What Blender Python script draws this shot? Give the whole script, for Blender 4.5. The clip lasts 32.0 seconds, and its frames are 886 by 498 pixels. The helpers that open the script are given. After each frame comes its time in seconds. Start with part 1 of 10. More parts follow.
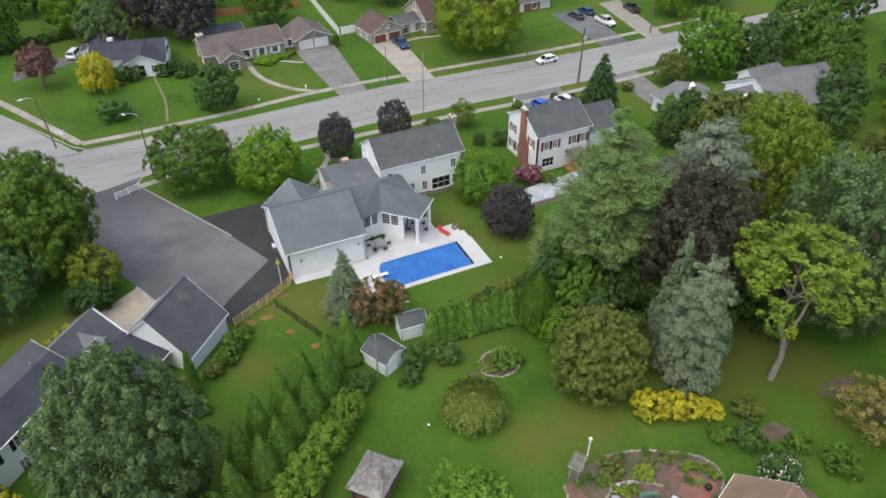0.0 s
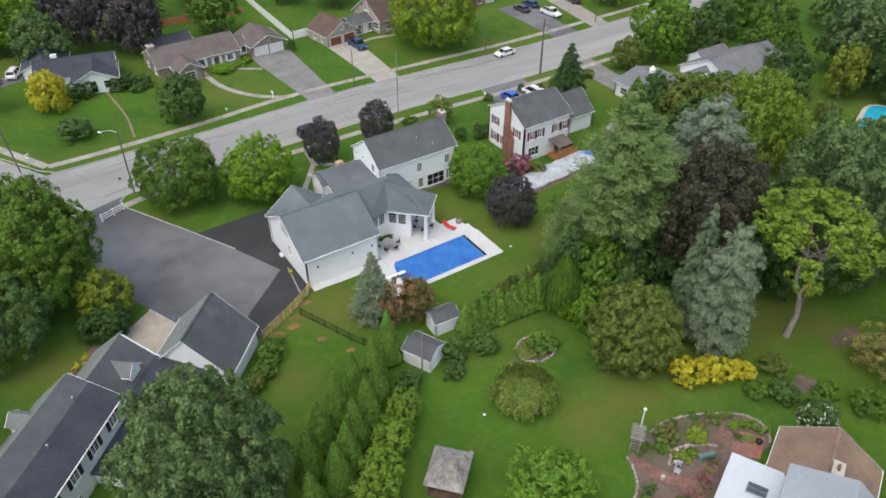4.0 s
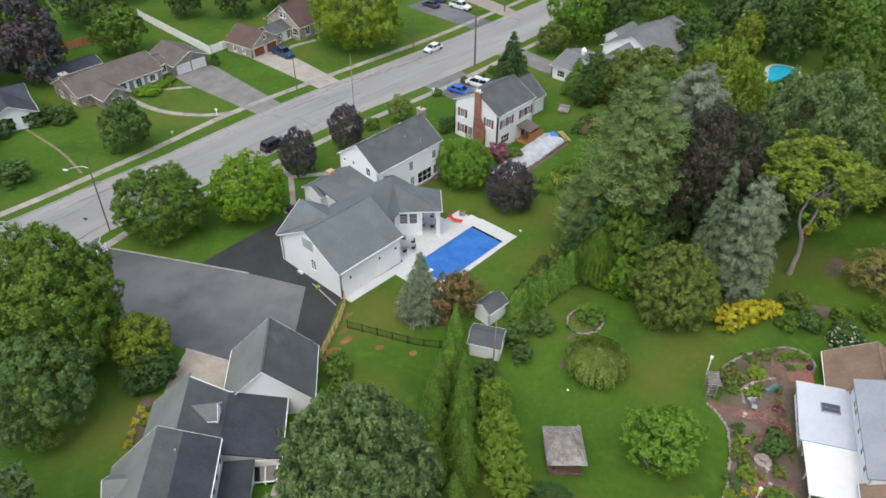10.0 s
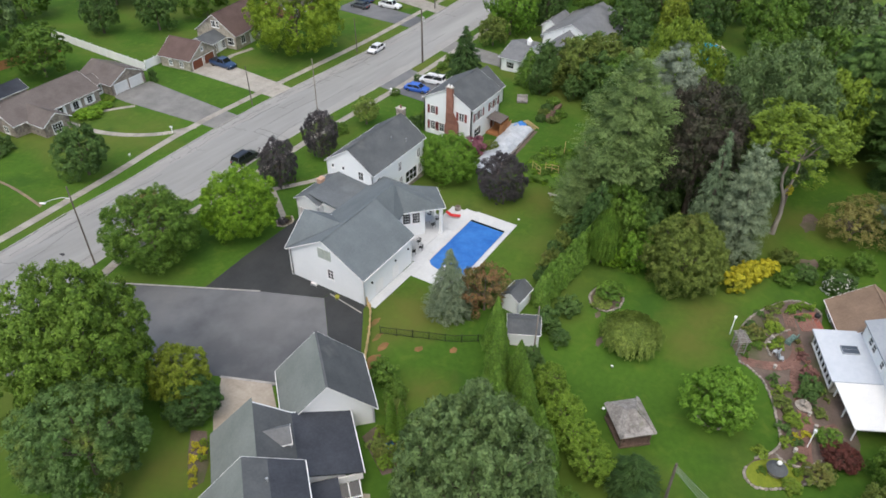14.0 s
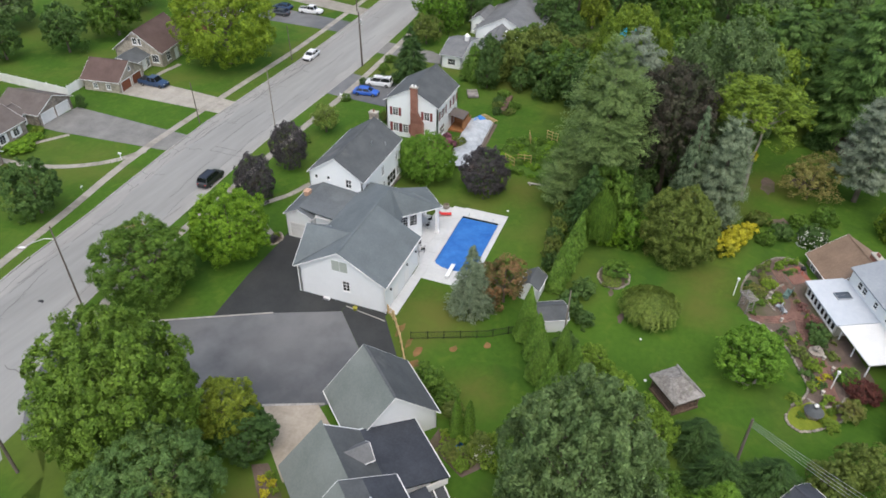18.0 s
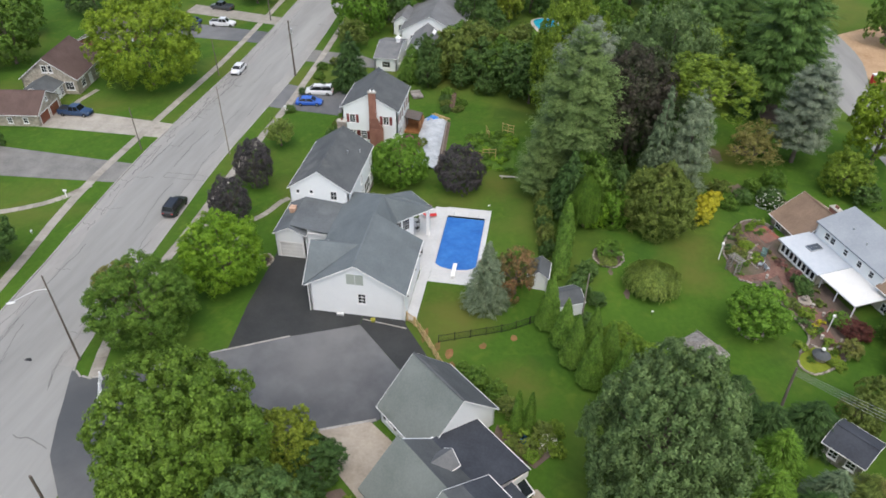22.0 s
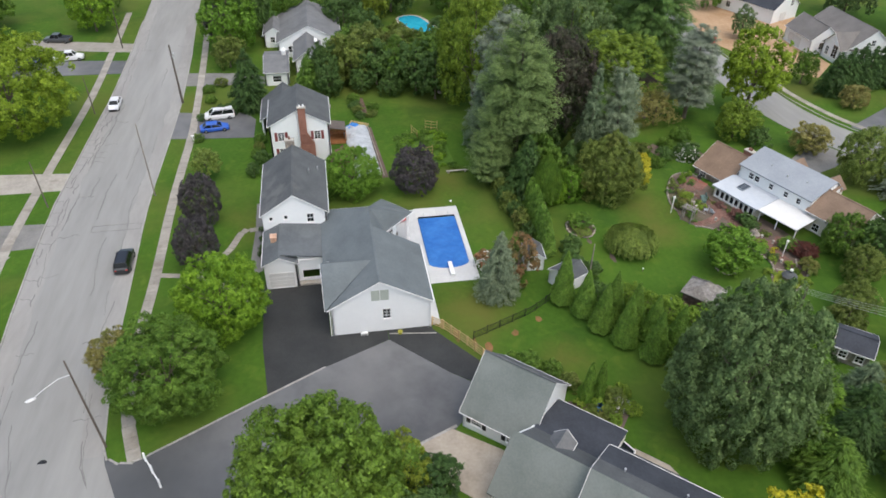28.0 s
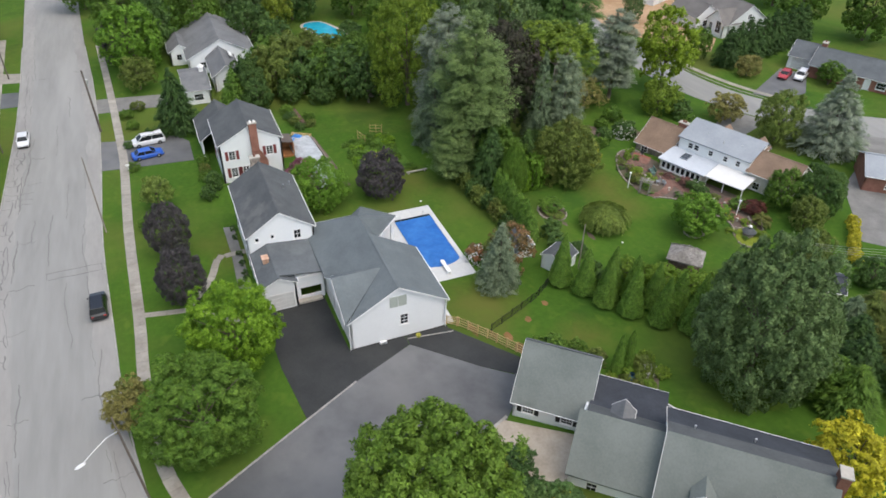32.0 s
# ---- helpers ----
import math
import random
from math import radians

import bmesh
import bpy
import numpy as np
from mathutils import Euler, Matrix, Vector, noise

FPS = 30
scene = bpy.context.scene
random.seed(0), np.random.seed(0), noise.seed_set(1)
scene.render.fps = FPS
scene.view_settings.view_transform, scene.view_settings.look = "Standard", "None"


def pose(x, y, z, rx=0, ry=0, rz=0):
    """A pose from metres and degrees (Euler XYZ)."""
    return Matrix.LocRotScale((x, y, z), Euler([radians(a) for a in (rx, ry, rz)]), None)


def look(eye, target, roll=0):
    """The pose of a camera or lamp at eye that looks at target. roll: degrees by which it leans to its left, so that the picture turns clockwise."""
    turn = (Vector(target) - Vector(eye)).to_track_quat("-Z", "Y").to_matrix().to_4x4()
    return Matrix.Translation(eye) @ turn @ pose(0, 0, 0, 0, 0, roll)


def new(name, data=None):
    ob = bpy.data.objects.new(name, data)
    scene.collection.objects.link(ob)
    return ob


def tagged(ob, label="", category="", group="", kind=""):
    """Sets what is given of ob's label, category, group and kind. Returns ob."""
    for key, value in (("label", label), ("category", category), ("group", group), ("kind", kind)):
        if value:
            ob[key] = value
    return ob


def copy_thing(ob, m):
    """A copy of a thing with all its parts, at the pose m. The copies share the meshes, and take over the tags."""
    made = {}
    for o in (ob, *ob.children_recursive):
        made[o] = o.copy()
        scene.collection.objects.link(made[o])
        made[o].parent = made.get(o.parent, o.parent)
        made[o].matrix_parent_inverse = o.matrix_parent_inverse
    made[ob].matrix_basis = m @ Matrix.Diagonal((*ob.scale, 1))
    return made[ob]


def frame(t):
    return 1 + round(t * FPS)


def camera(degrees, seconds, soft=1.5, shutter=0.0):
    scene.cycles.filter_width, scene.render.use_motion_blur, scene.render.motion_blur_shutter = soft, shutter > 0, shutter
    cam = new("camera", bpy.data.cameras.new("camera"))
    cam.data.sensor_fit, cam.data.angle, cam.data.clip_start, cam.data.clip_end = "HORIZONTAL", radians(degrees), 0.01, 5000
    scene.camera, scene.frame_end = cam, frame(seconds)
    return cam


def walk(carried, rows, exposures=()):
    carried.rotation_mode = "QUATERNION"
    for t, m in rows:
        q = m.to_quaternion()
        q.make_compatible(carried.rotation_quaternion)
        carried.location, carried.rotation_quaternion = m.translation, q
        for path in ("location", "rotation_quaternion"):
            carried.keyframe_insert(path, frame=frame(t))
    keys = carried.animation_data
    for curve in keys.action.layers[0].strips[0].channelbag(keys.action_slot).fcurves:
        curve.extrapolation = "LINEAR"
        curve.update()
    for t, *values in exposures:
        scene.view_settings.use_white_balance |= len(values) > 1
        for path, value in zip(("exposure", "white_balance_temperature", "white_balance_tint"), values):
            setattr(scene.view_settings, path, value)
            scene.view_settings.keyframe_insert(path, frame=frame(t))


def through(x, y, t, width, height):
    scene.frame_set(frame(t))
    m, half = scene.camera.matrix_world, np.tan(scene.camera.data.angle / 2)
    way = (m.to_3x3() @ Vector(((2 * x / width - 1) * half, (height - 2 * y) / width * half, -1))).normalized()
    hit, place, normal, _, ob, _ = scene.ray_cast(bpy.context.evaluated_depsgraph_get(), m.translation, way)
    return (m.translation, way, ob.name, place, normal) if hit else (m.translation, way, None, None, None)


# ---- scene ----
cam = camera(64.6, 32.0, 1.65)
METRES, EYE, TILT, LEAN, TURN = 112.0, 53.1, 0.0, 0.0, -25.1
ROWS = [
    (0.0, 0.0, 0.0, 0.0, -0.17, -37.56, 0.22),
    (0.5, -0.0131, -0.0009, -0.0, -1.2, -37.56, 0.2),
    (1.0, -0.0279, -0.0017, -0.0002, -2.35, -37.56, 0.18),
    (1.5, -0.0406, -0.0019, -0.0001, -3.32, -37.59, 0.14),
    (2.0, -0.0555, -0.002, 0.0, -4.48, -37.62, 0.12),
    (2.5, -0.0683, -0.0024, -0.0005, -5.5, -37.57, 0.12),
    (3.0, -0.0828, -0.002, -0.0007, -6.62, -37.56, 0.1),
    (3.5, -0.0957, -0.0012, -0.0008, -7.6, -37.57, 0.07),
    (5.5, -0.1516, 0.0047, -0.0018, -11.84, -37.57, -0.07),
    (6.0, -0.1661, 0.007, -0.0022, -12.97, -37.57, -0.09),
    (6.5, -0.1789, 0.0094, -0.0023, -13.95, -37.58, -0.13),
    (7.0, -0.1942, 0.0129, -0.0026, -15.16, -37.58, -0.15),
    (7.5, -0.2087, 0.0162, -0.0029, -16.34, -37.54, -0.19),
    (8.0, -0.2252, 0.0202, -0.0029, -17.67, -37.51, -0.22),
    (8.5, -0.2396, 0.0244, -0.0029, -18.86, -37.49, -0.24),
    (9.0, -0.2559, 0.0297, -0.0033, -20.21, -37.48, -0.27),
    (9.5, -0.27, 0.0346, -0.0036, -21.4, -37.48, -0.29),
    (10.0, -0.2857, 0.0408, -0.0043, -22.74, -37.47, -0.33),
    (10.5, -0.2995, 0.0461, -0.0045, -23.93, -37.47, -0.36),
    (11.0, -0.3151, 0.0528, -0.0054, -25.29, -37.46, -0.39),
    (11.5, -0.3287, 0.0591, -0.0059, -26.51, -37.44, -0.41),
    (12.0, -0.3441, 0.0666, -0.0063, -27.91, -37.43, -0.44),
    (12.5, -0.3571, 0.0734, -0.0069, -29.13, -37.41, -0.46),
    (13.0, -0.3717, 0.0817, -0.0075, -30.53, -37.4, -0.48),
    (13.5, -0.3844, 0.0892, -0.008, -31.77, -37.4, -0.49),
    (14.0, -0.3989, 0.0981, -0.0086, -33.19, -37.38, -0.52),
    (14.5, -0.4108, 0.1063, -0.0089, -34.43, -37.36, -0.52),
    (16.5, -0.4623, 0.1445, -0.011, -40.0, -37.27, -0.61),
    (17.0, -0.4751, 0.1556, -0.0113, -41.49, -37.26, -0.65),
    (17.5, -0.486, 0.1656, -0.0116, -42.8, -37.24, -0.66),
    (18.0, -0.4981, 0.1774, -0.012, -44.31, -37.21, -0.68),
    (18.5, -0.5086, 0.188, -0.0118, -45.65, -37.19, -0.7),
    (19.0, -0.5204, 0.2003, -0.0119, -47.2, -37.17, -0.71),
    (19.5, -0.5303, 0.211, -0.0122, -48.54, -37.13, -0.72),
    (20.0, -0.5414, 0.2238, -0.0123, -50.09, -37.1, -0.73),
    (20.5, -0.5508, 0.2354, -0.0122, -51.45, -37.1, -0.76),
    (21.0, -0.5611, 0.2488, -0.0126, -53.03, -37.07, -0.76),
    (21.5, -0.57, 0.2609, -0.0128, -54.41, -37.06, -0.78),
    (22.0, -0.5797, 0.2749, -0.0127, -56.01, -37.04, -0.79),
    (22.5, -0.5879, 0.2873, -0.0129, -57.41, -37.0, -0.8),
    (23.0, -0.5968, 0.3019, -0.0128, -59.0, -36.98, -0.83),
    (23.5, -0.6045, 0.3148, -0.0127, -60.43, -36.96, -0.84),
    (24.0, -0.6129, 0.3297, -0.0128, -62.06, -36.94, -0.83),
    (24.5, -0.6199, 0.343, -0.0128, -63.48, -36.9, -0.86),
    (25.0, -0.6275, 0.3585, -0.0129, -65.13, -36.87, -0.87),
    (25.5, -0.6339, 0.372, -0.0129, -66.56, -36.84, -0.88),
    (27.5, -0.6581, 0.4337, -0.0136, -72.89, -36.78, -0.99),
    (28.0, -0.6633, 0.4504, -0.014, -74.58, -36.74, -1.02),
    (28.5, -0.6676, 0.4652, -0.0141, -76.07, -36.71, -1.04),
    (29.0, -0.6719, 0.4822, -0.0144, -77.76, -36.67, -1.07),
    (29.5, -0.6754, 0.4972, -0.015, -79.24, -36.62, -1.1),
    (30.0, -0.6789, 0.5144, -0.0157, -80.95, -36.56, -1.13),
    (30.5, -0.6816, 0.5296, -0.0161, -82.44, -36.51, -1.16),
    (31.0, -0.6841, 0.5471, -0.0167, -84.16, -36.46, -1.18),
    (31.5, -0.6858, 0.5622, -0.0172, -85.66, -36.41, -1.19),
    (32.0, -0.6875, 0.5797, -0.0177, -87.36, -36.36, -1.22),
]
walk(cam, [(t, pose(0, 0, EYE, TILT, LEAN, TURN) @ pose(METRES * x, METRES * y, METRES * z, 90 + pitch, roll, yaw)) for t, x, y, z, yaw, pitch, roll in ROWS])

from mathutils import geometry

# ---- light: a bright overcast day ----
scene.view_settings.exposure = 0.5
world = bpy.data.worlds.new("overcast_sky")
scene.world = world
world.use_nodes = True
wn, wl = world.node_tree.nodes, world.node_tree.links
sky = wn.new("ShaderNodeTexSky")
sky.sky_type, sky.sun_disc = "NISHITA", False
SUN_ELEVATION, SUN_AZIMUTH = radians(64), radians(246)
sky.sun_elevation, sky.sun_rotation = SUN_ELEVATION, SUN_AZIMUTH
sky.air_density, sky.dust_density, sky.ozone_density = 1.0, 4.0, 1.0
wl.new(sky.outputs[0], wn["Background"].inputs[0])
wn["Background"].inputs[1].default_value = 0.15
sun = new("sun", bpy.data.lights.new("sun", "SUN"))
sun.data.energy, sun.data.angle, sun.data.color = 1.25, radians(120), (0.965, 0.99, 0.91)
sun_from = Vector((math.sin(SUN_AZIMUTH) * math.cos(SUN_ELEVATION), math.cos(SUN_AZIMUTH) * math.cos(SUN_ELEVATION), math.sin(SUN_ELEVATION)))
sun.matrix_world = look(sun_from * 200, (0, 0, 0))

# ---- materials ----


def surface(name, c1, c2, scale=0.5, fine=6.0, rough=0.85, bump=0.15, island=0.0, obj=0.0, metal=0.0, spec=0.3, c3=None, third=0.08, dist=0.02, stretch=(1, 1, 1), local=False):
    """Two colours mixed by coarse and fine noise, a third in sparse patches, with relief."""
    m = bpy.data.materials.new(name)
    m.use_nodes = True
    n, l = m.node_tree.nodes, m.node_tree.links
    b = n["Principled BSDF"]
    b.inputs["Roughness"].default_value, b.inputs["Metallic"].default_value = rough, metal
    b.inputs["Specular IOR Level"].default_value = spec
    if local:
        src = n.new("ShaderNodeTexCoord").outputs["Object"]
    else:
        src = n.new("ShaderNodeNewGeometry").outputs["Position"]
    mp = n.new("ShaderNodeMapping")
    mp.inputs["Scale"].default_value = stretch
    l.new(src, mp.inputs[0])
    def tex(s, det, rg=0.6):
        t = n.new("ShaderNodeTexNoise")
        t.inputs["Scale"].default_value, t.inputs["Detail"].default_value, t.inputs["Roughness"].default_value = s, det, rg
        l.new(mp.outputs[0], t.inputs["Vector"])
        return t.outputs[0]
    def maths(op, a, c):
        q = n.new("ShaderNodeMath")
        q.operation = op
        for k, v in ((0, a), (1, c)):
            if isinstance(v, (int, float)):
                q.inputs[k].default_value = v
            else:
                l.new(v, q.inputs[k])
        return q.outputs[0]
    def ramp(v, a, c):
        r = n.new("ShaderNodeMapRange")
        r.inputs[1].default_value, r.inputs[2].default_value = a, c
        l.new(v, r.inputs[0])
        return r.outputs[0]
    def mix(f, a, c):
        x = n.new("ShaderNodeMix")
        x.data_type = "RGBA"
        l.new(f, x.inputs[0])
        for k, v in ((6, a), (7, c)):
            if isinstance(v, tuple):
                x.inputs[k].default_value = (*v, 1)
            else:
                l.new(v, x.inputs[k])
        return x.outputs[2]
    big, small = tex(scale, 3), tex(fine, 4)
    col = mix(ramp(maths("ADD", maths("MULTIPLY", big, 0.62), maths("MULTIPLY", small, 0.38)), 0.36, 0.64), c1, c2)
    if c3:
        col = mix(ramp(tex(scale * 0.43 + 0.011, 4), 0.64 - third, 0.72), col, c3)
    vary = None
    if island:
        vary = maths("MULTIPLY_ADD", n.new("ShaderNodeNewGeometry").outputs["Random Per Island"], island)
        vary.node.inputs[2].default_value = 1 - island * 0.5
    if obj:
        v2 = maths("MULTIPLY_ADD", n.new("ShaderNodeObjectInfo").outputs["Random"], obj)
        v2.node.inputs[2].default_value = 1 - obj * 0.5
        vary = v2 if vary is None else maths("MULTIPLY", vary, v2)
    if vary is not None:
        hs = n.new("ShaderNodeHueSaturation")
        l.new(vary, hs.inputs["Value"])
        l.new(col, hs.inputs["Color"])
        col = hs.outputs[0]
    l.new(col, b.inputs["Base Color"])
    if bump:
        bp = n.new("ShaderNodeBump")
        bp.inputs["Strength"].default_value, bp.inputs["Distance"].default_value = bump, dist
        l.new(small, bp.inputs["Height"])
        l.new(bp.outputs[0], b.inputs["Normal"])
    return m


def striped(name, c1, c2, pitch, axis="Z", groove=0.35, rough=0.6, **kw):
    """A surface with courses of even pitch, as boards or shingles lie on a wall or roof."""
    m = surface(name, c1, c2, rough=rough, **kw)
    n, l = m.node_tree.nodes, m.node_tree.links
    w = n.new("ShaderNodeTexWave")
    w.wave_type, w.bands_direction, w.wave_profile = "BANDS", axis, "SAW"
    w.inputs["Scale"].default_value = 0.314159 / pitch
    w.inputs["Distortion"].default_value = 0.0
    l.new(n.new("ShaderNodeNewGeometry").outputs["Position"], w.inputs["Vector"])
    bp = n.new("ShaderNodeBump")
    bp.inputs["Strength"].default_value, bp.inputs["Distance"].default_value = groove, 0.03
    l.new(w.outputs[1], bp.inputs["Height"])
    b = n["Principled BSDF"]
    if b.inputs["Normal"].links:
        l.new(b.inputs["Normal"].links[0].from_socket, bp.inputs["Normal"])
    l.new(bp.outputs[0], b.inputs["Normal"])
    return m


def foliage(name, c1, c2, c3=None, scale=0.35, through=0.22, island=0.7, third=0.06):
    """Leaves: colour by the leaf and by the part of the crown, with light coming through."""
    m = surface(name, c1, c2, scale=scale, fine=2.2, rough=0.6, bump=0, island=island, obj=0.16, spec=0.25, c3=c3, third=third)
    n, l = m.node_tree.nodes, m.node_tree.links
    b = n["Principled BSDF"]
    t = n.new("ShaderNodeBsdfTranslucent")
    l.new(b.inputs["Base Color"].links[0].from_socket, t.inputs[0])
    x = n.new("ShaderNodeMixShader")
    x.inputs[0].default_value = through
    l.new(b.outputs[0], x.inputs[1])
    l.new(t.outputs[0], x.inputs[2])
    l.new(x.outputs[0], n["Material Output"].inputs[0])
    return m


def glass(name, tint=(0.02, 0.025, 0.03), rough=0.06):
    m = bpy.data.materials.new(name)
    m.use_nodes = True
    n, l = m.node_tree.nodes, m.node_tree.links
    b = n["Principled BSDF"]
    b.inputs["Base Color"].default_value = (*tint, 1)
    b.inputs["Roughness"].default_value = rough
    tr = n.new("ShaderNodeBsdfTransparent")
    tr.inputs[0].default_value = (0.3, 0.33, 0.34, 1)
    x = n.new("ShaderNodeMixShader")
    x.inputs[0].default_value = 0.1
    l.new(b.outputs[0], x.inputs[1])
    l.new(tr.outputs[0], x.inputs[2])
    l.new(x.outputs[0], n["Material Output"].inputs[0])
    return m


LAWN = surface("lawn_grass", (0.041, 0.097, 0.012), (0.07, 0.14, 0.017), scale=0.07, fine=1.6, rough=0.95, bump=0.35, dist=0.05, c3=(0.095, 0.125, 0.025), third=0.15, spec=0.1)
ln_, ll_ = LAWN.node_tree.nodes, LAWN.node_tree.links
lb_ = ln_["Principled BSDF"]
under = lb_.inputs["Base Color"].links[0].from_socket
for sc_, lo_, hi_, tone in ((0.045, 0.52, 0.68, (0.112, 0.125, 0.029, 1)), (0.11, 0.56, 0.72, (0.032, 0.078, 0.013, 1)), (0.6, 0.55, 0.75, (0.1, 0.15, 0.022, 1))):
    tx_ = ln_.new("ShaderNodeTexNoise")
    tx_.inputs["Scale"].default_value, tx_.inputs["Detail"].default_value, tx_.inputs["Distortion"].default_value = sc_, 5, 0.6
    ll_.new(ln_.new("ShaderNodeNewGeometry").outputs["Position"], tx_.inputs["Vector"])
    mr_ = ln_.new("ShaderNodeMapRange")
    mr_.inputs[1].default_value, mr_.inputs[2].default_value, mr_.inputs[4].default_value = lo_, hi_, 0.62
    ll_.new(tx_.outputs[0], mr_.inputs[0])
    mx_ = ln_.new("ShaderNodeMix")
    mx_.data_type = "RGBA"
    ll_.new(mr_.outputs[0], mx_.inputs[0])
    ll_.new(under, mx_.inputs[6])
    mx_.inputs[7].default_value = tone
    under = mx_.outputs[2]
for cx_, cy_, rad_ in ((13.5, 62.5, 6.5), (3.5, 54.5, 5.0), (25.5, 34.5, 5.5), (31.5, 34.0, 6.0), (43.0, 60.0, 5.5), (58.0, 25.0, 6.0), (-17.0, 68.5, 5.0)):
    at_ = ln_.new("ShaderNodeVectorMath")
    at_.operation = "DISTANCE"
    ll_.new(ln_.new("ShaderNodeNewGeometry").outputs["Position"], at_.inputs[0])
    at_.inputs[1].default_value = (cx_, cy_, -2.6)
    wob = ln_.new("ShaderNodeMath")
    wob.operation = "MULTIPLY_ADD"
    ll_.new(tx_.outputs[0], wob.inputs[0])
    wob.inputs[1].default_value = 5.0
    ll_.new(at_.outputs["Value"], wob.inputs[2])
    mr_ = ln_.new("ShaderNodeMapRange")
    mr_.inputs[1].default_value, mr_.inputs[2].default_value, mr_.inputs[3].default_value, mr_.inputs[4].default_value = rad_ * 0.55, rad_ * 1.35, 0.6, 0.0
    ll_.new(wob.outputs[0], mr_.inputs[0])
    mx_ = ln_.new("ShaderNodeMix")
    mx_.data_type = "RGBA"
    ll_.new(mr_.outputs[0], mx_.inputs[0])
    ll_.new(under, mx_.inputs[6])
    mx_.inputs[7].default_value = (0.125, 0.12, 0.03, 1)
    under = mx_.outputs[2]
ll_.new(under, lb_.inputs["Base Color"])
ROAD = surface("worn_asphalt_road", (0.232, 0.231, 0.222), (0.295, 0.293, 0.281), scale=0.22, fine=1.2, rough=0.9, bump=0.15, c3=(0.325, 0.322, 0.31), third=0.1, stretch=(0.12, 1, 1))
ROAD_PALE = surface("pale_worn_road_edge", (0.262, 0.255, 0.243), (0.325, 0.317, 0.302), scale=0.3, fine=2.0, rough=0.92, bump=0.2, c3=(0.25, 0.24, 0.23), third=0.06, stretch=(0.25, 1, 1))
DRIVE_OLD = surface("weathered_driveway_asphalt", (0.084, 0.086, 0.09), (0.16, 0.162, 0.165), scale=0.075, fine=0.45, rough=0.6, bump=0.1, c3=(0.2, 0.198, 0.194), third=0.1)
# a darker sealed coat at the drive's mouth, worn paler towards its middle
dn_, dl2_ = DRIVE_OLD.node_tree.nodes, DRIVE_OLD.node_tree.links
db_ = dn_["Principled BSDF"]
coat = db_.inputs["Base Color"].links[0].from_socket
dw_ = dn_.new("ShaderNodeTexNoise")
dw_.inputs["Scale"].default_value, dw_.inputs["Detail"].default_value = 0.25, 4
dg_ = dn_.new("ShaderNodeNewGeometry")
dl2_.new(dg_.outputs["Position"], dw_.inputs["Vector"])
for cx_, cy_, near_, far_, tone, most in ((-7.5, 95.5, 4.0, 13.0, (0.06, 0.064, 0.069, 1), 0.8), (3.0, 76.0, 1.5, 9.0, (0.215, 0.212, 0.206, 1), 0.55)):
    at_ = dn_.new("ShaderNodeVectorMath")
    at_.operation = "DISTANCE"
    dl2_.new(dg_.outputs["Position"], at_.inputs[0])
    at_.inputs[1].default_value = (cx_, cy_, -1.3)
    wob = dn_.new("ShaderNodeMath")
    wob.operation = "MULTIPLY_ADD"
    dl2_.new(dw_.outputs[0], wob.inputs[0])
    wob.inputs[1].default_value = 4.0
    dl2_.new(at_.outputs["Value"], wob.inputs[2])
    mr_ = dn_.new("ShaderNodeMapRange")
    mr_.inputs[1].default_value, mr_.inputs[2].default_value, mr_.inputs[3].default_value, mr_.inputs[4].default_value = near_, far_, most, 0.0
    dl2_.new(wob.outputs[0], mr_.inputs[0])
    mx_ = dn_.new("ShaderNodeMix")
    mx_.data_type = "RGBA"
    dl2_.new(mr_.outputs[0], mx_.inputs[0])
    dl2_.new(coat, mx_.inputs[6])
    mx_.inputs[7].default_value = tone
    coat = mx_.outputs[2]
dl2_.new(coat, db_.inputs["Base Color"])
DRIVE_NEW = surface("fresh_black_asphalt", (0.029, 0.031, 0.032), (0.045, 0.047, 0.047), scale=0.3, fine=6, rough=0.8, bump=0.25)
GRAVEL_DRIVE = surface("grey_chip_drive", (0.15, 0.147, 0.14), (0.23, 0.225, 0.213), scale=0.4, fine=5, rough=0.95, bump=0.3)
CONCRETE = surface("pale_concrete", (0.36, 0.335, 0.29), (0.5, 0.465, 0.41), scale=0.4, fine=3, rough=0.9, bump=0.15, obj=0.14, c3=(0.28, 0.25, 0.21), third=0.03)
SLAB = surface("tan_concrete_pad", (0.29, 0.25, 0.2), (0.42, 0.37, 0.305), scale=0.35, fine=3, rough=0.9, bump=0.15, c3=(0.25, 0.2, 0.15), third=0.04)
DECKING = surface("white_pool_deck_concrete", (0.5, 0.51, 0.51), (0.6, 0.605, 0.605), scale=0.3, fine=3, rough=0.75, bump=0.08, obj=0.05, c3=(0.44, 0.45, 0.455), third=0.0)
PAVING = surface("grey_worn_pavement", (0.255, 0.235, 0.205), (0.36, 0.335, 0.295), scale=0.5, fine=3, rough=0.92, bump=0.15, obj=0.2, c3=(0.2, 0.175, 0.145), third=0.05)
KERB = surface("kerb_stone", (0.27, 0.26, 0.24), (0.4, 0.385, 0.36), scale=1.0, fine=8, rough=0.9, obj=0.2)
WHITE = striped("white_lap_siding", (0.79, 0.81, 0.82), (0.83, 0.85, 0.858), 0.15, scale=0.3, fine=3, bump=0.03, groove=0.15)
WHITE_PAINT = surface("white_paint", (0.8, 0.8, 0.795), (0.88, 0.88, 0.87), scale=0.8, fine=8, rough=0.5, bump=0.03)
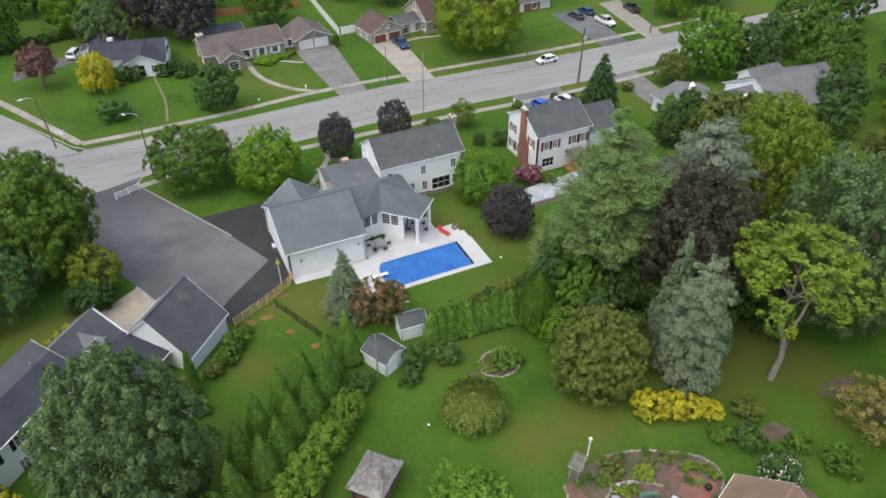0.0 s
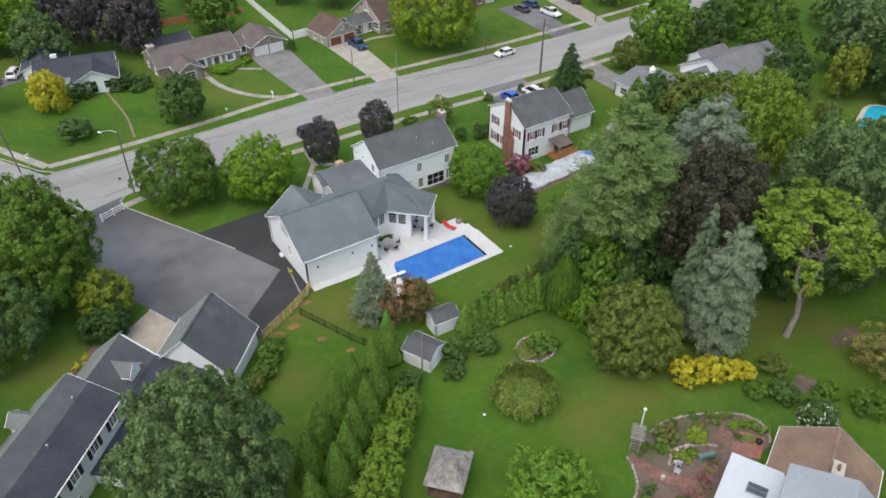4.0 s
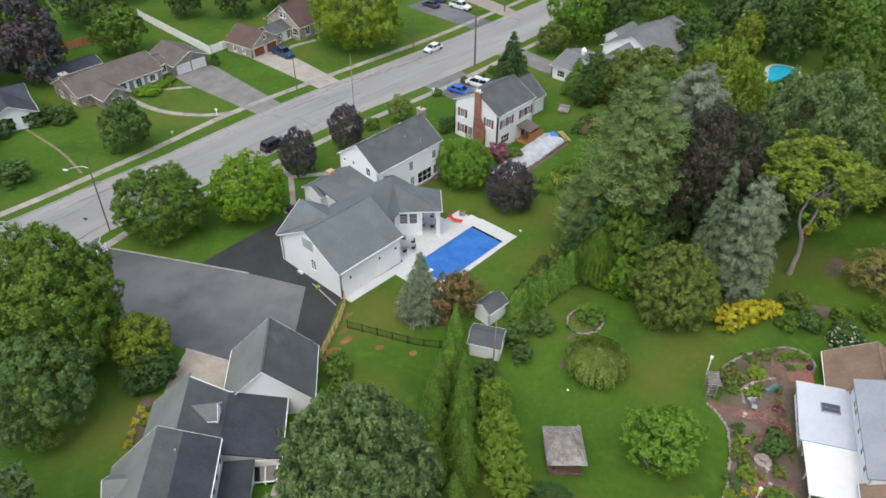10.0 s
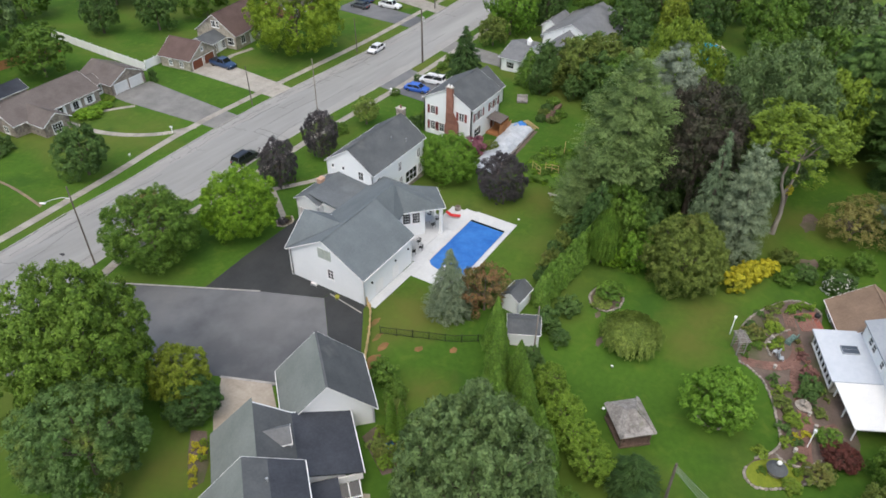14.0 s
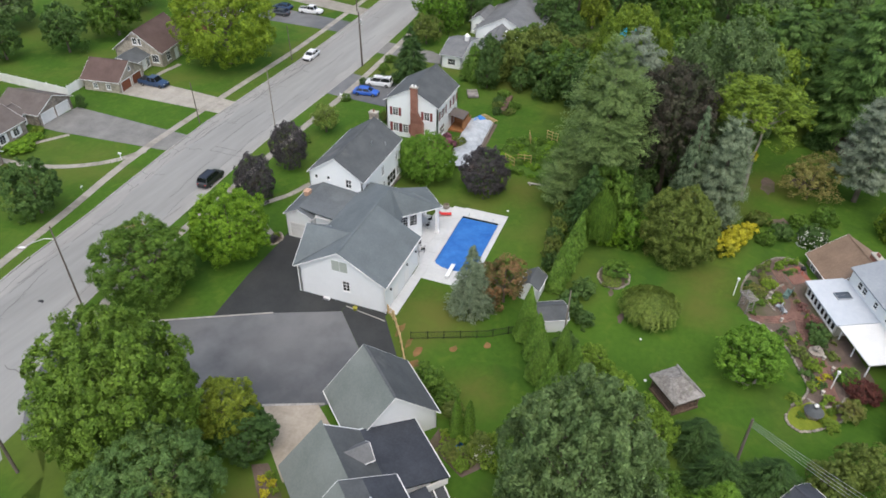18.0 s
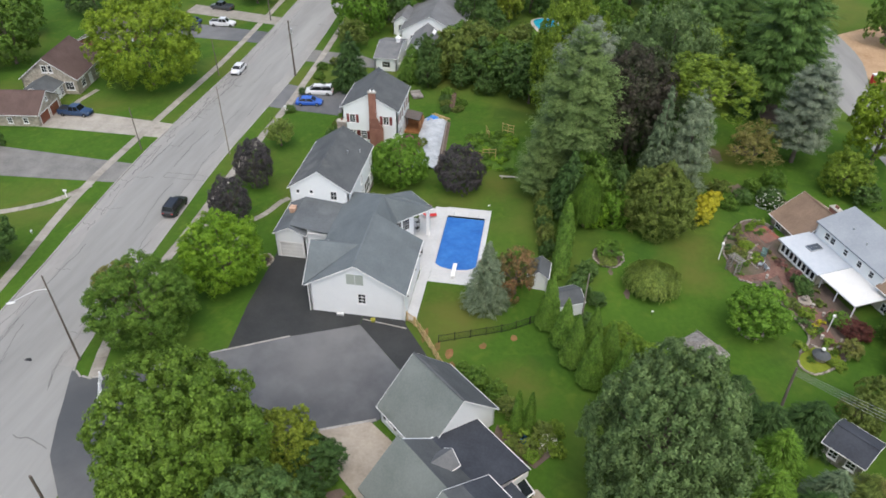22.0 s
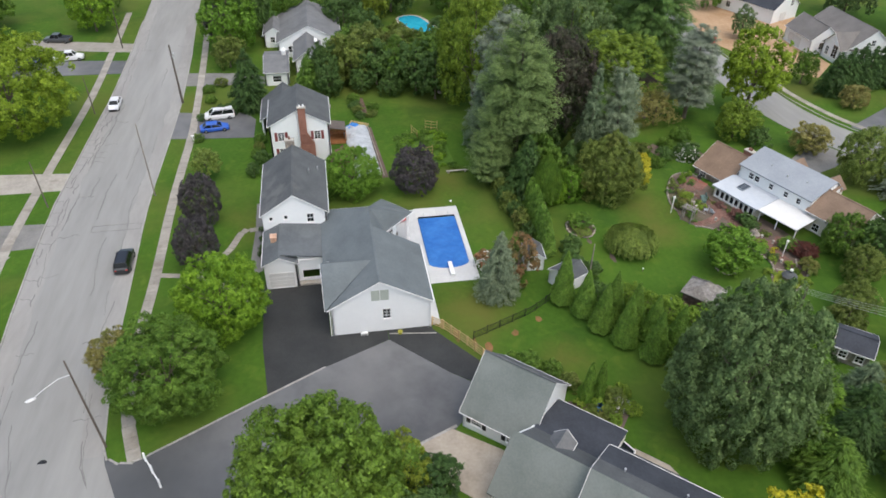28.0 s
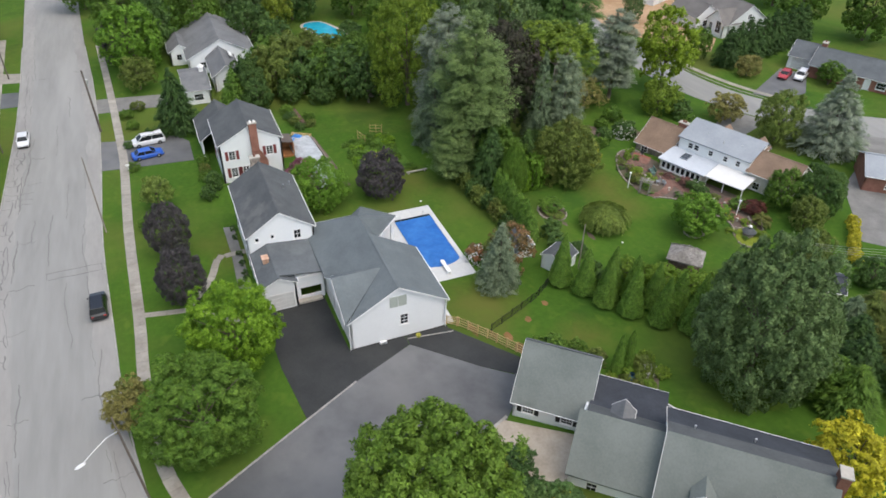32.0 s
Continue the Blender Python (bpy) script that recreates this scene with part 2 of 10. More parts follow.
CREAM = striped("cream_siding", (0.62, 0.58, 0.49), (0.72, 0.68, 0.58), 0.14, scale=0.3, fine=3, bump=0.05, groove=0.25)
ROOF_GREY = striped("slate_grey_shingles", (0.112, 0.13, 0.138), (0.15, 0.172, 0.181), 0.14, scale=0.35, fine=4.5, rough=0.9, bump=0.3, groove=0.3, c3=(0.172, 0.194, 0.202), third=0.05)
ROOF_SLATE = striped("blue_slate_shingles", (0.09, 0.1, 0.108), (0.13, 0.143, 0.152), 0.14, scale=0.4, fine=5, rough=0.9, bump=0.3, groove=0.3, c3=(0.15, 0.163, 0.17), third=0.04)
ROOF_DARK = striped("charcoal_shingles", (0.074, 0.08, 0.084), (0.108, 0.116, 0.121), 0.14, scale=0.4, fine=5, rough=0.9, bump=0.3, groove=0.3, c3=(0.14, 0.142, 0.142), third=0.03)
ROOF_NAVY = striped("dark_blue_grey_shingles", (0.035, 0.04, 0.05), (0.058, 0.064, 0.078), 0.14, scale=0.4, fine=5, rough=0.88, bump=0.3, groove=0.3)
ROOF_GREYGREEN = striped("pale_grey_green_shingles", (0.142, 0.163, 0.153), (0.196, 0.218, 0.206), 0.14, scale=0.3, fine=5, rough=0.95, bump=0.3, groove=0.3, c3=(0.12, 0.135, 0.12), third=0.06)
ROOF_ASH = striped("ash_grey_shingles", (0.13, 0.134, 0.138), (0.19, 0.195, 0.2), 0.14, scale=0.4, fine=5, rough=0.9, bump=0.3, groove=0.3, c3=(0.1, 0.104, 0.108), third=0.04)
ROOF_BROWN = striped("tan_brown_shingles", (0.18, 0.125, 0.088), (0.27, 0.19, 0.138), 0.14, scale=0.4, fine=5, rough=0.9, bump=0.3, groove=0.3, c3=(0.15, 0.105, 0.075), third=0.03)
ROOF_TAUPE = striped("taupe_shingles", (0.1, 0.084, 0.077), (0.15, 0.128, 0.118), 0.14, scale=0.4, fine=5, rough=0.9, bump=0.3, groove=0.3)
ROOF_MAROON = striped("red_brown_shingles", (0.085, 0.055, 0.048), (0.125, 0.085, 0.074), 0.14, scale=0.4, fine=5, rough=0.9, bump=0.3, groove=0.3)
ROOF_WARM = striped("brown_grey_shingles", (0.15, 0.14, 0.132), (0.205, 0.192, 0.18), 0.14, scale=0.4, fine=5, rough=0.9, bump=0.3, groove=0.3, c3=(0.125, 0.116, 0.108), third=0.04)
ROOF_PALE = striped("pale_blue_grey_roof_panels", (0.25, 0.275, 0.305), (0.32, 0.345, 0.375), 0.6, axis="X", scale=0.3, fine=4, rough=0.6, bump=0.1, groove=0.2)
ROOF_WHITE = surface("white_membrane_roof", (0.44, 0.48, 0.53), (0.54, 0.57, 0.61), scale=0.2, fine=2, rough=0.6, bump=0.08)
SHAKE = surface("weathered_grey_shakes", (0.17, 0.155, 0.14), (0.33, 0.31, 0.29), scale=1.2, fine=7, rough=0.95, bump=0.4, obj=0.4, c3=(0.13, 0.14, 0.08), third=0.03)
STONE = surface("fieldstone", (0.2, 0.175, 0.15), (0.37, 0.33, 0.28), scale=2.5, fine=7, rough=0.95, bump=0.5, obj=0.35)
STONE_TAN = surface("tan_fieldstone_wall", (0.27, 0.24, 0.195), (0.46, 0.415, 0.345), scale=2.0, fine=4.0, rough=0.95, bump=0.6, dist=0.05, c3=(0.2, 0.175, 0.15), third=0.1)
STONE_WALL = surface("mixed_fieldstone_wall", (0.17, 0.14, 0.115), (0.4, 0.35, 0.3), scale=2.0, fine=4.0, rough=0.95, bump=0.7, dist=0.06, c3=(0.12, 0.11, 0.1), third=0.1)
BRICK = surface("red_brick", (0.2, 0.09, 0.065), (0.29, 0.14, 0.105), scale=1.0, fine=7, rough=0.9, bump=0.2, obj=0.3)
BRICK_PAVE = surface("red_brick_paving", (0.15, 0.083, 0.066), (0.24, 0.132, 0.105), scale=0.5, fine=6, rough=0.95, bump=0.3, obj=0.25, c3=(0.1, 0.085, 0.06), third=0.05)
PATH_STONE = surface("faded_path_stone", (0.17, 0.13, 0.09), (0.26, 0.2, 0.14), scale=0.8, fine=6, rough=0.95, bump=0.2, obj=0.2)
TERRACOTTA = surface("pale_orange_brick", (0.42, 0.24, 0.15), (0.6, 0.42, 0.32), scale=2, fine=6, rough=0.9, bump=0.2)
SOIL = surface("mulch_soil", (0.1, 0.074, 0.06), (0.17, 0.128, 0.105), scale=0.6, fine=7, rough=1.0, bump=0.5, dist=0.05, c3=(0.075, 0.085, 0.035), third=0.12)
CLAY = surface("bare_clay", (0.2, 0.095, 0.04), (0.3, 0.15, 0.07), scale=0.9, fine=3, rough=1, bump=0.3, c3=(0.08, 0.1, 0.025), third=0.25)
SHUTTER_RED = surface("dark_red_shutter_paint", (0.16, 0.035, 0.035), (0.22, 0.06, 0.055), rough=0.5, bump=0.05)
SHUTTER_BLACK = surface("black_shutter_paint", (0.015, 0.016, 0.017), (0.028, 0.029, 0.03), rough=0.5, bump=0.05)
LOUVRE = surface("sage_louvre_paint", (0.36, 0.4, 0.36), (0.46, 0.5, 0.45), rough=0.6, bump=0.05)
GARAGE_WHITE = surface("garage_door_paint", (0.62, 0.625, 0.62), (0.72, 0.725, 0.72), rough=0.5, bump=0.05)
DOOR_BROWN = surface("brown_garage_door_paint", (0.16, 0.055, 0.03), (0.22, 0.08, 0.045), rough=0.5, bump=0.1)
GLASS = glass("window_glass")
CAR_GLASS = glass("car_glass", (0.01, 0.012, 0.014))
NEW_WOOD = surface("fresh_cut_pine", (0.45, 0.31, 0.14), (0.6, 0.44, 0.22), scale=1.5, fine=10, rough=0.8, bump=0.2, obj=0.25)
CEDAR = surface("orange_cedar_boards", (0.3, 0.13, 0.05), (0.42, 0.2, 0.085), scale=1.5, fine=10, rough=0.7, bump=0.2, obj=0.25)
OLD_WOOD = surface("weathered_brown_wood", (0.095, 0.062, 0.045), (0.18, 0.125, 0.095), scale=2, fine=12, rough=0.95, bump=0.3, obj=0.3)
POLE_WOOD = surface("creosoted_pole", (0.085, 0.07, 0.058), (0.16, 0.135, 0.115), scale=1, fine=14, rough=0.95, bump=0.3, stretch=(1, 1, 0.15))
BLACK_METAL = surface("black_metal", (0.012, 0.012, 0.013), (0.022, 0.022, 0.023), rough=0.5, bump=0.05)
STEEL = surface("galvanised_steel", (0.45, 0.46, 0.47), (0.58, 0.59, 0.6), rough=0.45, metal=0.7, bump=0.05)
RUBBER = surface("tyre_rubber", (0.012, 0.012, 0.012), (0.022, 0.022, 0.022), rough=0.9, bump=0.1)
BARK = surface("grey_brown_bark", (0.09, 0.07, 0.055), (0.18, 0.15, 0.12), scale=2, fine=9, rough=1.0, bump=0.6, stretch=(1, 1, 0.3))
BARK_PALE = surface("pale_grey_bark", (0.2, 0.17, 0.145), (0.33, 0.29, 0.25), scale=2, fine=9, rough=1.0, bump=0.6, stretch=(1, 1, 0.3))
POOL_COVER = surface("blue_vinyl_pool_cover", (0.018, 0.11, 0.39), (0.045, 0.19, 0.52), scale=0.45, fine=1.6, rough=0.35, bump=0.35, spec=0.5, c3=(0.012, 0.07, 0.28), third=0.06, dist=0.05)
POOL_WATER = surface("turquoise_pool_water", (0.01, 0.3, 0.45), (0.04, 0.42, 0.55), scale=0.5, fine=3, rough=0.1, bump=0.15)
TARP = surface("pale_plastic_sheet", (0.34, 0.37, 0.4), (0.52, 0.55, 0.58), scale=0.7, fine=3, rough=0.4, bump=0.5, dist=0.1, c3=(0.16, 0.175, 0.19), third=0.08)
TARP_BLUE = surface("blue_tarpaulin", (0.03, 0.16, 0.5), (0.06, 0.25, 0.65), scale=1, fine=4, rough=0.5, bump=0.4)
RED_FABRIC = surface("red_sling_fabric", (0.5, 0.03, 0.03), (0.62, 0.06, 0.055), rough=0.7, bump=0.1)
TEAL_PAINT = surface("grey_green_paint", (0.1, 0.17, 0.15), (0.16, 0.25, 0.22), rough=0.6, bump=0.1)
YELLOW_PLASTIC = surface("yellow_plastic", (0.3, 0.3, 0.03), (0.4, 0.38, 0.05), rough=0.4, bump=0.05)
RED_PLASTIC = surface("red_plastic", (0.5, 0.03, 0.03), (0.6, 0.05, 0.04), rough=0.4, bump=0.05)
ORANGE_FENCE = surface("orange_stained_fence", (0.3, 0.14, 0.06), (0.42, 0.21, 0.1), rough=0.8, bump=0.2, obj=0.2)
DIRT = surface("bare_building_dirt", (0.32, 0.2, 0.11), (0.5, 0.35, 0.22), scale=0.15, fine=2, rough=1.0, bump=0.4)
CRACK = surface("tar_crack_filler", (0.145, 0.144, 0.14), (0.2, 0.198, 0.192), rough=0.8, bump=0.1)

L_OAK = foliage("leaf_deep_green", (0.082, 0.138, 0.046), (0.155, 0.228, 0.08), scale=0.5)
L_MAPLE = foliage("leaf_mid_green", (0.064, 0.135, 0.016), (0.125, 0.215, 0.027), scale=0.5)
L_FIELD = foliage("leaf_field_green", (0.078, 0.15, 0.016), (0.15, 0.242, 0.03), scale=0.5)
L_ASH = foliage("leaf_pale_grey_green", (0.07, 0.138, 0.036), (0.125, 0.21, 0.058), scale=0.5, c3=(0.16, 0.19, 0.03), third=0.08)
L_BRIGHT = foliage("leaf_bright_green", (0.112, 0.228, 0.013), (0.195, 0.335, 0.022), scale=0.5)
L_LIME = foliage("leaf_yellow_green", (0.12, 0.19, 0.018), (0.195, 0.28, 0.03), scale=0.5)
L_OLIVE = foliage("leaf_olive", (0.1, 0.14, 0.026), (0.165, 0.215, 0.042), scale=0.5, c3=(0.17, 0.16, 0.042))
L_GOLD = foliage("leaf_golden", (0.36, 0.345, 0.018), (0.54, 0.49, 0.034), scale=0.6, c3=(0.2, 0.237, 0.025))
L_PURPLE = foliage("leaf_dark_purple", (0.05, 0.045, 0.047), (0.094, 0.084, 0.087), scale=0.6, through=0.15)
L_RUST = foliage("leaf_rust", (0.2, 0.19, 0.055), (0.29, 0.26, 0.082), scale=0.6, c3=(0.15, 0.185, 0.045))
L_BROWNRED = foliage("leaf_brown_red", (0.165, 0.0825, 0.0742), (0.264, 0.132, 0.107), scale=0.6)
L_PINE = foliage("needle_soft_green", (0.11, 0.175, 0.05), (0.19, 0.27, 0.085), scale=0.4, through=0.2)
L_BEECH = foliage("leaf_copper_green", (0.042, 0.037, 0.028), (0.078, 0.066, 0.048), scale=0.6, through=0.15, c3=(0.05, 0.075, 0.026), third=0.25)
L_TEAL = foliage("needle_grey_green", (0.1, 0.152, 0.078), (0.165, 0.225, 0.122), scale=0.5, through=0.15)
L_RED = foliage("leaf_red_brown", (0.28, 0.13, 0.065), (0.4, 0.19, 0.1), scale=0.6, c3=(0.1, 0.12, 0.035), third=0.3)
L_SPRUCE = foliage("needle_dark_green", (0.032, 0.075, 0.016), (0.062, 0.12, 0.026), scale=0.4, through=0.15)
L_BLUE = foliage("needle_blue_grey", (0.135, 0.18, 0.105), (0.22, 0.275, 0.165), scale=0.5, through=0.15)
L_ARB = foliage("spray_green", (0.085, 0.175, 0.022), (0.15, 0.26, 0.037), scale=0.8, through=0.2)
L_DARK = foliage("leaf_shade_green", (0.05, 0.104, 0.024), (0.092, 0.162, 0.037), scale=0.5)
L_WEEP = foliage("leaf_grey_green", (0.13, 0.19, 0.036), (0.215, 0.28, 0.058), scale=0.6)
L_MAGENTA = foliage("blossom_dusty_pink", (0.2, 0.075, 0.105), (0.31, 0.125, 0.165), scale=0.8, c3=(0.0825, 0.148, 0.0495))
L_HEDGE = foliage("hedge_yellow_green", (0.112, 0.2, 0.018), (0.182, 0.285, 0.032), scale=0.7)
L_SUN = foliage("leaf_sunny_lime", (0.15, 0.235, 0.014), (0.25, 0.35, 0.028), scale=0.5)
L_NEEDLE = foliage("needle_fresh_green", (0.07, 0.145, 0.03), (0.125, 0.215, 0.05), scale=0.4, through=0.2)
L_SILVER = foliage("needle_silver", (0.165, 0.205, 0.14), (0.26, 0.305, 0.215), scale=0.5, through=0.2)
# opaque grey-blue pane: the sky's reflection is put into its colour
SKY_PANE = surface("sky_tinted_skylight_pane", (0.055, 0.068, 0.085), (0.085, 0.1, 0.12), scale=0.8, fine=2, rough=0.25, bump=0.02, spec=0.5)
L_AMBER = foliage("leaf_olive_gold", (0.14, 0.195, 0.018), (0.225, 0.28, 0.03), scale=0.6)
L_WINE = foliage("leaf_wine_red", (0.085, 0.028, 0.022), (0.15, 0.05, 0.036), scale=0.6)
L_FRESH = foliage("leaf_fresh_green", (0.085, 0.185, 0.016), (0.15, 0.275, 0.028), scale=0.5)
L_WHITE = foliage("blossom_white", (0.625, 0.625, 0.562), (0.8, 0.8, 0.75), scale=2, island=0.3)

# ---- ground: falls gently towards the east ----
FALL_X = [-400, -80, -40, -12, -5, 0, 10, 16, 36, 55, 77, 200, 600]
FALL_Z = [0.0, 0.0, -0.2, -0.8, -1.5, -1.8, -2.35, -2.65, -2.74, -3.1, -3.6, -5.0, -5.5]


def fall(x):
    return float(np.mean([np.interp(x + d, FALL_X, FALL_Z) for d in (-2.5, 0, 2.5)]))


def near_kerb(x):
    return float(np.interp(x, [-400, -60, -30, -22.3, -19.4, -16.8, -13, -7, -3, -1, 8, 16, 25, 37, 44, 64, 76, 100, 118, 400], [60.0, 62.0, 81.4, 87.4, 89.4, 91.7, 95.0, 97.7, 99.4, 100.0, 101.3, 101.9, 102.3, 102.9, 103.1, 102.9, 102.9, 103.8, 105.0, 118.0]))


def far_kerb(x):
    return float(np.interp(x, [-400, -25, -10, 3, 10, 20, 33, 44, 65, 82, 101, 123, 400], [109.0, 109.8, 110.6, 112.8, 113.4, 114.4, 115.3, 115.8, 115.8, 115.7, 116.2, 117.2, 130.0]))


ROAD_DROP = 0.14


def ground_z(x, y):
    return fall(x) - (ROAD_DROP if near_kerb(x) < y < far_kerb(x) else 0.0)


# ---- helpers for meshes ----
def part(name, bm, material, parent=None, label="", m=None, smooth=False):
    """A bmesh (or mesh) as one mesh object under a thing or a part."""
    if isinstance(bm, bmesh.types.BMesh):
        me = bpy.data.meshes.new(name)
        bm.to_mesh(me)
        bm.free()
        if material:
            me.materials.append(material)
        if smooth:
            me.polygons.foreach_set("use_smooth", [True] * len(me.polygons))
    else:
        me = bm
    ob = new(name, me)
    if parent:
        ob.parent = parent
    if m is not None:
        ob.matrix_local = m
    if label:
        ob["label"] = label
    return ob


def thing(name, x, y, z=None, ang=0, label="", category="", group="", kind=""):
    ob = new(name)
    ob.empty_display_size = 0.2
    ob.matrix_world = pose(x, y, ground_z(x, y) if z is None else z, 0, 0, ang)
    return tagged(ob, label, category, group, kind)


def box(bm, x0, y0, z0, x1, y1, z1, bevel=0.0, m=None):
    r = bmesh.ops.create_cube(bm, size=1)["verts"]
    bmesh.ops.scale(bm, vec=(x1 - x0, y1 - y0, z1 - z0), verts=r)
    bmesh.ops.translate(bm, vec=((x0 + x1) / 2, (y0 + y1) / 2, (z0 + z1) / 2), verts=r)
    if bevel:
        bmesh.ops.bevel(bm, geom=list({e for v in r for e in v.link_edges}), offset=bevel, segments=1, affect="EDGES")
    if m is not None:
        bmesh.ops.transform(bm, matrix=m, verts=r)
    return bm


def boxed(*dims, bevel=0.0):
    return box(bmesh.new(), *dims, bevel=bevel)


def tube(bm, pts, radii, sides=8, cap=True):
    rings = []
    for i, p in enumerate(pts):
        p = Vector(p)
        d = (Vector(pts[min(i + 1, len(pts) - 1)]) - Vector(pts[max(i - 1, 0)])).normalized()
        a = d.orthogonal().normalized()
        if abs(d.z) > 0.5:
            a = Vector((1, 0, 0)) - d * d.x
            a.normalize()
        b = d.cross(a)
        rings.append([bm.verts.new(p + (a * math.cos(6.2832 * k / sides) + b * math.sin(6.2832 * k / sides)) * radii[i]) for k in range(sides)])
    for r0, r1 in zip(rings, rings[1:]):
        for k in range(sides):
            bm.faces.new((r0[k], r0[(k + 1) % sides], r1[(k + 1) % sides], r1[k]))
    if cap:
        bm.faces.new(rings[0][::-1])
        bm.faces.new(rings[-1])
    return bm


def lathe(bm, profile, sides=16, centre=(0, 0)):
    """Turns (radius, height) pairs round the upright axis."""
    return tube(bm, [(centre[0], centre[1], z) for r, z in profile], [max(r, 0.004) for r, z in profile], sides)


def prism(bm, outline, z0, z1):
    """An outline in the plane, raised from z0 to z1."""
    lo = [bm.verts.new((x, y, z0)) for x, y in outline]
    hi = [bm.verts.new((x, y, z1)) for x, y in outline]
    bm.faces.new(lo[::-1])
    bm.faces.new(hi)
    for i in range(len(lo)):
        j = (i + 1) % len(lo)
        bm.faces.new((lo[i], lo[j], hi[j], hi[i]))
    return bm


def draped(outline, lift, depth=0.12, step=3.0, flat=None):
    """A sheet with that outline, lying on the ground, its top lifted and its rim sunk below."""
    bm = bmesh.new()
    f = bm.faces.new([bm.verts.new((x, y, 0)) for x, y in outline])
    if f.normal.z < 0:
        f.normal_flip()
    bm.normal_update()
    if bm.faces[:][0].normal.z < 0:
        bmesh.ops.reverse_faces(bm, faces=bm.faces[:])
    xs = [p[0] for p in outline]
    x = math.ceil(min(xs) / step) * step
    while x < max(xs):
        bmesh.ops.bisect_plane(bm, geom=bm.verts[:] + bm.edges[:] + bm.faces[:], plane_co=(x, 0, 0), plane_no=(1, 0, 0), dist=1e-4)
        x += step
    bmesh.ops.triangulate(bm, faces=bm.faces[:])
    rim = [e for e in bm.edges if len(e.link_faces) == 1]
    ex = bmesh.ops.extrude_edge_only(bm, edges=rim)["geom"]
    low = {g for g in ex if isinstance(g, bmesh.types.BMVert)}
    for v in bm.verts:
        z = fall(v.co.x) if flat is None else flat
        v.co.z = z - depth if v in low else z + lift
    bm.normal_update()
    bmesh.ops.recalc_face_normals(bm, faces=bm.faces[:])
    return bm


def strip(line, width, closed=False):
    """The outline of a band of that width along a line."""
    left, right = [], []
    n = len(line)
    for i, (x, y) in enumerate(line):
        x0, y0 = line[max(i - 1, 0)]
        x1, y1 = line[min(i + 1, n - 1)]
        dx, dy = x1 - x0, y1 - y0
        k = math.hypot(dx, dy)
        left.append((x - dy / k * width / 2, y + dx / k * width / 2))
        right.append((x + dy / k * width / 2, y - dx / k * width / 2))
    return right + left[::-1]


def smooth_line(pts, n=6):
    """A rounded line through the points."""
    out = []
    p = [pts[0]] + list(pts) + [pts[-1]]
    for i in range(1, len(p) - 2):
        a, b, c, d = [np.array(q, float) for q in p[i - 1:i + 3]]
        for k in range(n):
            t = k / n
            out.append(tuple(0.5 * (2 * b + (c - a) * t + (2 * a - 5 * b + 4 * c - d) * t * t + (3 * b - a - 3 * c + d) * t ** 3)))
    out.append(tuple(map(float, pts[-1])))
    return out


def along(line, gap):
    """Places every gap metres along a line, with the heading there in degrees."""
    out, carry = [], 0.0
    for (x0, y0), (x1, y1) in zip(line, line[1:]):
        k = math.hypot(x1 - x0, y1 - y0)
        s = carry
        while s < k:
            out.append((x0 + (x1 - x0) * s / k, y0 + (y1 - y0) * s / k, math.degrees(math.atan2(y1 - y0, x1 - x0))))
            s += gap
        carry = s - k
    return out


# ---- the ground sheet, with the road's bed sunk between its kerbs ----
cols = sorted(set([-900, -600, -400, -250, -160] + list(range(-120, 221, 4)) + [260, 350, 500, 700, 1000]))
base_rows = [-900, -500, -250, -150] + list(range(-100, 93, 6))
verts, faces, width = [], [], None
for x in cols:
    a, b = near_kerb(x), far_kerb(x)
    ys = base_rows + [a - 3, a - 0.02, a + 0.02, (a + b) / 2, b - 0.02, b + 0.02, b + 4] + [b + 10 + 8 * k for k in range(14)] + [300, 500, 1000]
    width = len(ys)
    verts += [(x, y, ground_z(x, y)) for y in ys]
for i in range(len(cols) - 1):
    for j in range(width - 1):
        k = i * width + j
        faces.append((k, k + width, k + width + 1, k + 1))
me = bpy.data.meshes.new("ground")
me.from_pydata(verts, [], faces)
me.materials.append(LAWN)
ground = tagged(new("ground", me), "mown green lawns falling gently past the houses", "lawn", kind="structure")

# ---- road and paving ----
xs = list(range(-120, 221, 4))
road_edge = [(x, near_kerb(x) + 0.03) for x in xs] + [(x, far_kerb(x) - 0.03) for x in xs[::-1]]
tagged(part("road", draped(road_edge, 0.03 - ROAD_DROP, 0.3, 4), ROAD), "wide worn grey asphalt street with patched cracks", "road", kind="structure")
cross = [(-10.3, 109.8), (-11.5, 111.5), (-22.3, 129.5), (-60, 192), (-72, 186), (-33, 122), (-27, 112), (-26.5, 109.4)]
tagged(part("side_street", draped(cross, 0.03, 0.3), ROAD), "grey asphalt side street joining at the corner", "road", kind="structure")
east = smooth_line([(150, -2), (112, -6), (90, -2.5), (76, -3.5), (64, -3.2), (54, -4.6), (45, -8.5), (36, -16), (26, -30), (10, -60)], 5)
tagged(part("east_street", draped(strip(east, 8.5), 0.04, 0.3), ROAD), "curving pale asphalt street beyond the brown-roofed house", "road", kind="structure")


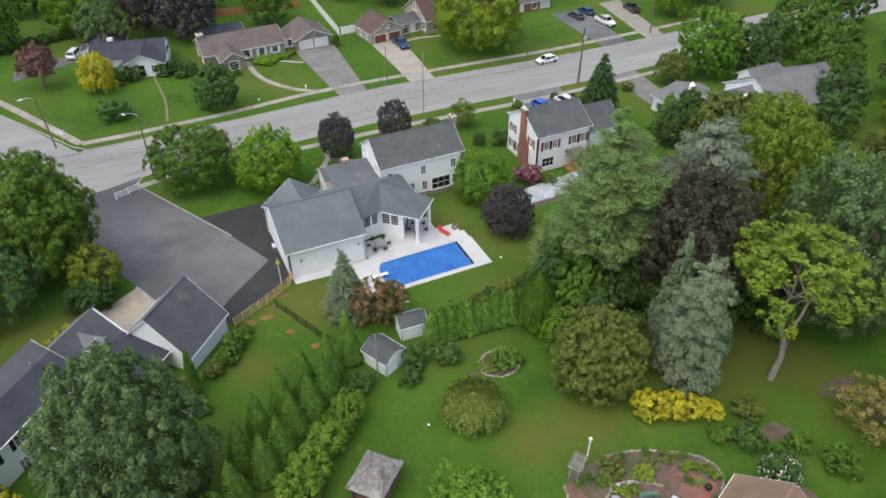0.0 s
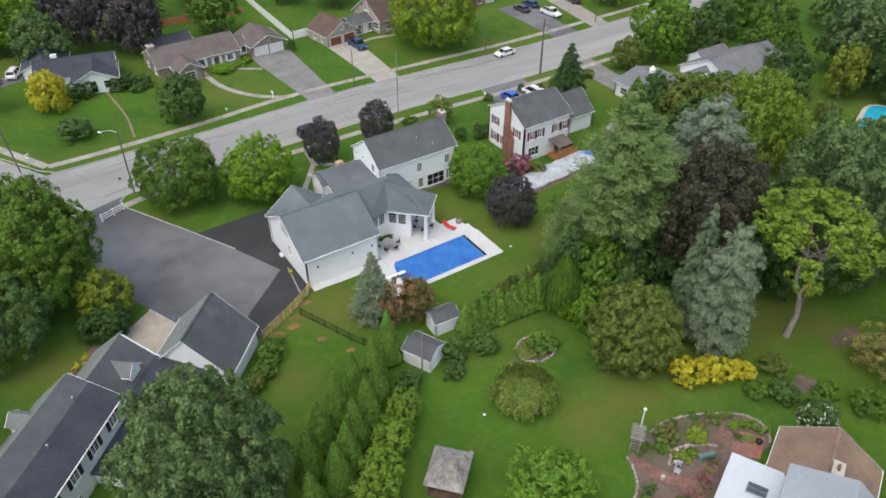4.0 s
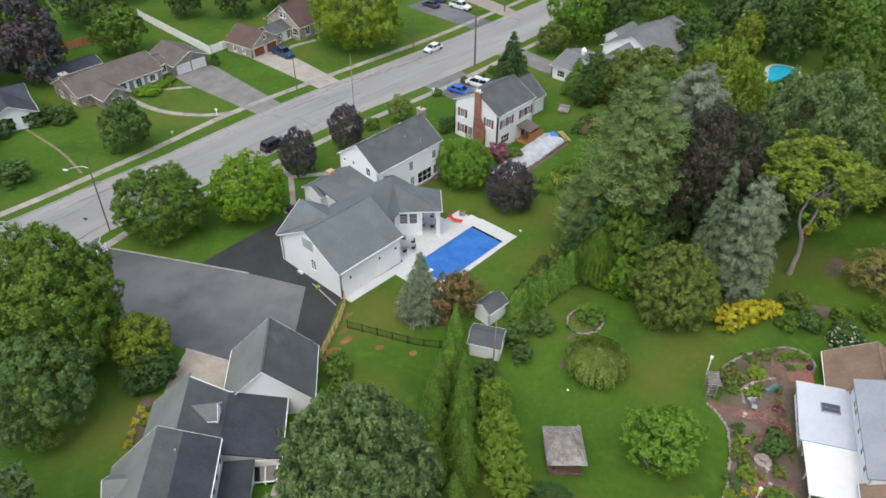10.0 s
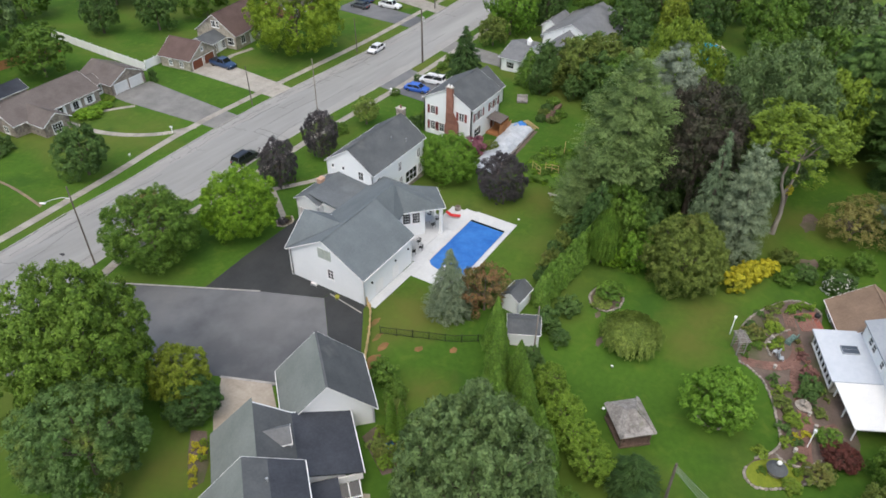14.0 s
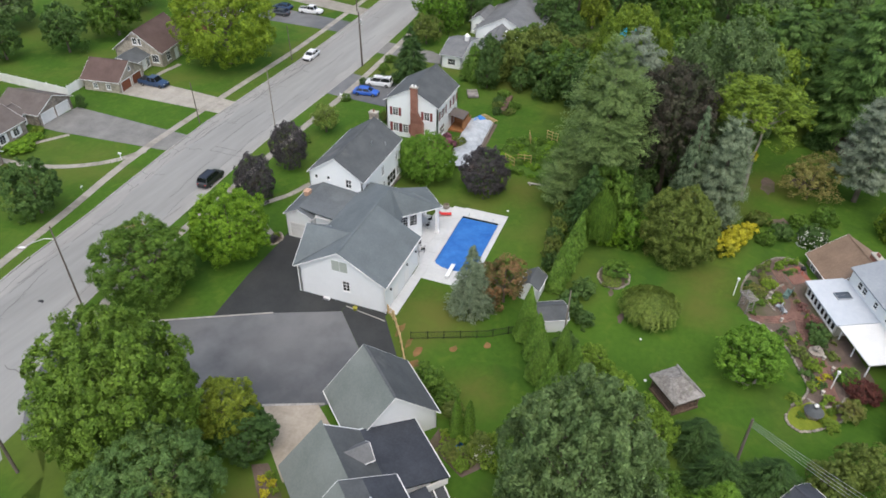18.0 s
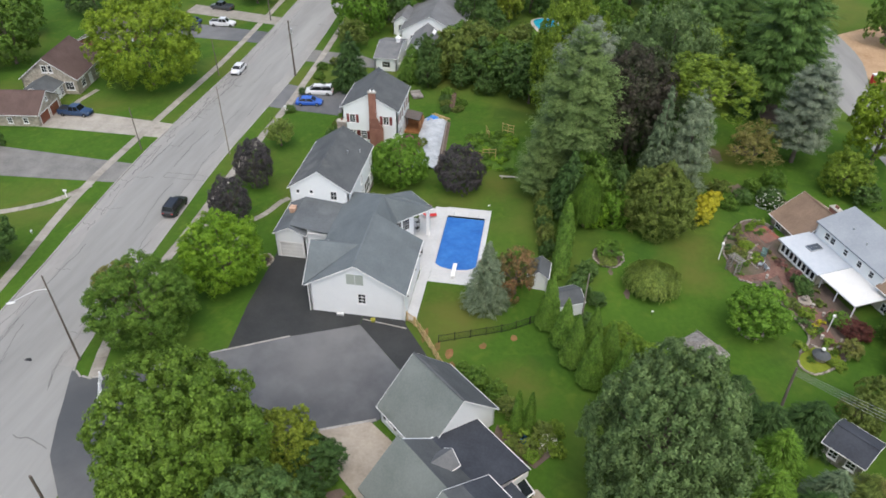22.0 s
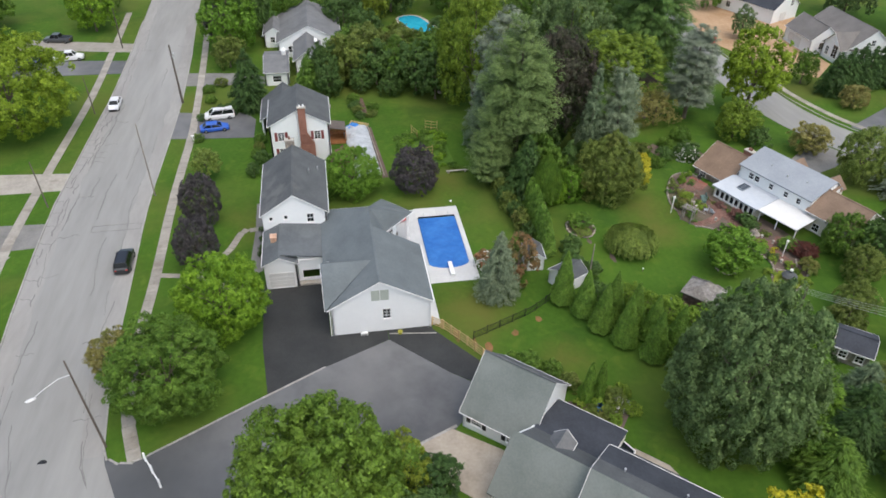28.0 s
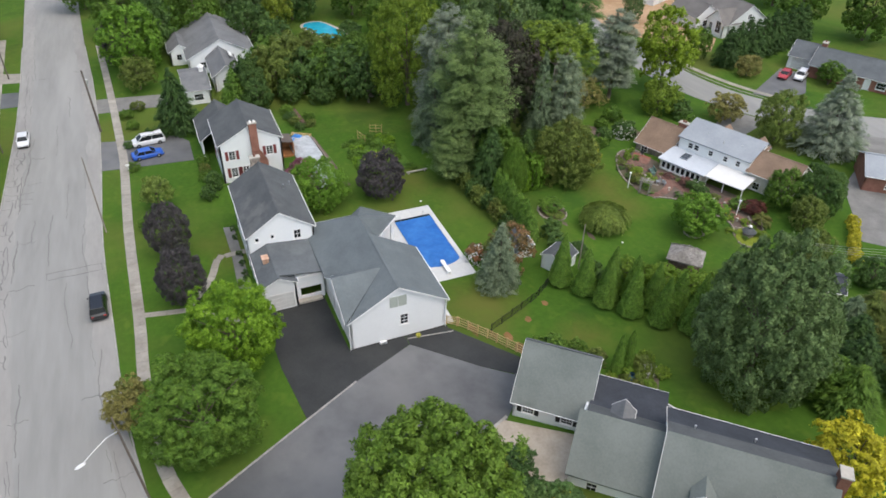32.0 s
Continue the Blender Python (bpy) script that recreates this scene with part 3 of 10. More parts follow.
def kerb_run(name, line, label, w=0.18, top=0.13, piece=2.4, category="kerb", mat=KERB, deep=0.15):
    """A run of kerb stones, each a piece."""
    root = thing(name, 0, 0, 0, label=label, category=category, kind="structure")
    stone = None
    for x, y, a in along(line, piece):
        if stone is None:
            stone = boxed(-piece / 2 + 0.012, -w / 2, -deep, piece / 2 - 0.012, w / 2, top, bevel=0.02)
            me = bpy.data.meshes.new("kerb_stone")
            stone.to_mesh(me)
            stone.free()
            me.materials.append(mat)
        ob = part("kerb_stone", me, None, root)
        x, y = x + math.cos(radians(a)) * piece / 2, y + math.sin(radians(a)) * piece / 2
        slope = (fall(x + 1) - fall(x - 1)) / 2 * math.cos(radians(a))
        ob.matrix_local = pose(x, y, fall(x), 0, -math.degrees(math.atan(slope)), a)
    return root


kerb_run("kerb_near", [(x, near_kerb(x) - 0.05) for x in range(-1, 121, 6)], "concrete kerb along the near side of the street", top=0.04)
kerb_run("kerb_far", [(x, far_kerb(x) + 0.05) for x in range(-10, 125, 6)], "concrete kerb along the far side of the street", top=0.04)
kerb_run("kerb_side_street", [(-9.6, 110.9), (-11.3, 112.2), (-22.4, 129.6), (-45, 167)], "concrete kerb round the street corner", top=0.1)
kerb_run("kerb_drive_edge", [(-1.0, 100.0), (-2.3, 99.5), (-3.1, 98.5), (-3.3, 97.4), (-2.9, 96.2), (-2.3, 95.2), (2.0, 87.6), (6.2, 80.0)], "pale block edging along the old driveway", w=0.2, top=0.1, piece=0.6)
kerb_run("kerb_east_street", [(p[0], p[1]) for p in smooth_line([(90, -7.2), (76, -8.1), (66, -8.0), (56, -9.6), (49, -12.2)], 4)], "pale kerb along the curving street", top=0.1)


def paving_run(name, line, width, piece, label, mat=PAVING, lift=0.045, category="pavement"):
    """A path of separate slabs with open joints between them."""
    root = thing(name, 0, 0, 0, label=label, category=category, kind="structure")
    shared = None
    for x, y, a in along(line, piece):
        if shared is None:
            shared = bpy.data.meshes.new("slab")
            bm = boxed(-piece / 2 + 0.015, -width / 2, -0.1, piece / 2 - 0.015, width / 2, lift, bevel=0.012)
            bm.to_mesh(shared)
            bm.free()
            shared.materials.append(mat)
        x, y = x + math.cos(radians(a)) * piece / 2, y + math.sin(radians(a)) * piece / 2
        slope = (fall(x + 1) - fall(x - 1)) / 2 * math.cos(radians(a))
        ob = part("slab", shared, None, root)
        ob.matrix_local = pose(x, y, fall(x) + random.uniform(-0.006, 0.006), 0, -math.degrees(math.atan(slope)), a)
    return root


paving_run("pavement_near", smooth_line([(-3.1, 96.9), (2.0, 98.4), (8, 99.3), (16, 99.6), (25, 99.5), (44, 99.8), (63, 99.6), (72, 99.9), (94, 100.9), (120, 102.4)], 3), 1.25, 1.5, "narrow concrete pavement beside the near verge")
paving_run("pavement_far", smooth_line([(-10, 113), (-4, 114), (11, 116.4), (28, 118.7), (50, 119.2), (82, 119.2), (106, 120.2), (130, 121.4)], 3), 1.3, 1.5, "narrow concrete pavement beside the far verge")
paving_run("pavement_side_street", [(-10.2, 113.0), (-20.5, 131.5), (-44, 170)], 1.3, 1.5, "narrow concrete pavement along the side street")
paving_run("pavement_east_street", smooth_line([(76, -9.9), (66, -9.8), (56, -11.6), (49, -14.4)], 4), 1.2, 1.5, "narrow concrete pavement on the curving street")

old_drive = [(-1.0, 100.05), (-2.3, 99.5), (-3.1, 98.5), (-3.3, 97.4), (-2.9, 96.2), (-2.3, 95.2), (2.0, 87.6), (6.2, 80.0), (9.6, 72.7), (3.5, 67.0), (0.3, 63.4), (-4.2, 68.0), (-6.0, 73.0), (-8.2, 77.5), (-12.5, 84.5), (-14.6, 87.4), (-17.0, 89.6), (-17.9, 90.7), (-16.8, 91.75), (-13.0, 95.05), (-9.2, 96.85), (-7.0, 97.75), (-3.2, 99.4)]
tagged(part("driveway_old", draped(old_drive, 0.03), DRIVE_OLD), "weathered blue-grey asphalt driveway with worn streaks", "driveway", kind="structure")
tagged(part("driveway_new", draped([(3.35, 85.5), (6.2, 80.05), (9.62, 72.75), (11.3, 72.75), (11.3, 79), (21.5, 79.2), (21.5, 86.5), (11.0, 86.3)], 0.045), DRIVE_NEW), "fresh black asphalt forecourt before the garage", "driveway", kind="structure")
tagged(part("driveway_patch", draped([(9.62, 72.7), (3.5, 66.95), (0.8, 63.8), (3.1, 62.5), (10.6, 67.75), (11.3, 67.8), (11.3, 72.7)], 0.045), DRIVE_NEW), "fresh black asphalt patch beside the white gable", "driveway", kind="structure")
tagged(part("concrete_pad", draped([(-6.05, 73.0), (-4.0, 68.2), (-8.7, 62.4), (-13.2, 66.6), (-10.0, 70.0)], 0.05), SLAB), "tan stained concrete pad before the neighbour's garage", "driveway", kind="structure")
kerb_run("kerb_pad_edge", [(-6.15, 73.15), (-4.0, 68.4)], "pale concrete strip between asphalt and pad", w=0.3, top=0.07, piece=1.2)
for outline, mat, label in (
    ([(33.3, 115.35), (38.8, 115.6), (40.3, 139.6), (32.0, 139.9), (31.9, 136.0)], GRAVEL_DRIVE, "worn grey drive up to the double garage"),
    ([(47.6, 115.85), (52.6, 115.85), (53.6, 126), (54.6, 138.2), (47.6, 138.2)], PAVING, "pale concrete drive up to the brown garage doors"),
    ([(92.2, 116.05), (99.0, 116.25), (101.5, 138), (93.0, 138)], DRIVE_OLD, "dark asphalt drive with parked cars"),
    ([(103.8, 116.4), (108.8, 116.6), (114, 140), (108, 140)], PAVING, "pale concrete drive across the street"),
    ([(62.3, 102.85), (72.6, 102.85), (71.6, 99), (71.2, 91.5), (68.0, 89.5), (61.0, 89.5), (61.8, 99)], DRIVE_OLD, "short dark asphalt drive with two parked cars"),
    ([(84.3, 103.15), (90.7, 103.4), (89.3, 92.6), (87, 88.5), (83.5, 88.5)], GRAVEL_DRIVE, "grey drive leading to a low grey house"),
    ([(-20, 142.5), (-20, 147), (-5.8, 154.5), (-4.0, 151.5)], DRIVE_OLD, "dark side drive behind the corner house"),
    ([(50.6, -12.0), (46.6, -15.0), (47.0, -21.8), (54.4, -29.6), (59.0, -27.2)], DRIVE_OLD, "dark asphalt drive before a pale garage"),
    ([(42.5, 3.5), (46, -2.5), (40, -6), (35.5, 6), (38, 9)], GRAVEL_DRIVE, "grey forecourt off the curving street"),
    ([(24, -11), (31, -18), (33, -22), (25, -22), (14, -4), (3, 7.5), (6, 10), (18, 0)], GRAVEL_DRIVE, "pale grey lane past the blue cedar"),
):
    tagged(part("driveway", draped(outline, 0.035), mat), label, "driveway", kind="structure")
tagged(part("building_plot", draped([(92, -9), (98, -8), (122, -9), (134, -24), (124, -42), (104, -36), (96, -27), (78.6, -27.0), (72, -20), (78, -13.5)], 0.035), DIRT), "bare tan earth on a building plot", "bare earth", kind="structure")
tagged(part("gravel_strip", draped([(40.0, 88.1), (39.6, 86.75), (33.0, 86.75), (24.4, 86.75), (23.6, 87.6), (26.6, 88.3), (33.4, 88.0)], 0.03, 0.08, 1.5), GRAVEL_DRIVE), "narrow pale gravel strip along the house wall", "gravel bed", kind="structure")
tagged(part("porch_path", draped([(-9.5, 53.0), (-9.1, 52.2), (-11.5, 49.9), (-13.6, 49.2), (-13.9, 49.9), (-12.0, 50.7), (-10.6, 52.2)], 0.035, 0.08, 1.5), SLAB), "tan concrete path from the glazed porch", "path", kind="structure")
tagged(part("flower_bed", draped([(-2.3, 56.3), (-4.4, 50.5), (-6.9, 52.5), (-4.4, 56.6)], 0.03, 0.08, 1.5), SOIL), "planted flower bed in the corner of the house", "garden bed", kind="structure")
tagged(part("front_bed", draped([(-12.6, 70.1), (-11.9, 68.8), (-14.4, 65.9), (-15.9, 64.9), (-17.2, 65.3), (-14.8, 68.1)], 0.03, 0.08, 1.5), SOIL), "narrow mulch bed with yellow flowers before the neighbour's wall", "garden bed", kind="structure")
for k, (line, w) in enumerate((
    (smooth_line([(32.0, 118.4), (27.5, 121.0), (24.0, 125.5), (22.0, 131), (21.5, 137.6)], 4), 1.1),
    (smooth_line([(24.4, 94.4), (27, 92.6), (29.5, 91), (33, 89.6), (33.5, 87)], 4), 0.9),
    ([(19.3, 87.4), (24.4, 94.5), (25.2, 98.9)], 0.8),
    ([(54.5, 135.6), (58.0, 136.4), (62.5, 135.9)], 1.0),
    ([(31.8, 133.2), (26, 137.2)], 0.8),
)):
    paving_run("garden_path", line, w, 0.9, "pale concrete slab path across the front lawn", category="path")
paving_run("brick_path", smooth_line([(3.4, 117.2), (4.2, 126), (3.6, 138.5)], 4), 0.4, 0.6, "narrow brown brick path up to the front door", mat=PATH_STONE, category="path")
for x, y, dx, dy in ((4.3, 61.7, 1.4, 0.8), (6.8, 62.2, 0.9, 0.5), (8.5, 58.8, 0.65, 0.45), (10.5, 55.6, 0.65, 0.45), (9.2, 65.3, 1.3, 0.35), (7.6, 63.6, 0.9, 0.35)):
    pts = [(x + dx * math.cos(a) * random.uniform(0.6, 1.1), y + dy * math.sin(a) * random.uniform(0.6, 1.1)) for a in [k * 0.5236 for k in range(12)]]
    tagged(part("bare_patch", draped(pts, 0.012, 0.05), CLAY), "bare patch of red clay in the lawn", "bare earth", kind="structure")
for x, y, dx, dy in ((20.6, 42.8, 1.2, 0.4), (24.5, 44.6, 0.7, 0.35), (47.5, 25.5, 2.4, 1.3), (58, 27, 3, 1.2), (60.5, 22.5, 2.0, 1.5), (44.5, 19.0, 1.5, 1.2), (77.0, 14.8, 5.5, 3.6)):
    pts = [(x + dx * math.cos(a) * random.uniform(0.6, 1.1), y + dy * math.sin(a) * random.uniform(0.6, 1.1)) for a in [k * 0.5236 for k in range(12)]]
    tagged(part("bare_patch", draped(pts, 0.012, 0.05), SOIL), "worn bare patch of soil in the lawn", "bare earth", kind="structure")

for nm, f, a0, a1 in (("near", near_kerb, 0.06, 2.0), ("far", far_kerb, -2.2, -0.06)):
    rim = [(x, f(x) + a0 + (0.18 * math.sin(x * 0.9) + 0.1 * math.sin(x * 2.3) if nm == "far" else 0)) for x in range(-2 if nm == "near" else -8, 221, 2)]
    rim2 = [(x, f(x) + a1 + (0.18 * math.sin(x * 0.8 + 1) + 0.1 * math.sin(x * 2.1) if nm == "near" else 0)) for x in range(220, -3 if nm == "near" else -9, -2)]
    tagged(part("parking_lane_" + nm, draped(rim + rim2, 0.048 - ROAD_DROP, 0.2, 4), ROAD_PALE), "paler worn strip along the street's edge", "road", kind="structure")

# tar-filled cracks wander along the street, most of them in the far lane
rng = random.Random(5)


def road_crack(pts, w):
    tagged(part("road_crack", draped(strip(pts, w), 0.056 - ROAD_DROP, 0.12), CRACK), "dark tar-filled crack in the street", "road crack", kind="structure")


def lane_point(x, f):
    return near_kerb(x) + (far_kerb(x) - near_kerb(x)) * f


for k in range(56):
    x = rng.uniform(-14, 110)
    lane = rng.choice((0.16, 0.18, 0.35, 0.5, 0.66, 0.8, 0.82, 0.84, 0.88, 0.92))
    pts, q, f = [], x, lane
    if rng.random() < 0.25:
        f = rng.choice((0.04, 0.62, 0.7))
        for j in range(rng.randint(5, 12)):
            pts.append((q, lane_point(q, f)))
            q, f = q + rng.uniform(-0.35, 0.35), f + 0.03
    else:
        for j in range(rng.randint(7, 26)):
            pts.append((q, lane_point(q, f)))
            q, f = q + rng.uniform(0.3, 0.8), min(max(f + rng.uniform(-0.01, 0.01), 0.03), 0.97)
    road_crack(pts, rng.uniform(0.04, 0.1))
for k in range(16):
    q, f = 22 + 3.4 * k + rng.uniform(-1, 1), rng.choice((0.86, 0.9, 0.94))
    main = [(q + 0.55 * j, lane_point(q + 0.55 * j, f + 0.012 * math.sin(j * 0.9) + rng.uniform(-0.01, 0.01))) for j in range(rng.randint(5, 9))]
    road_crack(main, rng.uniform(0.1, 0.17))
    a = main[len(main) // 2]
    road_crack([a, (a[0] + 0.3, a[1] + 0.5), (a[0] + 0.2, a[1] + 1.0), (a[0] + 0.6, a[1] + 1.5)], 0.09)
for x, y0, y1 in ((36.1, 103.1, 109.2), (37.5, 103.2, 109.5)):
    road_crack([(x + 0.05 * math.sin(y * 2), y) for y in np.linspace(y0, y1, 9)], 0.07)
for y in (103.15, 109.35):
    road_crack([(36.1, y), (36.8, y + 0.05), (37.5, y + 0.08)], 0.07)

# ---- houses ----
def wall(parent, p0, p1, top, holes, mat, name="wall", th=0.22, z0=-0.5, label=""):
    """A wall from p0 to p1 (its outside to the right), its top edge given as (along, height), with openings through it."""
    d = Vector((p1[0] - p0[0], p1[1] - p0[1]))
    ln = d.length
    outline = [(0, z0), (ln, z0)] + list(top)
    loops = [[Vector((u, v, 0)) for u, v in outline]]
    for u0, u1, v0, v1 in holes:
        loops.append([Vector(q) for q in ((u0, v0, 0), (u0, v1, 0), (u1, v1, 0), (u1, v0, 0))])
    tris = geometry.tessellate_polygon(loops)
    bm = bmesh.new()
    flat = [v for lp in loops for v in lp]
    out = [bm.verts.new((v.x, 0, v.y)) for v in flat]
    inn = [bm.verts.new((v.x, th, v.y)) for v in flat]
    for a, b, c in tris:
        bm.faces.new((out[a], out[b], out[c]))
        bm.faces.new((inn[c], inn[b], inn[a]))
    k = 0
    for lp in loops:
        n = len(lp)
        for i in range(n):
            a, b = k + i, k + (i + 1) % n
            bm.faces.new((out[a], inn[a], inn[b], out[b]))
        k += n
    bmesh.ops.recalc_face_normals(bm, faces=bm.faces[:])
    m = pose(p0[0], p0[1], 0, 0, 0, math.degrees(math.atan2(d.y, d.x)))
    return part(name, bm, mat, parent, label, m), m


WINDOW_MESHES = {}


def lattice(w, h, cols, rows, t, deep):
    """Window frame and glazing bars as one connected piece."""
    def cuts(size, n):
        c = [-0.05, t]
        for k in range(1, n):
            q = 0.018 if n % 2 == 0 and 2 * k == n else 0.01
            c += [size * k / n - q, size * k / n + q]
        return c + [size - t, size + 0.05]
    xs, zs = cuts(w, cols), cuts(h, rows)
    bm = bmesh.new()
    v = [[bm.verts.new((x, -0.03, z)) for z in zs] for x in xs]
    for i in range(len(xs) - 1):
        for j in range(len(zs) - 1):
            if i % 2 == 0 or j % 2 == 0:
                bm.faces.new((v[i][j], v[i + 1][j], v[i + 1][j + 1], v[i][j + 1]))
    ex = bmesh.ops.extrude_face_region(bm, geom=bm.faces[:])["geom"]
    bmesh.ops.translate(bm, vec=(0, deep + 0.03, 0), verts=[g for g in ex if isinstance(g, bmesh.types.BMVert)])
    bmesh.ops.recalc_face_normals(bm, faces=bm.faces[:])
    return bm


def window(parent, m, u, v, w, h, cols=2, rows=2, shutters=None, frame=None, name="window", deep=0.06):
    """A framed window with glazing bars in an opening whose lower left corner is u, v on the wall that m places."""
    key = (round(w, 2), round(h, 2), cols, rows, frame.name if frame else "", deep)
    if key not in WINDOW_MESHES:
        t = 0.05
        bm = lattice(w, h, cols, rows, t, deep)
        fm = bpy.data.meshes.new("window")
        bm.to_mesh(fm)
        bm.free()
        fm.materials.append(frame or WHITE_PAINT)
        bm = boxed(t - 0.01, 0.02, t - 0.01, w - t + 0.01, 0.035, h - t + 0.01)
        gm = bpy.data.meshes.new("pane")
        bm.to_mesh(gm)
        bm.free()
        gm.materials.append(GLASS)
        bm = boxed(-0.12, -0.1, -0.12, w + 0.12, 0.02, -0.062, bevel=0.01)
        sm = bpy.data.meshes.new("sill")
        bm.to_mesh(sm)
        bm.free()
        sm.materials.append(frame or WHITE_PAINT)
        WINDOW_MESHES[key] = (fm, gm, sm)
    fm, gm, sm = WINDOW_MESHES[key]
    win = part(name, fm, None, parent, m=m @ pose(u, 0, v))
    part("pane", gm, None, win)
    part("sill", sm, None, win)
    if shutters:
        for x0 in (-0.5, w + 0.08):
            bm = boxed(x0, -0.05, -0.02, x0 + 0.42, -0.004, h + 0.02, bevel=0.008)
            for k in range(6):
                z = 0.08 + (h - 0.16) * k / 6
                box(bm, x0 + 0.05, -0.062, z, x0 + 0.37, -0.045, z + (h - 0.2) / 6 * 0.6)
            part("shutter", bm, shutters, win)
    return win


def garage_door(parent, m, u, w, h, mat, panels=4, v=0.0, lights=True):
    bm = bmesh.new()
    for k in range(panels):
        z = v + h * k / panels
        box(bm, u, 0.06, z + 0.01, u + w, 0.12, z + h / panels - 0.01)
        for c in range(4):
            x = u + w * c / 4
            box(bm, x + 0.08, 0.045, z + 0.09, x + w / 4 - 0.08, 0.07, z + h / panels - 0.09)
    door = part("garage_door", bm, mat, parent, m=m)
    bm = bmesh.new()
    for a in ((u - 0.12, v, u, v + h + 0.12), (u + w, v, u + w + 0.12, v + h + 0.12), (u - 0.12, v + h, u + w + 0.12, v + h + 0.14)):
        box(bm, a[0], -0.03, a[1], a[2], 0.05, a[3])
    part("door_frame", bm, WHITE_PAINT, door)
    return door


def entry_door(parent, m, u, v, w=0.95, h=2.05, mat=None):
    bm = boxed(u, 0.05, v, u + w, 0.1, v + h)
    for a, b in ((0.12, 0.9), (1.05, 1.85)):
        box(bm, u + 0.12, 0.035, v + a, u + w - 0.12, 0.06, v + b)
    door = part("door", bm, mat or WHITE_PAINT, parent, m=m)
    bm = bmesh.new()
    for a in ((u - 0.1, v, u, v + h + 0.1), (u + w, v, u + w + 0.1, v + h + 0.1), (u, v + h, u + w, v + h + 0.1)):
        box(bm, a[0], -0.03, a[1], a[2], 0.05, a[3])
    part("door_frame", bm, WHITE_PAINT, door)
    part("door_handle", boxed(u + w - 0.12, 0.0, v + 0.95, u + w - 0.07, 0.05, v + 1.05), STEEL, door)
    return door


def roof_planes(parent, planes, mat, th=0.16, name="roof", label=""):
    """Sloping planes as slabs of that thickness, each a part."""
    for pl in planes:
        bm = bmesh.new()
        p = [Vector(q) for q in pl]
        nrm = (p[1] - p[0]).cross(p[2] - p[0])
        if nrm.z < 0:
            p = p[::-1]
        hi = [bm.verts.new(q) for q in p]
        lo = [bm.verts.new(q - Vector((0, 0, th))) for q in p]
        bm.faces.new(hi)
        bm.faces.new(lo[::-1])
        for i in range(len(p)):
            j = (i + 1) % len(p)
            bm.faces.new((hi[i], lo[i], lo[j], hi[j]))
        slope = part(name, bm, mat, parent, label)
    return slope


def rods(parent, name, lines, mat, w=0.12, h=0.12):
    """Straight square bars between pairs of points, each a part."""
    for a, b in lines:
        a, b = Vector(a), Vector(b)
        d = b - a
        bm = boxed(0, -w / 2, -h / 2, d.length, w / 2, h / 2)
        q = d.to_track_quat("X", "Z").to_matrix().to_4x4()
        part(name, bm, mat, parent, m=Matrix.Translation(a) @ q)


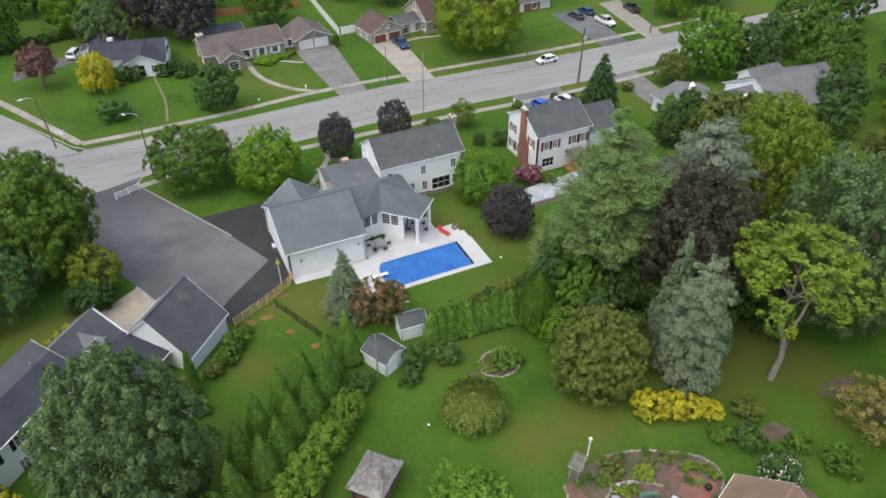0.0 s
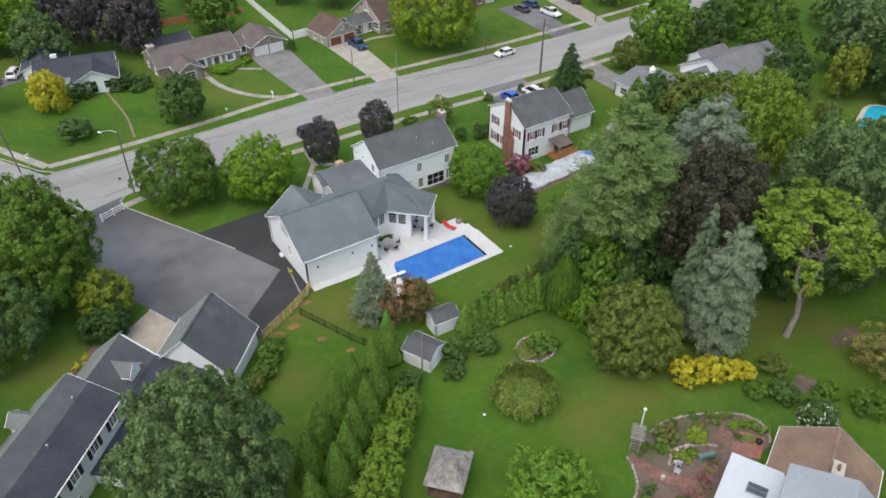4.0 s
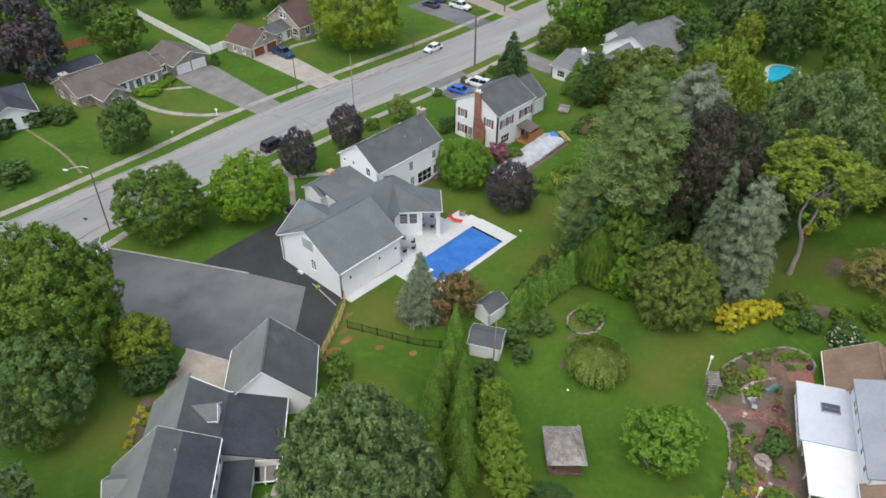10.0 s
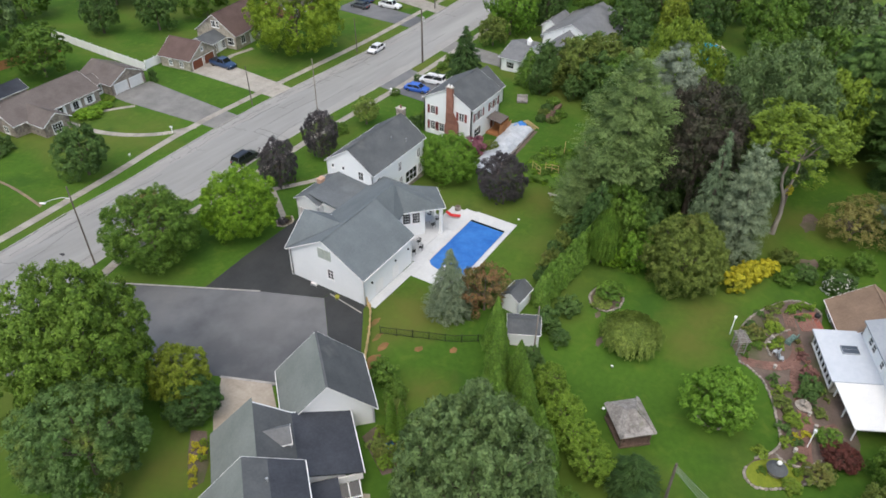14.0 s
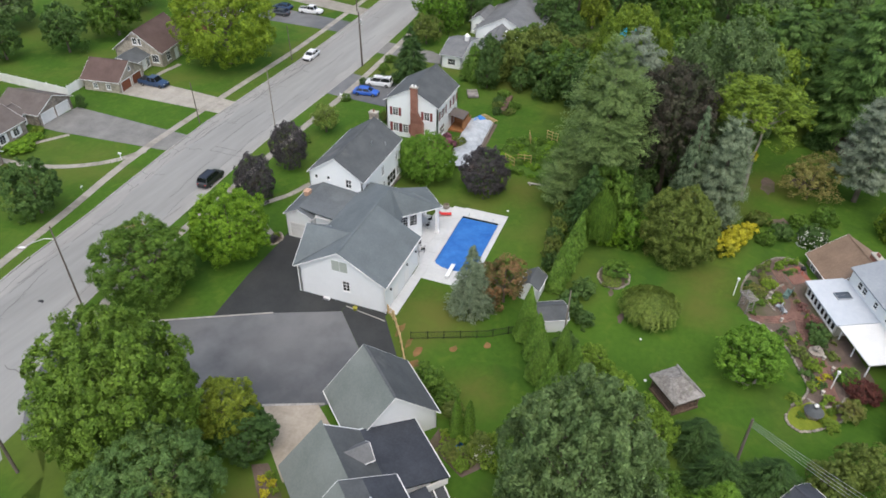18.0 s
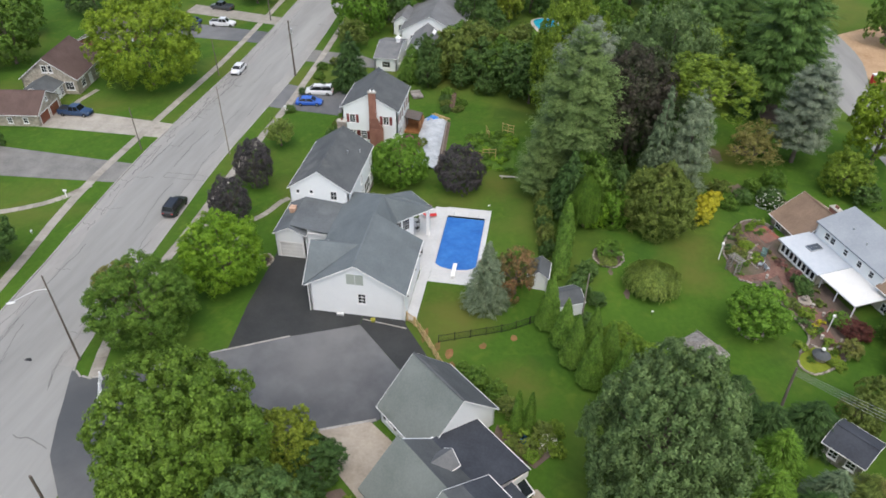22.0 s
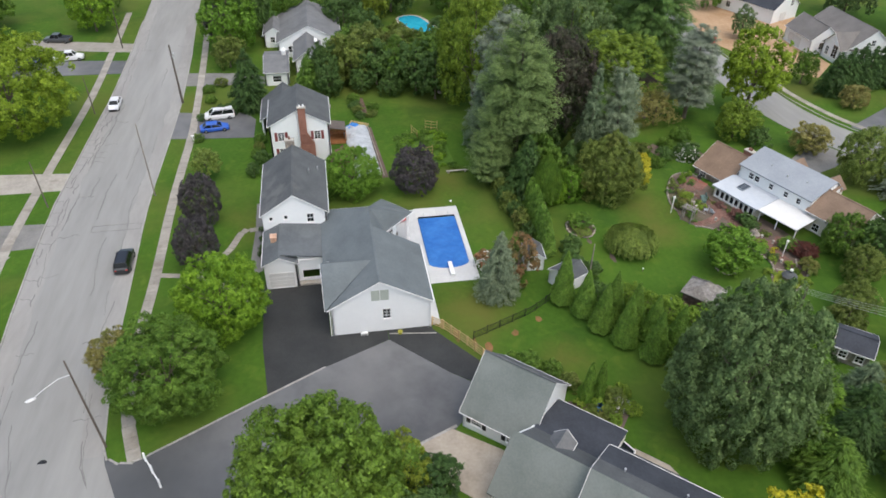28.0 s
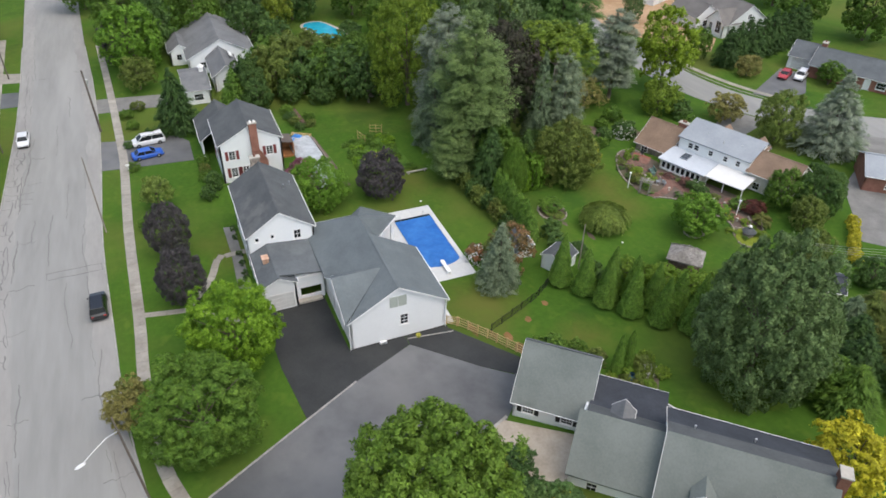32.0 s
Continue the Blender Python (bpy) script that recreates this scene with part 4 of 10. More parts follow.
def block(parent, x0, y0, x1, y1, ze, zr, wallmat=None, roofmat=None, axis="x", oh=0.35, wins=(), hip=(0, 0), gable_w="", trim=True, skip="", z0=-0.6, roofs=None, rake=0.25, label="", roof_label=""):
    """A house block in its parent's frame: four walls with their openings, a gabled or hipped roof, gutters and barge boards.
    wins: (side, along, sill, width, height, columns, rows, shutter material). Heights from the parent's base."""
    wallmat, roofmat = wallmat or WHITE, roofmat or ROOF_DARK
    lx, ly = x1 - x0, y1 - y0
    mids = {"S": ((x0, y0), (x1, y0), lx), "E": ((x1, y0), (x1, y1), ly), "N": ((x1, y1), (x0, y1), lx), "W": ((x0, y1), (x0, y0), ly)}
    half = (ly if axis == "x" else lx) / 2
    slope = (zr - ze) / (half + oh)
    wt = ze + slope * oh - 0.17
    places = {}
    for side, (a, b, ln) in mids.items():
        if side in skip:
            continue
        gable = (side in "EW") if axis == "x" else (side in "NS")
        if gable and axis == "x":
            gable = not hip[0 if side == "W" else 1]
        elif gable:
            gable = not hip[0 if side == "S" else 1]
        top = [(ln, wt), (ln / 2, zr - 0.17), (0, wt)] if gable else [(ln, wt), (0, wt)]
        mine = [w for w in wins if w[0] == side]
        ob, m = wall(parent, a, b, top, [(w[1], w[1] + w[3], w[2], w[2] + w[4]) for w in mine], wallmat, z0=z0, label=label)
        places[side] = m
        for w in mine:
            if w[5] == "garage":
                garage_door(parent, m, w[1], w[3], w[4], w[7] or GARAGE_WHITE, v=w[2])
            elif w[5] == "door":
                entry_door(parent, m, w[1], w[2], w[3], w[4], w[7])
            elif w[5] == "open":
                pass
            else:
                window(parent, m, w[1], w[2], w[3], w[4], w[5], w[6], w[7])
    if axis == "x":
        P = lambda a, b, z: (a, b, z)
        a0, a1, b0, b1 = x0, x1, y0, y1
    else:
        P = lambda a, b, z: (b, a, z)
        a0, a1, b0, b1 = y0, y1, x0, x1
    e0, e1 = a0 - (oh if hip[0] else rake), a1 + (oh if hip[1] else rake)
    r0 = e0 + ((half + oh) if hip[0] else 0)
    r1 = e1 - ((half + oh) if hip[1] else 0)
    mid = (b0 + b1) / 2
    planes = [[P(e0, b0 - oh, ze), P(e1, b0 - oh, ze), P(r1, mid, zr), P(r0, mid, zr)], [P(e1, b1 + oh, ze), P(e0, b1 + oh, ze), P(r0, mid, zr), P(r1, mid, zr)]]
    if roofs:
        roof_planes(parent, planes[:1], roofs[0], label=roof_label)
        roof_planes(parent, planes[1:], roofs[1], label=roof_label)
    else:
        if hip[0]:
            planes.append([P(e0, b1 + oh, ze), P(e0, b0 - oh, ze), P(r0, mid, zr)])
        if hip[1]:
            planes.append([P(e1, b0 - oh, ze), P(e1, b1 + oh, ze), P(r1, mid, zr)])
        roof_planes(parent, planes, roofmat, label=roof_label)
    if trim:
        rods(parent, "gutter", [(P(e0, b0 - oh - 0.04, ze - 0.07), P(e1, b0 - oh - 0.04, ze - 0.07)), (P(e0, b1 + oh + 0.04, ze - 0.07), P(e1, b1 + oh + 0.04, ze - 0.07))], WHITE_PAINT, 0.06, 0.08)
        for k, e in ((0, e0), (1, e1)):
            if not hip[k]:
                s = -0.03 if k == 0 else 0.03
                rods(parent, "barge_board", [(P(e + s, b0 - oh, ze - 0.08), P(e + s, mid, zr - 0.08)), (P(e + s, b1 + oh, ze - 0.08), P(e + s, mid, zr - 0.08))], WHITE_PAINT, 0.03, 0.1)
        rods(parent, "ridge_cap", [(P(r0, mid, zr + 0.015), P(r1, mid, zr + 0.015))], (roofs[0] if roofs else roofmat), 0.22, 0.05)
    return places


def chimney(parent, x, y, z0, z1, w=0.9, d=0.6, mat=None, pots=1):
    bm = boxed(x - w / 2, y - d / 2, z0, x + w / 2, y + d / 2, z1 - 0.25)
    ch = part("chimney", bm, mat or BRICK, parent)
    part("chimney_cap", boxed(x - w / 2 - 0.08, y - d / 2 - 0.08, z1 - 0.25, x + w / 2 + 0.08, y + d / 2 + 0.08, z1 - 0.1, bevel=0.02), CONCRETE, ch)
    for k in range(pots):
        bm = bmesh.new()
        lathe(bm, [(0.12, z1 - 0.1), (0.14, z1 + 0.1), (0.1, z1 + 0.28)], 10, (x + (k - (pots - 1) / 2) * 0.35, y))
        part("chimney_pot", bm, BRICK, ch)
    return ch


def roof_vent(parent, x, y, z):
    bm = bmesh.new()
    lathe(bm, [(0.06, z - 0.1), (0.06, z + 0.32), (0.1, z + 0.33), (0.1, z + 0.4)], 8, (x, y))
    part("roof_vent", bm, STEEL, parent)



# the white house by the pool: wide gabled garage wing, porch, low link and two-storey part
BASE = -2.62
home = thing("white_house", 20, 78, BASE, 0, "large white-sided house with grey shingle roofs, porch and garage wing", "house")
OX, OY = 20, 78


def hx(x):
    return x - OX


def hy(y):
    return y - OY


E_A, R_A = 1.6 - BASE, 4.95 - BASE
# walls of the garage wing and of the part behind the porch
_, mW = wall(home, (hx(11.2), hy(78.7)), (hx(11.2), hy(68.0)), [(10.7, E_A + 0.05), (5.25, R_A - 0.2), (0, E_A + 0.05)], [(5.5, 6.4, 2.05, 3.45)], WHITE, z0=-0.5)
window(home, mW, 5.5, 2.05, 0.9, 1.4, 2, 3)
_, mS = wall(home, (hx(11.2), hy(68.0)), (hx(21.0), hy(68.0)), [(9.8, E_A + 0.05), (0, E_A + 0.05)], [], WHITE, z0=-0.5)
wall(home, (hx(21.0), hy(68.0)), (hx(21.0), hy(73.3)), [(5.3, R_A - 0.3), (0, E_A + 0.02)], [], WHITE, z0=-0.5)
# bay of windows that looks over the patio
_, mB1 = wall(home, (hx(21.0), hy(71.6)), (hx(24.6), hy(72.3)), [(3.67, E_A), (0, E_A)], [(0.25, 1.05, 1.9, 3.55), (1.25, 2.35, 1.9, 3.55), (2.5, 3.45, 1.9, 3.55)], WHITE, z0=-0.5)
for u, w in ((0.25, 0.8), (1.25, 1.1), (2.5, 0.95)):
    window(home, mB1, u, 1.9, w, 1.65, 3, 4)
_, mB2 = wall(home, (hx(24.6), hy(72.3)), (hx(27.0), hy(69.9)), [(3.39, E_A), (0, E_A)], [(0.45, 1.5, 1.9, 3.5), (1.7, 2.75, 1.9, 3.5)], WHITE, z0=-0.5)
for u in (0.45, 1.7):
    window(home, mB2, u, 1.9, 1.05, 1.6, 3, 4)
_, mB3 = wall(home, (hx(27.0), hy(69.9)), (hx(29.9), hy(73.4)), [(4.54, E_A), (0, E_A)], [(0.5, 2.3, 0.15, 2.25), (2.8, 3.9, 0.9, 2.2)], WHITE, z0=-0.5)
window(home, mB3, 0.5, 0.15, 1.8, 2.1, 2, 1, name="patio_door")
window(home, mB3, 2.8, 0.9, 1.1, 1.3, 2, 2)
_, mE = wall(home, (hx(29.9), hy(73.4)), (hx(29.9), hy(78.7)), [(5.3, E_A), (0, E_A)], [(0.8, 2.0, 1.0, 2.4), (3.0, 4.2, 1.0, 2.4)], WHITE, z0=-0.5)
for u in (0.8, 3.0):
    window(home, mE, u, 1.0, 1.2, 1.4, 2, 2)
_, mN = wall(home, (hx(29.9), hy(78.7)), (hx(11.2), hy(78.7)), [(18.7, E_A + 0.05), (14.8, R_A - 0.5), (10.5, E_A + 0.05), (0, E_A + 0.05)], [(15.2, 18.2, 0.05, 2.5), (11.6, 14.6, 0.05, 2.5)], WHITE, z0=-0.5)
for u in (15.2, 11.6):
    garage_door(home, mN, u, 3.0, 2.45, GARAGE_WHITE, v=0.05)
zs = lambda y: E_A + (R_A - E_A) * (1 - abs(y - 73.4) / 5.75)
roof_planes(home, [
    [(hx(10.85), hy(67.65), E_A), (hx(21.25), hy(67.65), E_A), (hx(21.25), hy(73.4), R_A), (hx(10.85), hy(73.4), R_A)],
    [(hx(21.25), hy(70.75), E_A), (hx(24.45), hy(71.45), E_A), (hx(25.3), hy(73.4), R_A - 0.1), (hx(21.25), hy(73.4), R_A)],
    [(hx(10.85), hy(79.15), E_A), (hx(15.1), hy(73.9), R_A - 0.28), (hx(15.1), hy(73.4), R_A), (hx(10.85), hy(73.4), R_A)],
    [(hx(10.85), hy(79.3), E_A), (hx(15.1), hy(79.45), R_A - 0.28), (hx(15.1), hy(73.9), R_A - 0.28)],
    [(hx(15.1), hy(79.45), R_A - 0.28), (hx(19.4), hy(79.3), E_A), (hx(15.1), hy(73.9), R_A - 0.28)],
    [(hx(15.1), hy(73.9), R_A - 0.28), (hx(19.4), hy(79.3), E_A), (hx(30.4), hy(79.15), E_A), (hx(25.3), hy(73.4), R_A - 0.1), (hx(21.25), hy(73.4), R_A), (hx(15.1), hy(73.4), R_A)],
    [(hx(30.4), hy(73.0), E_A), (hx(30.4), hy(79.15), E_A), (hx(25.3), hy(73.4), R_A - 0.1)],
], ROOF_GREY)
# porch roof, turned half square, hipped at its open end
p_se, p_ne = (28.35, 67.6), (32.0, 71.25)
nose, back = (28.0, 71.6), (25.6, 74.0)
roof_planes(home, [
    [(hx(p_se[0]), hy(p_se[1]), E_A), (hx(p_ne[0]), hy(p_ne[1]), E_A), (hx(nose[0]), hy(nose[1]), E_A + 1.5)],
    [(hx(24.45), hy(71.45), E_A), (hx(p_se[0]), hy(p_se[1]), E_A), (hx(nose[0]), hy(nose[1]), E_A + 1.5), (hx(25.3), hy(73.4), R_A - 0.12)],
    [(hx(p_ne[0]), hy(p_ne[1]), E_A), (hx(30.4), hy(73.0), E_A), (hx(25.3), hy(73.4), R_A - 0.12), (hx(nose[0]), hy(nose[1]), E_A + 1.5)],
], ROOF_GREY, name="porch_roof")
for x, y in ((28.3, 68.25), (31.3, 71.25)):
    bm = boxed(hx(x) - 0.19, hy(y) - 0.19, 0.05, hx(x) + 0.19, hy(y) + 0.19, E_A - 0.15, bevel=0.02)
    box(bm, hx(x) - 0.25, hy(y) - 0.25, 0.0, hx(x) + 0.25, hy(y) + 0.25, 0.28)
    box(bm, hx(x) - 0.25, hy(y) - 0.25, E_A - 0.32, hx(x) + 0.25, hy(y) + 0.25, E_A - 0.15)
    part("porch_column", bm, WHITE_PAINT, home)
part("porch_ceiling", prism(bmesh.new(), [(hx(x), hy(y)) for x, y in ((27.0, 70.2), (28.4, 68.0), (31.6, 71.2), (29.7, 73.2))], E_A - 0.28, E_A - 0.2), WHITE_PAINT, home)
rods(home, "gutter", [((hx(10.9), hy(67.6), E_A - 0.09), (hx(21.25), hy(67.6), E_A - 0.09)), ((hx(19.4), hy(79.2), E_A - 0.09), (hx(22.4), hy(79.2), E_A - 0.09)),
                      ((hx(p_se[0]), hy(p_se[1]) - 0.03, E_A - 0.1), (hx(p_ne[0]) + 0.03, hy(p_ne[1]), E_A - 0.1)), ((hx(24.35), hy(71.55), E_A - 0.1), (hx(p_se[0]), hy(p_se[1]), E_A - 0.1)),
                      ((hx(p_ne[0]), hy(p_ne[1]), E_A - 0.1), (hx(30.35), hy(73.0), E_A - 0.1)), ((hx(30.44), hy(73.1), E_A - 0.1), (hx(30.44), hy(79.1), E_A - 0.1))], WHITE_PAINT, 0.09, 0.11)
rods(home, "barge_board", [((hx(10.82), hy(67.65), E_A - 0.1), (hx(10.82), hy(73.4), R_A - 0.1)), ((hx(10.82), hy(79.15), E_A - 0.1), (hx(10.82), hy(73.4), R_A - 0.1)), ((hx(10.85), hy(79.35), E_A - 0.1), (hx(15.1), hy(79.5), R_A - 0.38)), ((hx(19.4), hy(79.35), E_A - 0.1), (hx(15.1), hy(79.5), R_A - 0.38))], WHITE_PAINT, 0.04, 0.13)
rods(home, "ridge_cap", [((hx(10.85), hy(73.4), R_A + 0.02), (hx(21.5), hy(73.4), R_A + 0.02))], ROOF_GREY, 0.24, 0.05)
rods(home, "downpipe", [((hx(11.1), hy(67.92), -0.1), (hx(11.1), hy(67.92), E_A - 0.15)), ((hx(20.85), hy(67.92), -0.1), (hx(20.85), hy(67.92), E_A - 0.15)), ((hx(11.12), hy(78.85), -0.1), (hx(11.12), hy(78.85), E_A - 0.15))], WHITE_PAINT, 0.09, 0.09)
bm = bmesh.new()
for k in range(2):
    y0 = 4.35 + k * 0.98
    for a in ((y0, 4.75, y0 + 0.9, 4.83), (y0, 6.02, y0 + 0.9, 6.1), (y0, 4.83, y0 + 0.07, 6.02), (y0 + 0.83, 4.83, y0 + 0.9, 6.02)):
        box(bm, a[0], -0.06, a[1], a[2], 0.0, a[3])
    for j in range(9):
        z = 4.86 + j * 0.13
        box(bm, y0 + 0.07, -0.045, z, y0 + 0.83, -0.003, z + 0.1)
part("gable_louvre", bm, LOUVRE, home, "pale sage louvred shutters in the gable", m=mW)
for u, z in ((1.5, 2.6), (6.2, 2.7), (8.9, 2.7)):
    bm = bmesh.new()
    lathe(bm, [(0.05, z - 0.12), (0.1, z - 0.05), (0.09, z + 0.15), (0.03, z + 0.2)], 8, (u, -0.14))
    box(bm, u - 0.05, -0.14, z - 0.05, u + 0.05, 0, z + 0.06)
    part("wall_lamp", bm, BLACK_METAL, home, m=mS)
for u, w, h in ((2.2, 1.5, 1.9), (5.6, 1.3, 1.9)):
    bm = boxed(u, -0.015, 0.15, u + w, 0.01, 0.15 + h)
    for k in range(2):
        box(bm, u + 0.1 + k * w / 2, -0.028, 0.3, u + w / 2 - 0.1 + k * w / 2, -0.01, h)
    part("side_door", bm, WHITE_PAINT, home, m=mS)
bm = boxed(3.0, -0.5, 0.02, 3.8, -0.12, 0.55, bevel=0.03)
part("air_unit", bm, GARAGE_WHITE, home, m=mW)
bm = boxed(3.08, -0.515, 0.07, 3.6, -0.495, 0.5)
part("air_unit_grille", bm, STEEL, home, m=mW)

# two-storey part
E_B, R_B = 3.35 - BASE, 6.15 - BASE
places = block(home, hx(27.4), hy(78.4), hx(39.9), hy(86.2), E_B, R_B, WHITE, ROOF_DARK, oh=0.25, rake=0.2, wins=(
    ("W", 0.8, 5.15, 0.45, 0.55, 1, 1, None), ("W", 2.6, 5.25, 0.45, 0.55, 1, 1, None), ("W", 5.35, 4.6, 0.85, 1.25, 2, 2, None),
    ("S", 0.9, 3.55, 0.8, 1.4, 2, 4, None), ("S", 5.9, 3.55, 0.8, 1.4, 2, 4, None), ("S", 10.6, 3.55, 0.8, 1.4, 2, 4, None),
    ("S", 4.0, 0.9, 0.9, 1.6, 2, 4, None), ("S", 6.1, 0.9, 0.8, 1.5, 2, 4, None), ("S", 7.6, 0.6, 2.9, 1.9, 3, 2, None), ("S", 10.9, 0.9, 0.8, 1.5, 2, 4, None),
    ("N", 1.5, 3.5, 0.9, 1.4, 2, 4, SHUTTER_BLACK), ("N", 5.5, 3.5, 0.9, 1.4, 2, 4, SHUTTER_BLACK), ("N", 10, 3.5, 0.9, 1.4, 2, 4, SHUTTER_BLACK),
    ("N", 1.5, 0.9, 0.9, 1.5, 2, 4, SHUTTER_BLACK), ("N", 10, 0.9, 0.9, 1.5, 2, 4, SHUTTER_BLACK), ("N", 5.6, 0.1, 1.0, 2.1, "door", 0, None),
    ("E", 2.5, 3.6, 0.85, 1.35, 2, 4, None), ("E", 5.0, 3.6, 0.85, 1.35, 2, 4, None)))
part("stone_facing", boxed(3.4, -0.06, -0.3, 12.4, -0.004, 0.55), STONE_WALL, home, "low fieldstone facing on the rear wall", m=places["S"])
chimney(home, hx(40.3), hy(82.6), -0.3, R_B + 0.75, 0.7, 1.2, STONE_WALL)
roof_vent(home, hx(34.5), hy(80.3), E_B + 1.6)
roof_vent(home, hx(36.5), hy(79.2), E_B + 0.75)
# single garage and low link
E_C, R_C = 1.0 - BASE, 2.05 - BASE
block(home, hx(20.6), hy(82.3), hx(27.4), hy(86.1), E_C, R_C, WHITE, ROOF_SLATE, oh=0.2, rake=0.25, skip="E", wins=(("W", 0.45, 0.05, 2.9, 2.15, "garage", 0, None), ("N", 2.0, 1.0, 0.9, 1.2, 2, 4, None)))
roof_planes(home, [[(hx(20.9), hy(79.0), E_C + 0.3), (hx(27.5), hy(79.0), E_C + 0.55), (hx(27.5), hy(84.2), R_C + 0.05), (hx(20.9), hy(84.2), R_C + 0.03)]], ROOF_SLATE, name="link_roof")
wall(home, (hx(21.4), hy(82.25)), (hx(21.4), hy(79.0)), [(3.25, E_C + 0.05), (0, E_C + 0.4)], [(0.5, 2.9, 0.55, 1.75)], WHITE, z0=-0.5)
part("back_wall", boxed(hx(25.0), hy(79.0), -0.4, hx(25.2), hy(82.3), E_C), DOOR_BROWN, home)
part("beam", boxed(hx(21.1), hy(79.2), E_C - 0.25, hx(21.3), hy(82.2), E_C + 0.05, bevel=0.02), WHITE_PAINT, home)
part("step", boxed(hx(20.7), hy(79.4), -0.3, hx(21.3), hy(82.2), 0.3, bevel=0.02), CONCRETE, home)
bm = boxed(-0.42, -0.34, 0, 0.42, 0.34, 0.6)
box(bm, -0.48, -0.4, 0.6, 0.48, 0.4, 0.69)
part("chimney", bm, TERRACOTTA, home, "short orange brick chimney with pale cap", m=pose(hx(24.4), hy(84.9), R_C - 0.35))

# ---- neighbour's white house, three blocks in line ----
def turned(x, y, ax, ay, ang):
    c, s = math.cos(radians(ang)), math.sin(radians(ang))
    return (x - ax) * c + (y - ay) * s, -(x - ax) * s + (y - ay) * c


NB = -1.75
nbr = thing("neighbour_house", -3.0, 61.9, NB, 47.6, "long white neighbour house with pale grey-green and dark roof slopes", "house")
# north slopes in a paler grey-green than the dark south slopes
block(nbr, -3.4, -4.1, 3.4, 4.1, 0.55 - NB, 4.85 - NB, WHITE, oh=0.3, rake=0.25, roofs=(ROOF_DARK, ROOF_GREYGREEN), wins=(
    ("N", 0.9, 1.1, 1.1, 0.75, 4, 2, SHUTTER_BLACK), ("N", 4.6, 1.1, 1.1, 0.75, 4, 2, SHUTTER_BLACK), ("E", 0.7, 0.05, 2.9, 2.1, "garage", 0, None), ("E", 4.6, 0.05, 2.9, 2.1, "garage", 0, None)))
# middle block: its south slope runs far down over a glazed porch
def nl(x, y):
    return turned(x, y, -3.0, 61.9, 47.6)


r_a, r_b = nl(-10.4, 63.4), nl(-14.6, 58.8)
e_a, e_b = nl(-4.4, 57.6), nl(-8.75, 53.0)
xa, xb = -3.45, r_b[0] - 0.2
q0, q1 = nl(-15.3, 59.6), nl(-24.2, 49.9)
xa3, xb3, yr3 = q0[0], q1[0], q0[1]
ys3, yn3 = yr3 - 4.75, yr3 + 5.0
yr, ys, yn = r_a[1], e_a[1], r_a[1] + 4.2
zr2, zs2, zn2 = 4.6 - NB, 0.85 - NB, 0.9 - NB
yk, zk = 3.4, 2.2 - NB
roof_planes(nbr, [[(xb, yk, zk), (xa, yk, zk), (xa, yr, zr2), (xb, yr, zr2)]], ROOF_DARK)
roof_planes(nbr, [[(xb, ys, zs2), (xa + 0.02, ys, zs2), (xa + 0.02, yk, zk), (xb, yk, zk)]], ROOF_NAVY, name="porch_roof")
roof_planes(nbr, [[(xa + 0.6, yn, zn2), (xb, yn, zn2), (xb, yr, zr2), (xa + 0.6, yr, zr2)]], ROOF_GREYGREEN)
zw = lambda y: zs2 + (zk - zs2) * (y - ys) / (yk - ys) - 0.17
for xx in (xa + 0.3, xb + 0.3):
    a, b = ((xx, ys + 1.6), (xx, yn - 0.4)) if xx > xb + 1 else ((xx, yn - 0.4), (xx, ys + 1.6))
    ln = yn - ys - 2.0
    t0, t1, tm = zw(ys + 1.6), zn2 + 0.15, (yr - ys - 1.6)
    tk = yk - ys - 1.6
    top = [(ln, t1), (tm, zr2 - 0.2), (tk, zk - 0.2), (0, t0)] if xx > xb + 1 else [(ln, t0), (ln - tk, zk - 0.2), (ln - tm, zr2 - 0.2), (0, t1)]
    wall(nbr, a, b, top, [], WHITE)
_, mp = wall(nbr, (xb + 0.3, ys + 1.6), (xa - 0.2, ys + 1.6), [(xa - xb - 0.5, zw(ys + 1.6)), (0, zw(ys + 1.6))], [(0.4, 1.7, 0.5, 2.2), (2.0, 3.3, 0.5, 2.2), (3.6, 4.9, 0.5, 2.2)], WHITE)
for u in (0.4, 2.0, 3.6):
    window(nbr, mp, u, 0.5, 1.3, 1.7, 2, 2)
_, mp = wall(nbr, (xa + 0.2, yn - 0.4), (xb + 0.3, yn - 0.4), [(xa - xb - 0.1, zn2 + 0.1), (0, zn2 + 0.1)], [(1.5, 2.4, 0.9, 1.9)], WHITE)
window(nbr, mp, 1.5, 0.9, 0.9, 1.0, 2, 2)
part("porch_header", boxed(xb + 0.02, ys + 0.12, 1.7, xb + 0.16, ys3 - 0.05, zs2 - 0.17), WHITE_PAINT, nbr, "white boarded header over the glass lean-to")
g0, g1, gx, gn = ys + 0.5, ys3 - 0.15, xb - 1.2, 4
for k in range(gn):
    u0, u1 = g0 + (g1 - g0) * k / gn, g0 + (g1 - g0) * (k + 1) / gn
    roof_planes(nbr, [[(gx, u1 - 0.06, 1.15), (gx, u0 + 0.06, 1.15), (xb, u0 + 0.06, 1.68), (xb, u1 - 0.06, 1.68)]], GLASS, 0.03, "glass_roof_panel")
    part("glass_front", boxed(gx - 0.01, u0 + 0.06, -0.1, gx + 0.02, u1 - 0.06, 1.08), GLASS, nbr)
